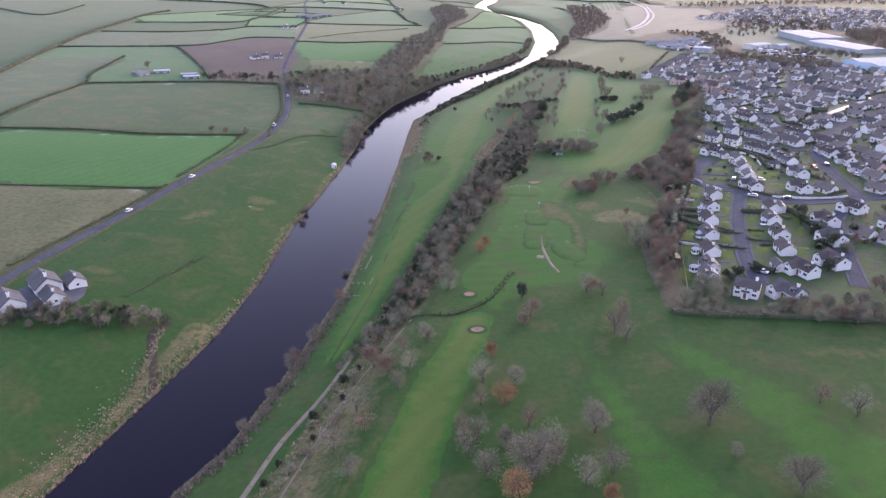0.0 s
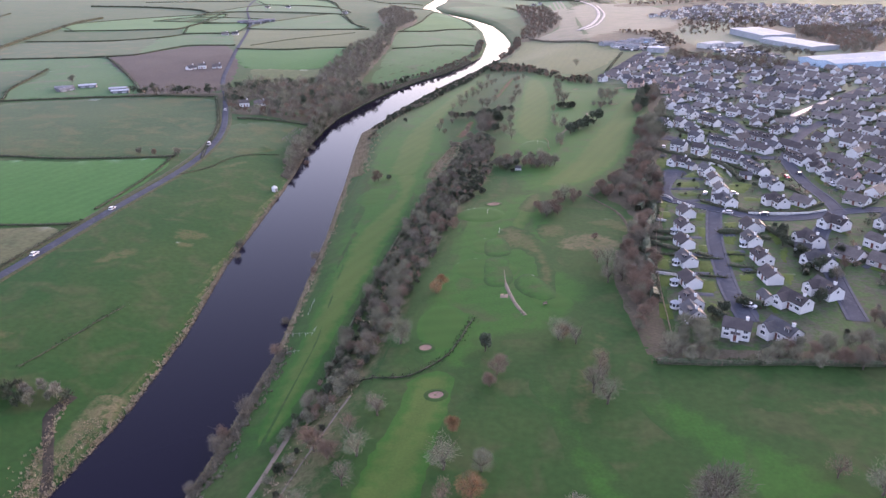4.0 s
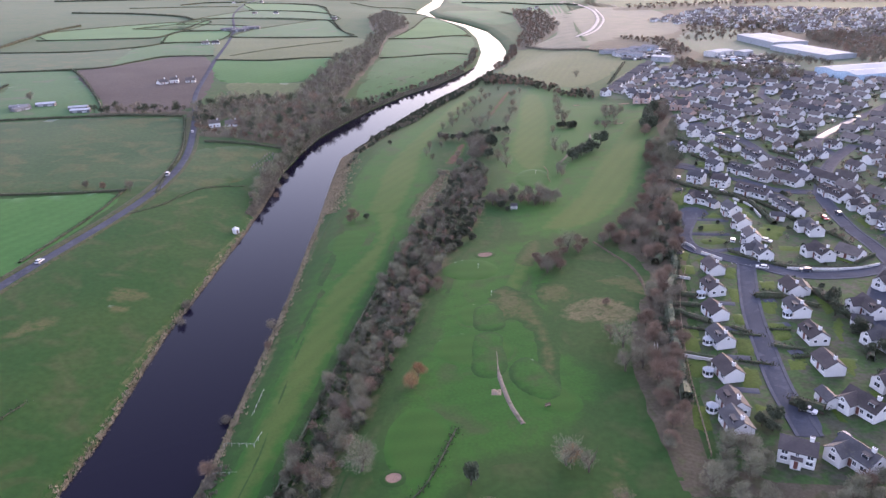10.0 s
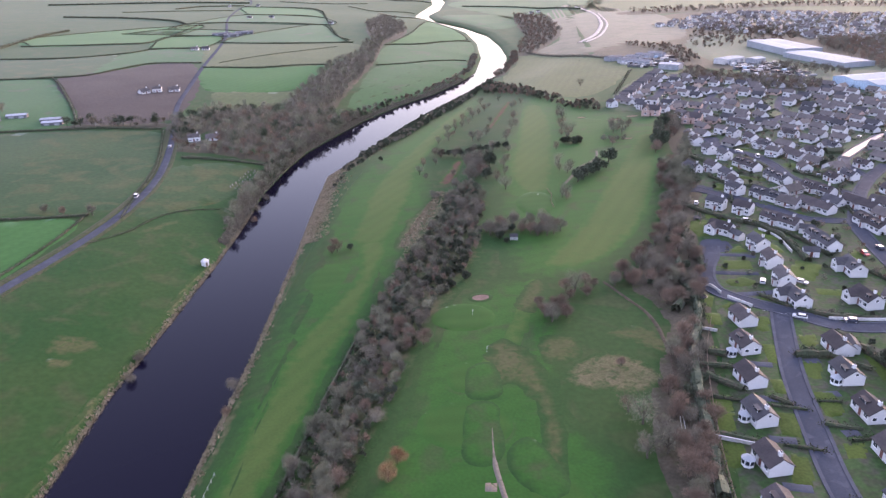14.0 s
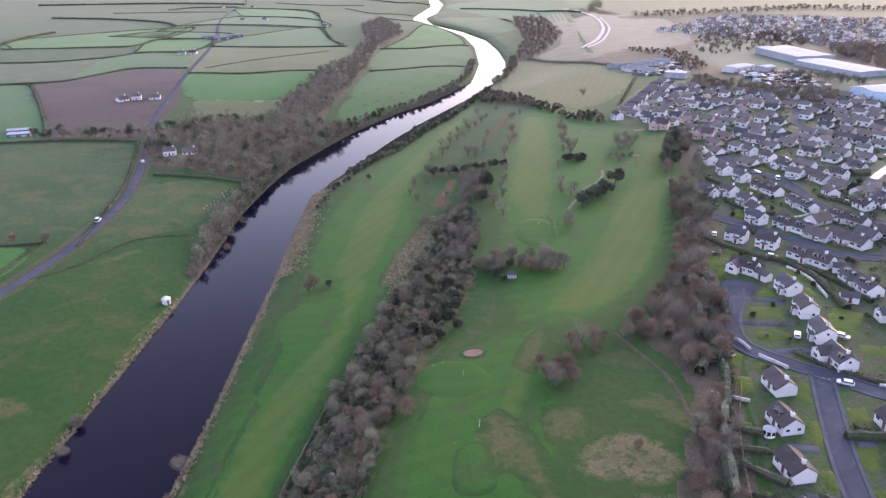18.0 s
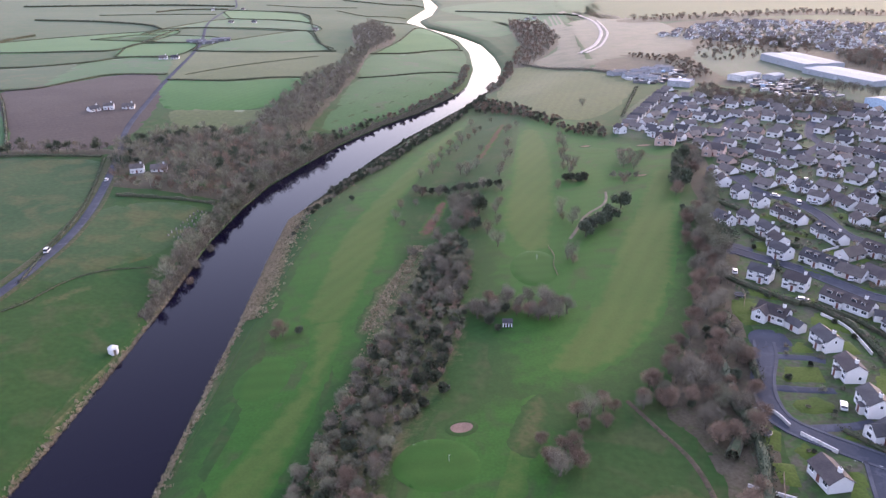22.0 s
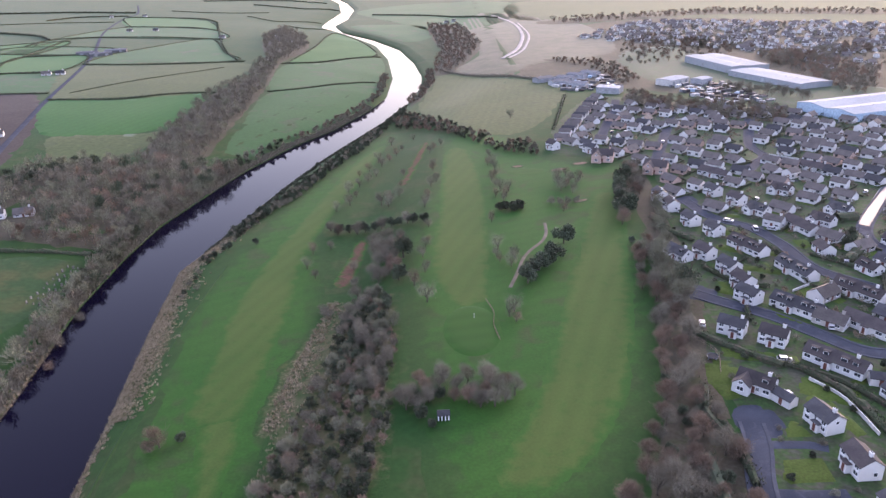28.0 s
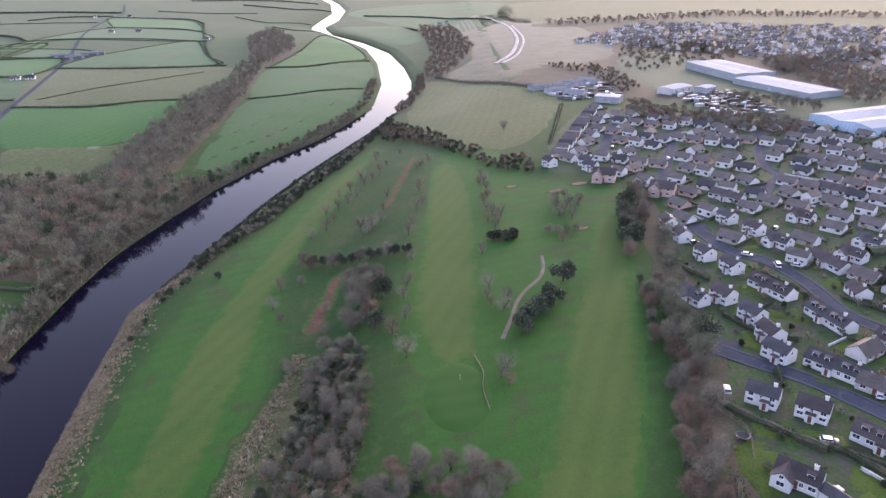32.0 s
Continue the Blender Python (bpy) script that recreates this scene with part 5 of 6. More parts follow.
def house(label, length, depth, eaves, ridge, wall="render_white", roof="tile_brown", front=(), back=(), end=(), dormers=(), wing=None, porch=None, stack=True, name="house", gable=""):
    root = tagged(new(name), label, "house")
    bm = bmesh.new()
    gabled(bm, length, depth, eaves, ridge)
    part("wall", bm, M[wall], root)
    bm = bmesh.new()
    roof_over(bm, length, depth, eaves, ridge)
    part("roof", bm, M[roof], root)
    # white ends set off walls whose grey paints the fronts as shaded
    if gable:
        for x in (length / 2, -length / 2 - 0.03):
            bm = bmesh.new()
            gable_panel(bm, x, depth, eaves, ridge)
            part("gable_end", bm, M[gable], root, "white rendered gable end")
    y = -depth / 2
    for x, z, w, h in front:
        window(root, x, y, z, w, h)
    for x, z, w, h in back:
        window(root, x, -y, z, w, h, "back")
    for yy, z, w, h in end:
        window(root, length / 2, yy, z, w, h, "end")
    if stack:
        chimney(root, length * 0.32, 0, ridge - 0.6, ridge + 1.0, M[wall])
    for x, w in dormers:
        z = eaves + 0.35
        d = part("dormer", boxes((x - w / 2, x + w / 2, y + 0.9, -0.4, z, ridge - 0.45)), M[roof], root)
        part("dormer_roof", boxes((x - w / 2 - 0.15, x + w / 2 + 0.15, y + 0.75, -0.2, ridge - 0.45, ridge - 0.32)), M[roof], d)
        part("pane", boxes((x - w / 2 + 0.2, x + w / 2 - 0.2, y + 0.84, y + 0.88, z + 0.45, ridge - 0.6)), M["glass"], d)
        part("window_frame", boxes((x - w / 2 + 0.1, x + w / 2 - 0.1, y + 0.86, y + 0.9, z + 0.35, ridge - 0.52)), M["frame_white"], d)
    if wing:
        x, y0, ln, dp, ev, rg = wing          # a gabled wing that stands out to the front
        bm = bmesh.new()
        gabled(bm, ln, dp, ev, rg)
        bmesh.ops.transform(bm, matrix=pose(x, y0, 0, 0, 0, 90), verts=bm.verts)
        w = part("wing", bm, M[wall], root)
        bm = bmesh.new()
        roof_over(bm, ln, dp, ev, rg)
        bmesh.ops.transform(bm, matrix=pose(x, y0, 0, 0, 0, 90), verts=bm.verts)
        part("wing_roof", bm, M[roof], w)
        window(root, x, y0 - ln / 2, 1.0, 1.8, 1.3)
        window(root, x, y0 - ln / 2, ev + 0.1, 1.1, 1.0)
    if porch is not None:
        p = part("porch", boxes((porch - 1.1, porch + 1.1, y - 1.3, y, -0.4, 2.3)), M[wall], root)
        part("porch_roof", boxes((porch - 1.3, porch + 1.3, y - 1.5, y, 2.3, 2.45)), M[roof], p)
        part("door", boxes((porch - 0.45, porch + 0.45, y - 1.36, y - 1.3, 0, 2.05)), M["door"], root)
    else:
        part("door", boxes((-0.5, 0.5, y - 0.06, y, 0, 2.05)), M["door"], root)
    return root


two = ((-2.6, 0.8, 1.6, 1.1), (2.7, 0.8, 1.6, 1.1), (-2.6, 2.45, 1.4, 1.0), (0, 2.45, 0.8, 1.0), (2.7, 2.45, 1.4, 1.0))
GABLE = Stock([house("white rendered house with a blank gable end and brown roof", 7.9, 5.7, 2.5, 4.5, roof=r, front=((-2.5, 1, 1.6, 1.2), (2.5, 1, 1.6, 1.2)), back=((-2, 1, 1.6, 1.2), (2.5, 1, 1.4, 1.2)), end=e, dormers=d)
               for r, e, d in (("tile_brown", (), ()), ("tile_brown", ((-1.5, 0.9, 1.2, 1.0), (1.4, 1.0, 1.2, 1.0)), ((-1, 2.6),)), ("slate", ((0.3, 2.9, 0.9, 0.8),), ((1, 2.4),)))])
DETACHED = Stock([house("white two-storey detached house with a slate roof", 8.0, 5.5, 3.7, 5.5, roof="slate", front=two, back=two[:3], end=((0, 2.9, 0.9, 1.0),), porch=1.2),
                  house("white two-storey detached house with a brown tiled roof", 7.8, 5.6, 3.7, 5.6, roof="tile_brown", front=two, back=two[:3], end=((1, 1.0, 1.0, 1.1),), porch=0.0)])
LONG = Stock([house("long white terrace with small dormers in its roof", 16.6, 6.0, 2.6, 4.9, roof=r, front=((-6.9, 0.9, 1.8, 1.2), (-3.8, 0.9, 1.8, 1.2), (4, 0.9, 1.8, 1.2), (6.9, 0.9, 1.8, 1.2), (1.6, 0.9, 1.0, 1.2)), back=((-6, 0.9, 1.6, 1.1), (6, 0.9, 1.6, 1.1)), dormers=((-5.6, 2.0), (-2.4, 1.6), (2.6, 2.0), (5.6, 1.6)), porch=-1.2) for r in ("tile_brown", "slate")]
             + [house("long low terrace with a plain brown roof", 16.6, 6.2, 2.5, 4.6, front=((-6.9, 0.9, 2.0, 1.2), (-3.8, 0.9, 1.8, 1.2), (4, 0.9, 2.0, 1.2), (6.9, 0.9, 1.8, 1.2)), porch=0.0)])
ELL = Stock([house("white L-shaped house with a front gable and brown roof", 9.5, 5.8, 2.9, 5.0, roof=r, front=((3.4, 0.9, 1.7, 1.2), (1.2, 0.9, 1.0, 1.2)), back=((-2, 1, 1.6, 1.2), (2.5, 1, 1.4, 1.2)), end=((0, 2.6, 1.1, 1.0),), wing=(-2.5, -3.0, 5.0, 4.4, 2.9, 4.6), dormers=((2.6, 1.8),)) for r in ("tile_brown", "slate")])
PINK = Stock([house("pinkish brick house with a front gable", 12, 7.4, 4.2, 7.0, wall="render_pink", front=((3.4, 0.9, 1.7, 1.2), (3.4, 3.0, 1.4, 1.0)), wing=(-3, -3.4, 6, 5.4, 4.2, 6.6))])
# estate roofs are coloured paler to stand in for haze
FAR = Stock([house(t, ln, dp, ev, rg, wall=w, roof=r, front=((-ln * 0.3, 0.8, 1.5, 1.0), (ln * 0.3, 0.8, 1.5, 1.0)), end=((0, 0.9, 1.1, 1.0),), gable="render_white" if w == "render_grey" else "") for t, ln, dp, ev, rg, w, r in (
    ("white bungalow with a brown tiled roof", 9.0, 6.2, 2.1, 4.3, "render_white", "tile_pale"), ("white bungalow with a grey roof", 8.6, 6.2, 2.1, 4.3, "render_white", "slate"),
    ("white two-storey house with a brown roof", 7.6, 5.6, 3.3, 5.1, "render_white", "tile_pale"), ("pinkish brick bungalow with a brown roof", 9.0, 6.2, 2.1, 4.3, "render_pink", "tile_pale"), ("pebbledash bungalow with shade-grey walls and a haze-paled brown roof", 9.6, 6.4, 2.1, 4.4, "render_grey", "tile_pale"))])
GARAGE = Stock([house("small garage with a pitched roof", 5.5, 3.4, 2.3, 3.5, roof="slate", front=(), stack=False, name="garage")])

built = []


def settle(stock, x, y, turn, which=None, **kw):
    """Set a house down, turned in degrees."""
    built.append((x, y))
    return stock.put(x, y, turn, 1.0, which, -0.25, **kw)


for i, (x, y) in enumerate(((71.3, 343.5), (67.3, 327), (63.8, 309.6), (61.2, 292.7), (58.7, 275), (56, 259.5), (54.5, 251))):
    settle(GABLE, x, y, -78 if i < 5 else -82, (0, 1, 0, 2, 0, 1, 2)[i])
for i, (x, y) in enumerate(((93.2, 326.7), (89.6, 311.8), (88.7, 295), (86.6, 278.6))):
    settle(GABLE, x, y, -83, (0, 2, 1, 0)[i])
settle(DETACHED, 65, 240, -22, 1)
for x, y, a, k in ((88, 259, -60, 0), (78, 239, -60, 1), (112, 312, -80, 0), (108, 291, -75, 1), (101, 268, -70, 0), (92, 357, -80, 1), (114, 357, -78, 0), (120, 382, -87, 1), (151, 408, -90, 0), (152, 391, -88, 1), (154, 422, -88, 0), (84, 421, -42, 0), (143, 557, -62, 1), (164, 541, -58, 0), (178, 553, -60, 1), (166, 584, -55, 0), (92, 511, -65, 1), (128, 330, -60, 0), (150, 330, -60, 1)):
    settle(ELL, x, y, a, k)
for x, y, a, k in ((89.5, 451.8, -38, 0), (99.5, 445, -39, 1), (93.7, 404, -76, 0), (93.6, 387.5, -88, 1), (92.7, 371.5, -90, 0), (109, 547.5, -78, 0), (114.5, 534.7, -76, 0), (106, 496.8, -70, 0), (106, 483.8, -77, 1), (103.5, 473, -60, 0), (102, 511, -66, 1), (105.5, 582, -88, 0), (106.5, 567, -88, 1), (133, 586, -70, 0), (138.8, 571.4, -66, 1), (91, 674, -45, 0), (70, 686, -65, 1), (91, 684, -45, 0)):
    settle(DETACHED, x, y, a, k)
for x, y, a, k in ((111, 430.5, -52, 0), (116.3, 464.3, -53, 1), (132.3, 450, -60, 2), (142, 473.5, -61, 0), (119.5, 408.5, -79, 1), (121.3, 516, -67, 0), (129.6, 493, -76, 1), (145, 616, -54, 2), (152.3, 536, -76, 2), (200, 620, -55, 2), (152, 452, -62, 2), (146, 427, -78, 0)):
    settle(LONG, x, y, a, k)
for x, y, a, k in ((149, 511, -90, 0), (156, 492, -72, 1), (165, 496, -66, 2), (174, 472, -66, 0), (180, 516, -60, 1)):
    settle(GABLE, x, y, a, k)
for x, y, a in ((94, 654, -20), (117, 627, -30)):
    settle(PINK, x, y, a)
for x, y, a in ((88.5, 414, -62), (111, 397, -8), (97, 327, -95), (106, 304, -20), (80, 262, -80), (118, 421, -20)):
    settle(GARAGE, x, y, a)
distant = []
# terraces on the town's edge and the estates behind
for a, b in (((79, 706), (123, 823)), ((102, 694), (130, 676)), ((116, 766), (150, 732)), ((137, 790), (165, 766)), ((164, 796), (196, 758)), ((160, 735), (186, 714)), ((148, 688), (174, 663)), ((192, 730), (218, 708)),
             ((198, 681), (218, 660)), ((216, 705), (236, 688)), ((238, 716), (262, 672)), ((219, 666), (242, 640)), ((184, 636), (212, 602)), ((130, 645), (142, 634)), ((150, 628), (160, 619)), ((123, 733), (139, 717)), ((208, 637), (226, 610))):
    n = max(2, int(math.dist(a, b) / 10.5) + 1)
    turn = math.degrees(math.atan2(b[1] - a[1], b[0] - a[0]))
    for i in range(n):
        t = i / (n - 1)
        x, y = a[0] + (b[0] - a[0]) * t, a[1] + (b[1] - a[1]) * t
        if all(math.dist((x, y), q) > 8.5 for q in built):
            distant.append((x, y, turn + (90 if a == (79, 706) else 0), (i * 3 + int(a[0])) % 4))
            built.append((x, y))
street_pts = np.concatenate([curve_through(s, 4) for s in STREETS])
TOWN = np.array([(70, 700), (128, 845), (185, 800), (230, 780), (300, 725), (400, 600), (330, 430), (280, 250), (160, 240), (112, 300), (118, 345), (128, 400), (122, 440), (116, 500), (112, 540), (112, 580), (112, 645)], float)
q = np.random.default_rng(5)
for r in range(-22, 38):
    for s in range(-42, 44):
        x = 190 + s * 11.4 * 0.574 + r * 17.5 * 0.819 + q.normal(0, 1.8)
        y = 600 - s * 11.4 * 0.819 + r * 17.5 * 0.574 + q.normal(0, 1.8)
        if inside(np.array([x]), np.array([y]), TOWN)[0] and all(math.dist((x, y), b) > 9.6 for b in built) and np.min(np.hypot(street_pts[:, 0] - x, street_pts[:, 1] - y)) > 7:
            distant.append((x, y, -55 + q.normal(0, 9) + (90 if q.uniform() < 0.2 else 0), int(q.choice((0, 1, 4, 4, 2, 4, 4, 4, 3)))))
            built.append((x, y))
FARTOWN = np.array([(200, 1300), (349, 1520), (470, 1480), (700, 1300), (640, 1100), (450, 953), (380, 945), (370, 1037), (332, 1149), (247, 1222)], float)
for x, y in scatter(FARTOWN, 16, 31):
    if q.uniform() < 0.62:
        distant.append((x, y, q.choice((-40, 20, 60)) + q.normal(0, 8), int(q.choice((0, 2, 4, 0, 4, 2)))))
distant.sort(key=lambda h: math.hypot(h[0], h[1] - 300))
for x, y, turn, k in distant[:136]:
    FAR.put(x, y, turn, 1.0, k, -0.25)
# the rest of the town, too far off to tell house from house
shapes = {}
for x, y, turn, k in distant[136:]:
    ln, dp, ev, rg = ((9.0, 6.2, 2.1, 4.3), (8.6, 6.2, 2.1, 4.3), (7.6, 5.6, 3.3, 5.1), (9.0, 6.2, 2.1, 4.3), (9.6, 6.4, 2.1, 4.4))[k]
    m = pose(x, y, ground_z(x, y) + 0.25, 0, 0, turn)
    # same painted haze on roofs and painted shade on grey walls
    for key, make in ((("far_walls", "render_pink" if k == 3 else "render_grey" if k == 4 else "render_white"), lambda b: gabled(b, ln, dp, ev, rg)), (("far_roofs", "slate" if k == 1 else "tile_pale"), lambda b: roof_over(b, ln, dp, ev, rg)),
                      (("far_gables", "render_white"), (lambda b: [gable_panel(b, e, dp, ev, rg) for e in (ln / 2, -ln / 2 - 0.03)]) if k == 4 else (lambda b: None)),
                      (("far_windows", "glass"), lambda b: [block(b, c - 0.8, c + 0.8, -dp / 2 - 0.05, -dp / 2 + 0.02, 0.9, 2.1) for c in (-ln * 0.3, ln * 0.3)])):
        b = bmesh.new()
        make(b)
        bmesh.ops.transform(b, matrix=m, verts=b.verts)
        vs, fs = shapes.setdefault(key, ([], []))
        b.verts.index_update()
        n0 = len(vs)
        vs += [tuple(v.co) for v in b.verts]
        fs += [tuple(n0 + v.index for v in f.verts) for f in b.faces]
        b.free()
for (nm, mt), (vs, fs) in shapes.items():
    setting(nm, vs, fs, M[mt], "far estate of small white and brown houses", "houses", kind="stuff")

# plots of the town: back lawns, hedges between gardens, low fences
plots = {"lawn": ([], []), "hedge": ([], []), "concrete_white": ([], []), "paving": ([], [])}
for x, y, turn, k in distant:
    if y > 860:
        continue
    a = radians(turn)
    c, s = math.cos(a), math.sin(a)
    for mt, x0, x1, y0, y1, tall in (("lawn", -4.2, q.uniform(0, 4), 4.0, q.uniform(6.5, 8), 0.02), ("lawn", q.uniform(-3.5, 0), 4.0, -6.0, -3.8, 0.02), ("hedge", 4.9, 5.5, -5.5, 7.5, q.uniform(0.7, 1.4)), ("concrete_white" if q.uniform() < 0.3 else "hedge", -4.5, 4.5, 8.2, 8.5, 0.8), ("paving", -4.6, -2.2, -6.8, -3.8, 0.03)):
        if q.uniform() < 0.25:
            continue
        vs, fs = plots[mt]
        n0 = len(vs)
        for up in (0, 1):
            for u, w in ((x0, y0), (x1, y0), (x1, y1), (x0, y1)):
                gx, gy = x + u * c - w * s, y + u * s + w * c
                vs.append((gx, gy, ground_z(gx, gy) + (tall + 0.16 if up else -0.3)))
        fs += [tuple(n0 + i for i in f) for f in ((4, 5, 6, 7), (0, 1, 5, 4), (1, 2, 6, 5), (2, 3, 7, 6), (3, 0, 4, 7))]
for mt, nm, text in (("lawn", "garden_lawns", "small green back lawns of the estate"), ("hedge", "garden_hedges", "low clipped hedges between the gardens"), ("concrete_white", "garden_fences", "low pale walls between the gardens"), ("paving", "driveways", "short grey paved driveways by the houses")):
    setting(nm, *plots[mt], M[mt], text, "gardens", kind="stuff")

# gardens: lawns, hedges, walls
for x, y, a, w, d in ((103, 452, -20, 10, 5), (92, 437, -20, 22, 7), (78, 428, -20, 10, 12), (103, 418, -30, 16, 10), (118, 440, -20, 14, 5), (104, 383, -30, 10, 18), (128, 398, -40, 8, 14), (132, 375, 10, 7, 16), (145, 395, 0, 6, 20),
                      (115, 518, -30, 12, 7), (119, 497, -30, 14, 6), (128, 512, -30, 8, 6), (131, 555, -30, 10, 9), (122, 535, -30, 8, 7), (145, 490, -30, 8, 10), (145, 460, 20, 9, 12), (100, 480, -40, 8, 6), (106, 365, -10, 10, 6), (122, 364, -10, 8, 6)):
    c, s = math.cos(radians(a)), math.sin(radians(a))
    for _ in range(4):          # keep the lawn clear of the street
        if min(np.min(np.hypot(street_pts[:, 0] - x - u * w / 2 * c + v * d / 2 * s, street_pts[:, 1] - y - u * w / 2 * s - v * d / 2 * c)) for u in (-1, 0, 1) for v in (-1, 0, 1)) < 4.2:
            w, d = w * 0.8, d * 0.8
    if w < 4 or d < 4:
        continue
    patch("lawn", [(x + u * w / 2 * c - v * d / 2 * s, y + u * w / 2 * s + v * d / 2 * c) for u, v in ((-1, -1), (1, -1), (1, 1), (-1, 1))], M["lawn"], 0.36, "small green garden lawn beside a house", "lawn", step=3, smooth=False, wobble=0.15)
for pts in ([(77, 347), (81, 348), (78, 337), (73, 336)], [(73, 330), (77, 329), (74.5, 318), (71, 319)], [(69, 311), (73, 310), (72.5, 302), (68, 304)], [(66, 296), (71.5, 295), (69.5, 284), (64, 286)], [(64, 279), (68.5, 278), (66, 267), (60.5, 268)], [(62, 262), (65, 260), (62, 254), (60, 254)], [(85, 335), (91, 336), (89, 329), (83.5, 327)], [(80.5, 320), (87, 320), (83, 310), (79, 310)], [(78.5, 305), (85, 305), (83, 295), (77, 292)], [(77, 283), (83, 284), (81, 277), (76, 277)],
            [(79, 268), (82, 262), (83, 253), (80, 254)], [(60, 350), (66, 349), (65, 341), (60, 342)], [(56, 329), (60, 328), (59, 322), (55, 324)], [(51, 303), (57, 303), (55, 287), (50, 287)], [(49, 283), (55, 283), (54, 274), (48, 273)], [(46, 261), (50, 260), (49, 250), (44, 249)], [(97, 303), (103, 312), (101, 303), (95, 288)], [(99, 324), (104, 328), (103, 313), (98, 310)], [(92, 270), (96, 268), (95, 258), (93, 264)], [(91, 272), (91, 285), (97, 284)], [(127, 333), (132, 326), (129, 320), (126, 327)], [(120, 325), (118, 312), (115, 308), (115, 316)], [(103, 272), (104, 261), (102, 253), (101, 261)],
            [(83, 402), (87, 407), (89.5, 402), (90, 399), (82, 399)], [(78, 392), (88, 392.4), (86.5, 383), (74, 383)], [(73, 372.6), (75.8, 375.4), (81.4, 377), (85, 373.4), (83.8, 370.2), (78, 368), (74.5, 369)], [(78.5, 360), (85.2, 361.6), (87, 358.7), (84.7, 357)], [(62, 366), (67, 361), (64.5, 353.5), (58, 354)], [(94, 415), (98, 418.5), (102, 408), (103, 400), (99.5, 398)], [(71.5, 428), (79, 427.5), (79, 416.5), (74, 416)], [(71, 358), (73, 353), (69, 350), (67, 354)],
            [(98, 488), (102, 490), (102, 482), (98, 479)], [(109, 468), (114, 459), (117, 456), (113, 454), (107, 461)], [(121, 448), (126, 445), (127, 442), (121, 444)], [(145, 545), (149, 536), (146, 529), (143, 537)], [(142, 525), (150, 526), (148, 517), (142, 514)], [(135, 578), (139, 565), (138, 556), (132, 562)], [(122, 510), (124, 499), (123, 493), (121, 502)], [(78, 437), (84, 435), (80, 431), (76, 433)], [(114, 425), (117, 424), (114, 420), (108, 422)], [(101, 417), (102, 412), (100, 403), (98, 403), (99, 409)]):
    patch("lawn", pts, M["lawn"], 0.3, "bright green front lawn beside the street", "lawn", step=2, smooth=False, wobble=0.1)
for pts, w, t in (([(80, 322.5), (89, 322.5)], 1.8, 2.2), ([(53, 312), (61, 305)], 2.0, 1.8), ([(67, 301.5), (71.5, 298)], 1.0, 1.2), ([(76, 290), (84, 288.5)], 1.0, 1.2), ([(53, 326), (61, 323)], 2.4, 2.0), ([(82, 362), (90, 353), (99, 347.5), (106, 346)], 1.6, 1.4), ([(77, 454), (83, 445), (91, 436), (96, 431)], 2.2, 2.0), ([(100, 430), (106, 419), (107.5, 407), (108, 391)], 2.4, 2.2), ([(143, 509), (150, 500), (156, 491)], 2.0, 1.6), ([(172, 545), (181, 546)], 5, 3.5), ([(70, 421), (66, 408), (68, 401), (69, 392), (68, 383)], 2.0, 3.0), ([(63, 367), (59, 362), (55, 356), (52, 350)], 3, 3.2), ([(100, 466), (98, 458)], 1.2, 2.0), ([(86, 440), (97, 432), (108, 422), (114, 410), (118, 396)], 1.6, 1.6), ([(84, 327), (98, 316)], 1.6, 1.6), ([(97, 336), (101, 325), (106, 300), (100, 283)], 2, 2.2), ([(71, 262), (78, 258)], 3, 2.6), ([(60, 350), (50, 318)], 1.5, 1.5), ([(52, 318), (62, 316)], 1.4, 1.4), ([(50, 302), (60, 300)], 1.4, 1.4), ([(48, 286), (58, 283)], 1.4, 1.4),
                  ([(66, 298), (74, 296)], 0.8, 0.9), ([(64, 282), (72, 280)], 0.8, 0.9), ([(84, 300), (78, 300)], 0.8, 0.9), ([(80, 284), (90, 286)], 0.8, 0.9), ([(95, 350), (108, 347), (126, 348)], 1.2, 1.2), ([(110, 502), (118, 508)], 1.4, 1.6), ([(103, 527), (97, 540), (95, 556)], 2, 2.2),
                  ([(114, 482), (104, 488), (98, 500)], 1.5, 1.8), ([(134, 500), (130, 520), (122, 536)], 1.2, 1.2), ([(152, 500), (166, 515), (170, 530)], 4, 3.2), ([(118, 392), (128, 378), (130, 360)], 1.4, 1.4), ([(145, 440), (150, 470), (166, 500)], 1.4, 1.4)):
    hedge(pts, w, t, "clipped dark green garden hedge", dense=18)
for x, y, s, k in ((61, 252, 0.7, 1), (65, 255, 0.8, 1), (63, 250, 0.6, 1), (101, 310, 0.8, 0), (103, 318, 0.8, 0), (102, 299, 0.6, 1), (101, 287, 0.6, 1), (108, 281, 0.7, 1), (104, 300, 0.7, 0), (106, 287, 0.8, 0), (72, 258, 0.6, 0), (100, 275, 0.6, 1), (97, 262, 0.7, 0), (118, 300, 0.7, 0), (104, 330, 0.4, 1), (87, 436, 0.4, 1), (124, 428, 0.6, 1), (136, 455, 0.5, 1), (112, 385, 0.4, 1), (126, 412, 0.5, 1), (160, 515, 0.7, 0), (168, 525, 0.6, 0), (108, 556, 0.6, 2)):
    EVERGREEN.put(x, y, g.uniform(0, 360), s, k)
for i, (x, y) in enumerate(scatter([(62, 232), (128, 232), (130, 300), (104, 300), (100, 262), (75, 245)], 11, 41)):
    if all(math.dist((x, y), b) > 7.5 for b in built):
        (SHRUB, BARE)[i % 2].put(x, y, g.uniform(0, 360), 0.6)
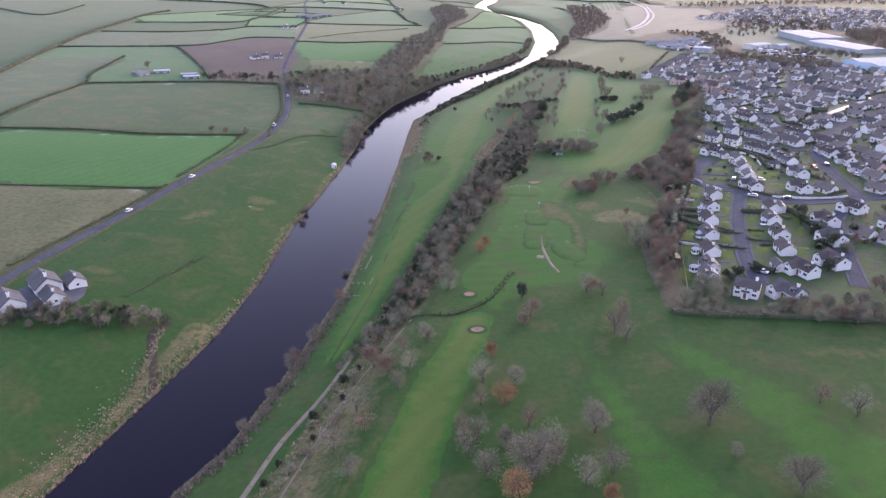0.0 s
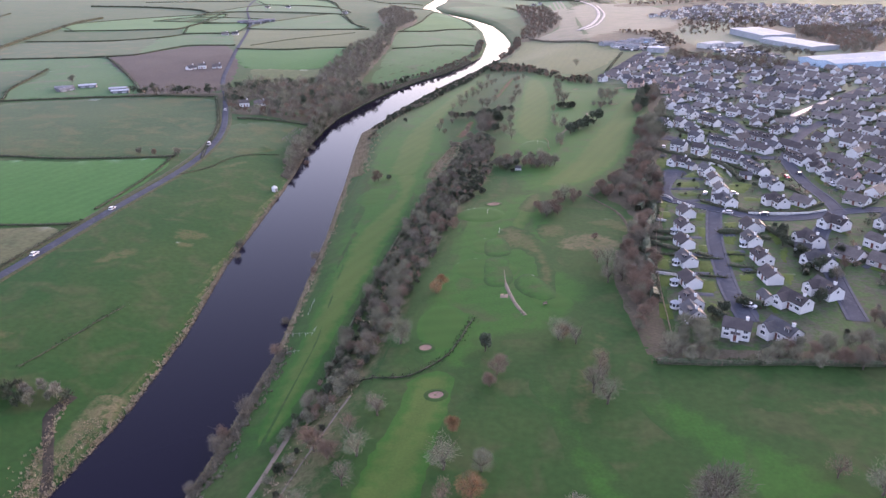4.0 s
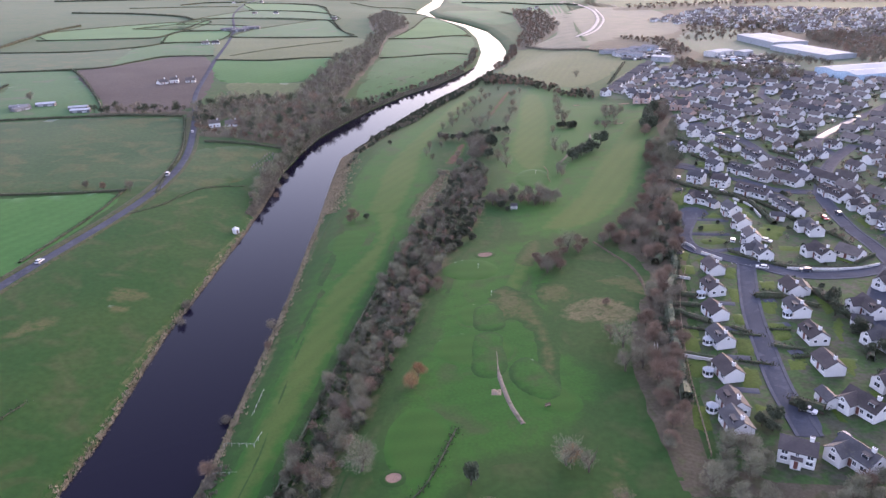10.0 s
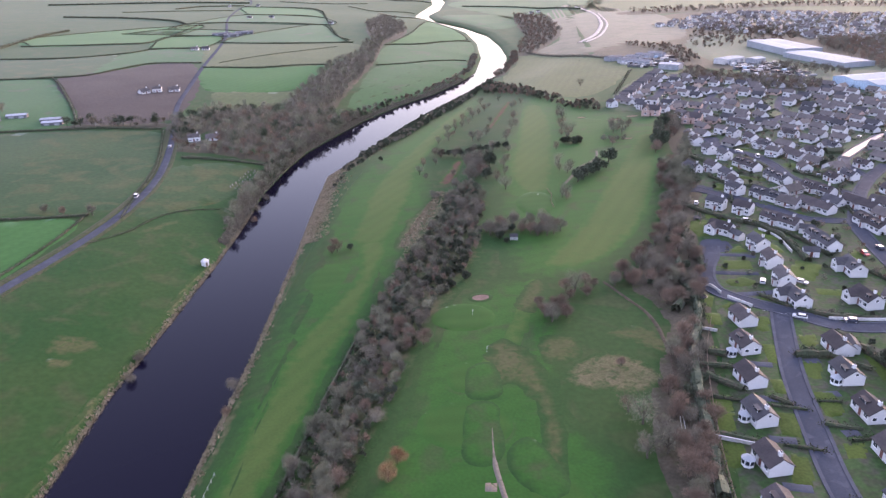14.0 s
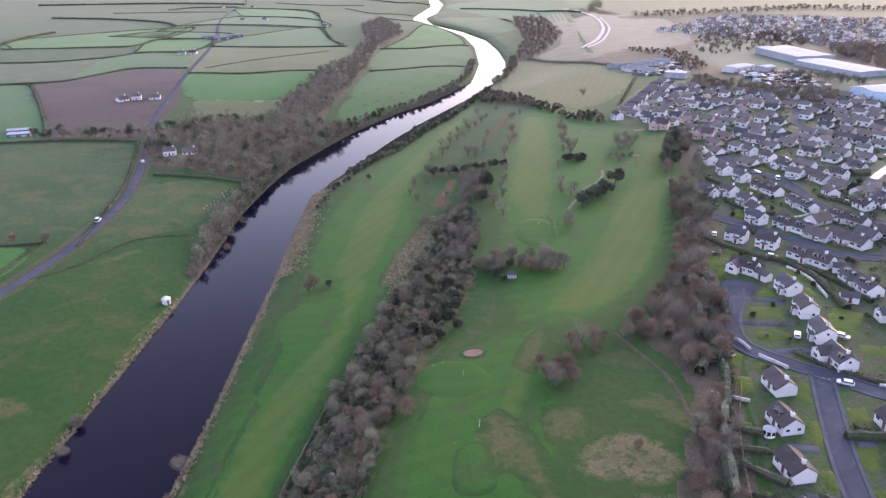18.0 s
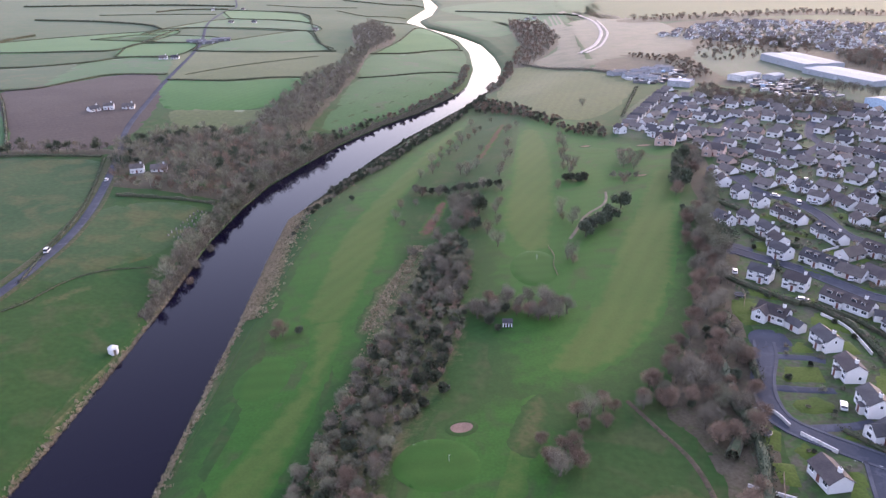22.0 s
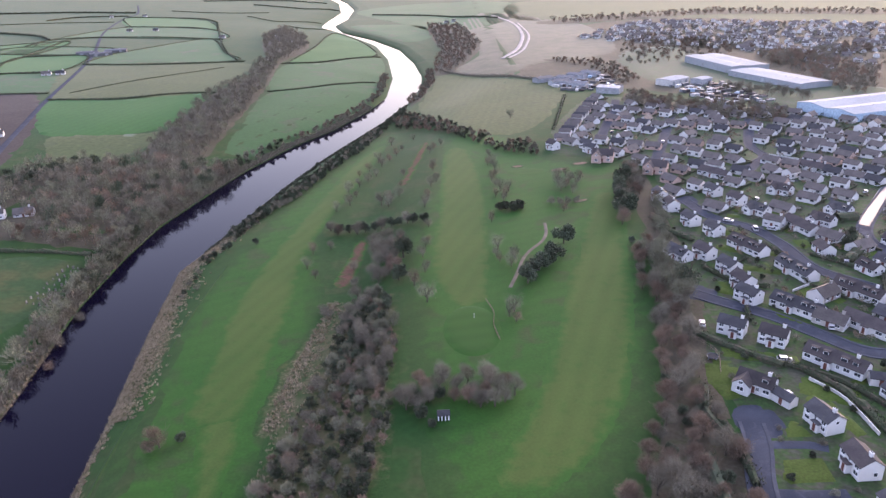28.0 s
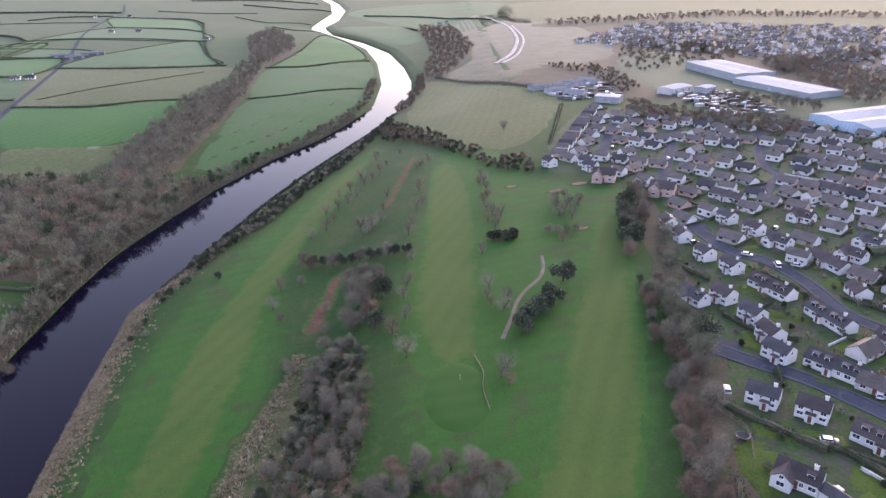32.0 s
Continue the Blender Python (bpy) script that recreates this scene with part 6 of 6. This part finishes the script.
free = [(x, y) for x, y in scatter(TOWN, 7.2, 43) if all(math.dist((x, y), b) > 5.8 for b in built) and np.min(np.hypot(street_pts[:, 0] - x, street_pts[:, 1] - y)) > 5]
free += [(x, y) for x, y in scatter(FARTOWN, 13, 44)]
for k, mt in enumerate(("twig", "hedge", "twig_red")):
    vs, fs = [], []
    for x, y in free[k::3]:
        p, away = crown_points(q, 90, 3.0, 1.9, 5, 0.02)
        v, f = blades(q, p + (x, y, ground_z(x, y)), away, 0.7, 0.28, 0.2)
        fs.append(f + sum(len(a) for a in vs))
        vs.append(v)
    setting("garden_shrubs", np.concatenate(vs), np.concatenate(fs), M[mt], "bushes and small trees in the far gardens", "shrubs", kind="stuff")
for i, (x, y) in enumerate(scatter(np.array([(50, 330), (62, 348), (100, 345), (130, 350), (150, 420), (160, 480), (120, 545), (100, 560), (88, 480), (76, 420), (66, 370)], float), 8.5, 47)):
    if all(math.dist((x, y), b) > 7 for b in built) and np.min(np.hypot(street_pts[:, 0] - x, street_pts[:, 1] - y)) > 5.5:
        SHRUB.put(x, y, g.uniform(0, 360), g.uniform(0.35, 0.7))


def garden_wall(pts, tall, label, mat="concrete_white", thick=0.2):
    line = curve_through(pts, 2.5)
    nrm = sides(line)
    rows = []
    for p, n in zip(line, nrm):
        z = ground_z(*p)
        rows.append([(p[0] + n[0] * a * thick, p[1] + n[1] * a * thick, z + b) for a, b in ((-0.5, -0.3), (-0.5, tall), (-0.75, tall), (-0.75, tall + 0.1), (0.75, tall + 0.1), (0.75, tall), (0.5, tall), (0.5, -0.3))])
    return tagged(new("garden_wall", mesh_of("garden_wall", *strip_grid(rows), M[mat])), label, "wall")


for pts, tl in (([(98, 345.5), (110, 345), (122, 346), (132, 350)], 1.0), ([(63, 370), (67.5, 369), (69.5, 363)], 1.1), ([(71, 360), (74, 356.5), (77, 353)], 1.1), ([(100, 424), (104, 416.5), (105, 410), (105, 399)], 1.1), ([(160, 607), (150, 612), (138, 622)], 1.0), ([(190, 652), (215, 628)], 1.0), ([(47, 285), (60, 281)], 1.0), ([(53, 341), (62, 337)], 0.9)):
    garden_wall(pts, tl, "low white rendered garden wall")

# ---- vehicles ----
def car(label, mat, length=4.3, van=False):
    root = tagged(new("van" if van else "car"), label, "van" if van else "car")
    w, top = 0.88, (1.95 if van else 1.42)
    bm = bmesh.new()
    prof = [(-length / 2, 0.35), (length / 2, 0.35), (length / 2, 0.75), (length * 0.42, 0.9), (-length / 2, 0.95)]
    prism(bm, [(x, z) for x, z in prof], -w, w)
    bmesh.ops.bevel(bm, geom=list(bm.edges), offset=0.08, segments=1, affect="EDGES")
    bmesh.ops.transform(bm, matrix=pose(0, 0, 0, 0, 0, -90), verts=bm.verts)
    body = part("body", bm, M[mat], root)
    bm = bmesh.new()
    prof = [(-length / 2 + 0.12, 0.92), (length * 0.27, 0.9), (length * 0.12, top), (-length * (0.46 if van else 0.36), top)]
    prism(bm, prof, -w * 0.84, w * 0.84)
    bmesh.ops.transform(bm, matrix=pose(0, 0, 0, 0, 0, -90), verts=bm.verts)
    cabin = part("cabin", bm, M["glass"], root)
    part("roof", boxes((-length * (0.46 if van else 0.36), length * 0.12, -w * 0.86, w * 0.86, top - 0.06, top + 0.03)), M[mat], root)
    for sx in (-1, 1):
        for sy in (-1, 1):
            bm = bmesh.new()
            bmesh.ops.create_cone(bm, cap_ends=True, segments=12, radius1=0.33, radius2=0.33, depth=0.22, matrix=pose(sx * length * 0.31, sy * 0.8, 0.33, 90))
            wheel = part("wheel", bm, M["rubber"], root)
            bm = bmesh.new()
            bmesh.ops.create_cone(bm, cap_ends=True, segments=10, radius1=0.2, radius2=0.2, depth=0.05, matrix=pose(sx * length * 0.31, sy * 0.9, 0.33, 90))
            part("rim", bm, M["car_silver"], wheel)
    for sy in (-0.6, 0.6):
        part("headlight", boxes((length / 2 - 0.06, length / 2 + 0.02, sy - 0.16, sy + 0.16, 0.6, 0.74)), M["frame_white"], root)
    return root


CARS = Stock([car("white car parked by the houses", "car_white"), car("dark car parked by the houses", "car_dark"), car("silver car parked by the houses", "car_silver"), car("red car parked by the houses", "car_red"), car("white van parked by the houses", "car_white", 4.9, True)])
for x, y, a, k in ((90, 417, 20, 0), (89.5, 346, 160, 0), (74, 258, -35, 0), (79, 247, -60, 1), (134, 335, -70, 4), (99, 372, -40, 0), (82, 457, 75, 0), (121, 452, 65, 0), (131, 398, -80, 3), (126, 548, -30, 0), (133, 537, 80, 4), (140, 536, -30, 2), (127, 458, -20, 2), (152, 500, 60, 0),
                   (146, 470, -20, 0), (139, 404, 90, 1), (104, 344, 170, 1), (110, 562, 20, 2), (150, 575, 50, 0), (155, 345, 0, 0), (170, 600, 40, 2), (190, 640, -50, 0), (140, 690, 60, 0), (175, 770, 60, 2), (115, 720, 65, 1), (148, 386, -75, 0), (86, 372, 70, 2), (98, 434, -15, 2), (113, 590, 80, 0), (124, 720, 60, 0), (205, 580, 50, 0), (225, 590, 50, 2)):
    CARS.put(x, y, a, 1.0, k, -0.24)
for x, y, a, k in ((-196, 346, 92, 0), (-197.5, 290, 92, 0), (-231, 570, 112, 0), (-201, 470, 105, 4)):
    CARS.put(x, y, a, 1.0, k, -0.36, label="white car driving on the country road")

# ---- sheds, farms, shelters ----
def shed(label, length, depth, eaves, ridge, roof, wall, doors=2, name="warehouse", bays=1):
    root = tagged(new(name), label, "warehouse" if name == "warehouse" else "shed")
    for b in range(bays):
        y = (b - (bays - 1) / 2) * depth
        bm = bmesh.new()
        gabled(bm, length, depth, eaves, ridge, 0, y)
        part("wall", bm, M[wall], root)
        bm = bmesh.new()
        roof_over(bm, length, depth - 0.6, eaves, ridge, 0, y, 0.25, 0.2)
        part("roof", bm, M[roof], root)
        for k in range(int(length / 12)):
            x = -length / 2 + 6 + k * 12
            part("rooflight", boxes((x - 0.6, x + 0.6, y - 0.35, y + 0.35, ridge + 0.12, ridge + 0.4)), M["metal_grey"], root)
    for k in range(doors):
        x = -length / 2 + (k + 0.5) * length / doors
        y = -bays * depth / 2
        part("door", boxes((x - 1.8, x + 1.8, y - 0.12, y, 0, min(4.0, eaves - 0.5))), M["metal_grey"], root)
    return root


def stand(ob, x, y, turn, sink=0.0):
    ob.matrix_basis = pose(x, y, ground_z(x, y) - sink, 0, 0, turn)
    return ob


stand(shed("huge pale warehouse with a flat white sheet roof", 88, 20, 7.0, 7.7, "metal_roof", "metal_roof", 6, bays=2), 292, 984, -80)
stand(shed("long low pale warehouse with a white sheet roof", 88, 34, 5.0, 5.8, "metal_roof", "metal_roof", 5), 304, 892, -72)
stand(shed("blue-walled industrial warehouse with pale ridged roofs", 100, 25, 5.5, 7.2, "metal_roof", "metal_blue", 5, bays=2), 318, 762, 18)
stand(shed("pale flat industrial unit", 28, 16, 5, 5.8, "metal_roof", "concrete_white", 3), 212, 899, 38)
stand(shed("pale flat industrial unit", 16, 12, 5, 5.8, "metal_roof", "metal_grey", 2), 236, 893, 38)
stand(shed("grey industrial unit beside the estate", 20, 14, 5, 6, "metal_grey", "metal_grey", 2), 148, 868, -30)
for x, y, a in ((100, 935, 30), (112, 915, 20), (122, 935, -40), (135, 950, -35), (150, 960, -40), (126, 900, -30)):
    stand(shed("low grey industrial shed", 18, 10, 4, 5.4, "metal_dark", "metal_grey", 2, "shed"), x, y, a)
for x, y, a in ((-390, 612, 22), (-376, 624, 20), (-345, 618, 18), (-338, 609, 18), (-440, 1170, 12), (-415, 1195, 12), (-420, 1160, 40), (-385, 606, 70)):
    stand(shed("long low farm shed with a weathered sheet roof", 14 if y < 700 else 26, 6 if y < 700 else 9, 1.9 if y < 700 else 3, 2.8 if y < 700 else 4.4, "metal_grey" if x > -380 else "metal_dark", "metal_dark", 2, "shed"), x, y, a)
for x, y, a, k in ((-322, 736, 20, 2), (-309, 742, 20, 0), (-330, 728, 60, 1), (-223, 590, 20, 2), (-212, 595, 20, 0), (-393, 1005, 15, 1), (-405, 1000, 15, 0), (-236, 1340, 20, 2), (-222, 1350, 40, 1), (-260, 1420, 20, 2), (-520, 1500, 10, 0), (-480, 1510, 10, 1), (-330, 1380, 0, 0), (20, 1720, 30, 1), (35, 1735, 10, 2), (-700, 1850, 20, 2), (-640, 1880, 10, 1)):
    FAR.put(x, y, a, 1.0, k, 0.1)

for x, y, a, size in ((-182, 196, -38, 1.35), (-180.5, 212, -38, 1.4), (-173, 217.5, -38, 1.0), (-172, 204.5, -38, 1.05)):
    FAR.put(x, y, a, size, 1, 0.1, label="white riverside farmhouse with a dark slate roof")
patch("farm_yard", oval(-177, 206, 13, 15), M["paving"], 0.14, "grey paved yard round the farmhouses", "yard", step=2.5, wobble=0.4)
# clutter in the industrial yards
yq = np.random.default_rng(61)
for mt, n in (("concrete_white", 36), ("metal_dark", 70), ("tile_brown", 70), ("metal_grey", 26), ("metal_blue", 12)):
    bm = bmesh.new()
    for _ in range(n):
        t = yq.uniform()
        x, y = (yq.uniform(205, 262), yq.uniform(800, 890)) if t < 0.6 else (yq.uniform(105, 165), yq.uniform(880, 965))
        z = ground_z(x, y)
        a, b = yq.uniform(1.5, 4), yq.uniform(1, 1.6)
        e = bmesh.new()
        block(e, -a, a, -b, b, z - 0.2, z + yq.uniform(1.2, 2.8))
        bmesh.ops.transform(e, matrix=pose(x, y, 0, 0, 0, yq.uniform(0, 180)), verts=e.verts)
        tmp = bpy.data.meshes.new("tmp")
        e.to_mesh(tmp)
        e.free()
        bm.from_mesh(tmp)
        bpy.data.meshes.remove(tmp)
    tagged(new("yard_clutter", bm_mesh(bm, "yard_clutter", M[mt])), "containers, vans and stacks in the industrial yards", "clutter", kind="stuff")

hut = tagged(new("fishing_hut"), "small white fishing hut with a pyramid roof by the river", "hut")
bm = bmesh.new()
bmesh.ops.create_cone(bm, cap_ends=True, segments=6, radius1=1.7, radius2=1.7, depth=2.2, matrix=Matrix.Translation((0, 0, 1.0)))
part("wall", bm, M["render_white"], hut)
bm = bmesh.new()
bmesh.ops.create_cone(bm, cap_ends=True, segments=6, radius1=2.0, radius2=0.15, depth=1.2, matrix=Matrix.Translation((0, 0, 2.7)))
part("roof", bm, M["concrete_white"], hut)
part("door", boxes((0.9, 1.56, -0.4, 0.4, 0.0, 1.8)), M["wood"], hut)
stand(hut, -136.5, 405.5, -40)

shelter = tagged(new("golf_shelter"), "small golf shelter with white posts and a dark roof", "shelter")
part("back_wall", boxes((-1.7, 1.7, 1.0, 1.15, -0.3, 2.3)), M["concrete_white"], shelter)
for x in (-1.6, -0.55, 0.55, 1.6):
    part("post", boxes((x - 0.2, x + 0.2, -1.15, -1.0, -0.3, 2.2)), M["frame_white"], shelter)
for x in (-1.7, 1.6):
    part("side_wall", boxes((x, x + 0.1, -1.0, 1.0, -0.3, 2.2)), M["concrete_white"], shelter)
bm = bmesh.new()
roof_over(bm, 3.6, 2.6, 2.2, 3.0)
part("roof", bm, M["slate"], shelter)
part("bench", boxes((-1.4, 1.4, 0.5, 0.95, 0.35, 0.45)), M["wood"], shelter)
stand(shelter, -2, 413.5, 2)
shelter.scale = (0.85, 0.85, 0.85)

# fences: each post a part
def fence(pts, tall, gap, label, mat="wood", rails=2, name="fence", thick=0.09):
    root = tagged(new(name), label, "fence")
    line = curve_through(pts, gap)
    for a, b in zip(line[:-1], line[1:]):
        x, y = a
        z = ground_z(x, y)
        part("post", boxes((x - thick, x + thick, y - thick, y + thick, z - 0.3, z + tall + 0.15)), M[mat], root)
    for k in range(rails):
        for a, b in zip(line[:-1], line[1:]):
            v, f = [], []
            h = tall * (k + 1) / rails
            tube(v, f, (*a, ground_z(*a) + h), (*b, ground_z(*b) + h), thick * 0.7, thick * 0.7, 4)
            ob = new("rail", mesh_of("rail", v, f, M[mat]))
            ob.parent = root
    return root


fence([(14, 481), (16, 472), (15.3, 463), (16.5, 453)], 0.9, 2.0, "low dark fence beside the putting green")
fence([(-76, 273), (-75, 260)], 0.9, 2.2, "white wooden rail fence on the river bank", "concrete_white", 1, thick=0.035)
fence([(-79, 249), (-69, 246)], 1.2, 2.2, "white wooden rail across the riverside turf", "concrete_white", 1, thick=0.035)
fence([(-77, 237), (-70, 236)], 0.9, 2.2, "white wooden rail across the riverside turf", "concrete_white", 1, thick=0.035)
fence([(-69, 246), (-68.5, 251)], 1.2, 2.2, "white wooden rail beside the riverside turf", "concrete_white", 1, thick=0.035)
fence([(46, 240), (49, 280), (55, 320), (62, 345)], 1.3, 3.0, "weathered garden boundary fence", "wood", 2)
fence([(74, 452), (80, 440), (77, 428)], 1.5, 2.5, "weathered garden boundary fence", "wood", 2)
for x, y in ((41.6, 290), (42.4, 290)):
    tagged(stand(new("white_board", bm_mesh(boxes((-0.1, 0.1, -2.6, 2.6, -0.2, 0.25)), "white_board", M["concrete_white"])), x, y, -6), "long white painted board lying by the track", "board")

bench = tagged(new("bench"), "small weathered wooden bench by the tee", "bench")
part("seat", boxes((-0.8, 0.8, -0.22, 0.22, 0.42, 0.48)), M["wood"], bench)
part("backrest", boxes((-0.8, 0.8, 0.2, 0.26, 0.55, 0.95)), M["wood"], bench)
for x in (-0.7, 0.7):
    part("leg", boxes((x - 0.05, x + 0.05, -0.2, 0.26, -0.1, 0.42)), M["wood"], bench)
stand(bench, 8.5, 258, 30)

# headstones beside the river wood
stone_mesh = bm_mesh(boxes((-0.4, 0.4, -0.09, 0.09, -0.2, 1.0), (-0.5, 0.5, -0.2, 0.2, -0.2, 0.15)), "headstone", M["stone"])
for i in range(7):
    for j in range(9):
        x, y = -165 + i * 2.6 + g.normal(0, 0.3) - j * 0.1, 506 + j * 4.4 + g.normal(0, 0.3)
        if x < float(along(BANK_L, y)) - 8:
            ob = tagged(new("headstone", stone_mesh), "weathered grey headstone in the grass", "headstone", "headstones in the burial ground")
            ob.matrix_basis = pose(x, y, ground_z(x, y), 0, 0, 80 + g.normal(0, 5))
            s = g.uniform(0.7, 1.3)
            ob.scale = (s, s, s)

# golf flags
for x, y in ((9, 468), (-15, 345), (-9, 322)):
    flag = tagged(new("golf_flag"), "thin white golf flagstick on the green", "flagstick")
    v, f = [], []
    tube(v, f, (0, 0, 0), (0, 0, 2.1), 0.025, 0.02, 6)
    pole = new("pole", mesh_of("pole", v, f, M["frame_white"]))
    pole.parent = flag
    part("flag", boxes((0, 0.25, -0.012, 0.012, 1.85, 2.05)), M["frame_white"], flag)
    stand(flag, x, y, 30, -0.1)

# small things in the gardens
def glasshouse(x, y, turn):
    root = tagged(new("conservatory"), "small white-framed glass conservatory beside a house", "conservatory")
    bm = bmesh.new()
    bmesh.ops.create_cone(bm, cap_ends=True, segments=8, radius1=1.5, radius2=1.5, depth=2.0, matrix=Matrix.Translation((0, 0, 0.9)))
    part("wall", bm, M["frame_white"], root)
    bm = bmesh.new()
    bmesh.ops.create_cone(bm, cap_ends=True, segments=8, radius1=1.7, radius2=0.1, depth=0.9, matrix=Matrix.Translation((0, 0, 2.35)))
    part("roof", bm, M["metal_roof"], root)
    for k in range(8):
        a = 2 * math.pi * (k + 0.5) / 8
        bm = boxes((1.36, 1.42, -0.45, 0.45, 0.7, 1.75))
        bmesh.ops.transform(bm, matrix=pose(0, 0, 0, 0, 0, math.degrees(a)), verts=bm.verts)
        part("pane", bm, M["glass"], root)
    stand(root, x, y, turn, -0.1)


for x, y in ((62.5, 323), (50.5, 258), (57.5, 292), (53.5, 275), (86, 309)):
    glasshouse(x, y, 0)


def trampoline(x, y):
    root = tagged(new("trampoline"), "round dark garden trampoline on a lawn", "trampoline")
    bm = bmesh.new()
    bmesh.ops.create_cone(bm, cap_ends=True, segments=20, radius1=1.4, radius2=1.4, depth=0.06, matrix=Matrix.Translation((0, 0, 0.8)))
    part("mat", bm, M["rubber"], root)
    v, f = [], []
    for k in range(20):
        a, b = 2 * math.pi * k / 20, 2 * math.pi * (k + 1) / 20
        tube(v, f, (1.6 * math.cos(a), 1.6 * math.sin(a), 0.82), (1.6 * math.cos(b), 1.6 * math.sin(b), 0.82), 0.14, 0.14, 5)
    rim = new("rim", mesh_of("rim", v, f, M["car_dark"]))
    rim.parent = root
    for k in range(4):
        a = math.pi / 2 * k + 0.4
        part("leg", boxes((1.5 * math.cos(a) - 0.05, 1.5 * math.cos(a) + 0.05, 1.5 * math.sin(a) - 0.05, 1.5 * math.sin(a) + 0.05, -0.1, 0.8)), M["metal_grey"], root)
    stand(root, x, y, 0, -0.14)


trampoline(62.5, 360)
trampoline(78, 437)
# solar panels on a roof
panel = tagged(new("solar_array"), "dark blue solar panels laid on a house roof", "solar panels")
for i in range(4):
    for j in range(2):
        part("panel", boxes((-2.2 + i * 1.05, -1.2 + i * 1.05, -1.75 + j * 1.7, -0.1 + j * 1.7, 0, 0.06)), M["solar"], panel)
panel.matrix_basis = pose(92, 357, ground_z(92, 357) + 0.25, 0, 0, -80) @ pose(2.4, 1.8, 4.3, -36)
# painted dashes at the junctions
for i, (x, y, a) in enumerate([(80 + k * 1.6, 350.6 - k * 0.5, -18) for k in range(6)] + [(133, 345 + k * 1.8, 70) for k in range(4)] + [(140, 432 + k * 1.6, 60) for k in range(4)]):
    ob = tagged(new("road_marking", bm_mesh(boxes((-0.45, 0.45, -0.07, 0.07, 0, 0.02)), "road_marking", M["concrete_white"])), "white painted dash on the asphalt", "road marking", kind="structure")
    ob.matrix_basis = pose(x, y, ground_z(x, y) + 0.24, 0, 0, a)
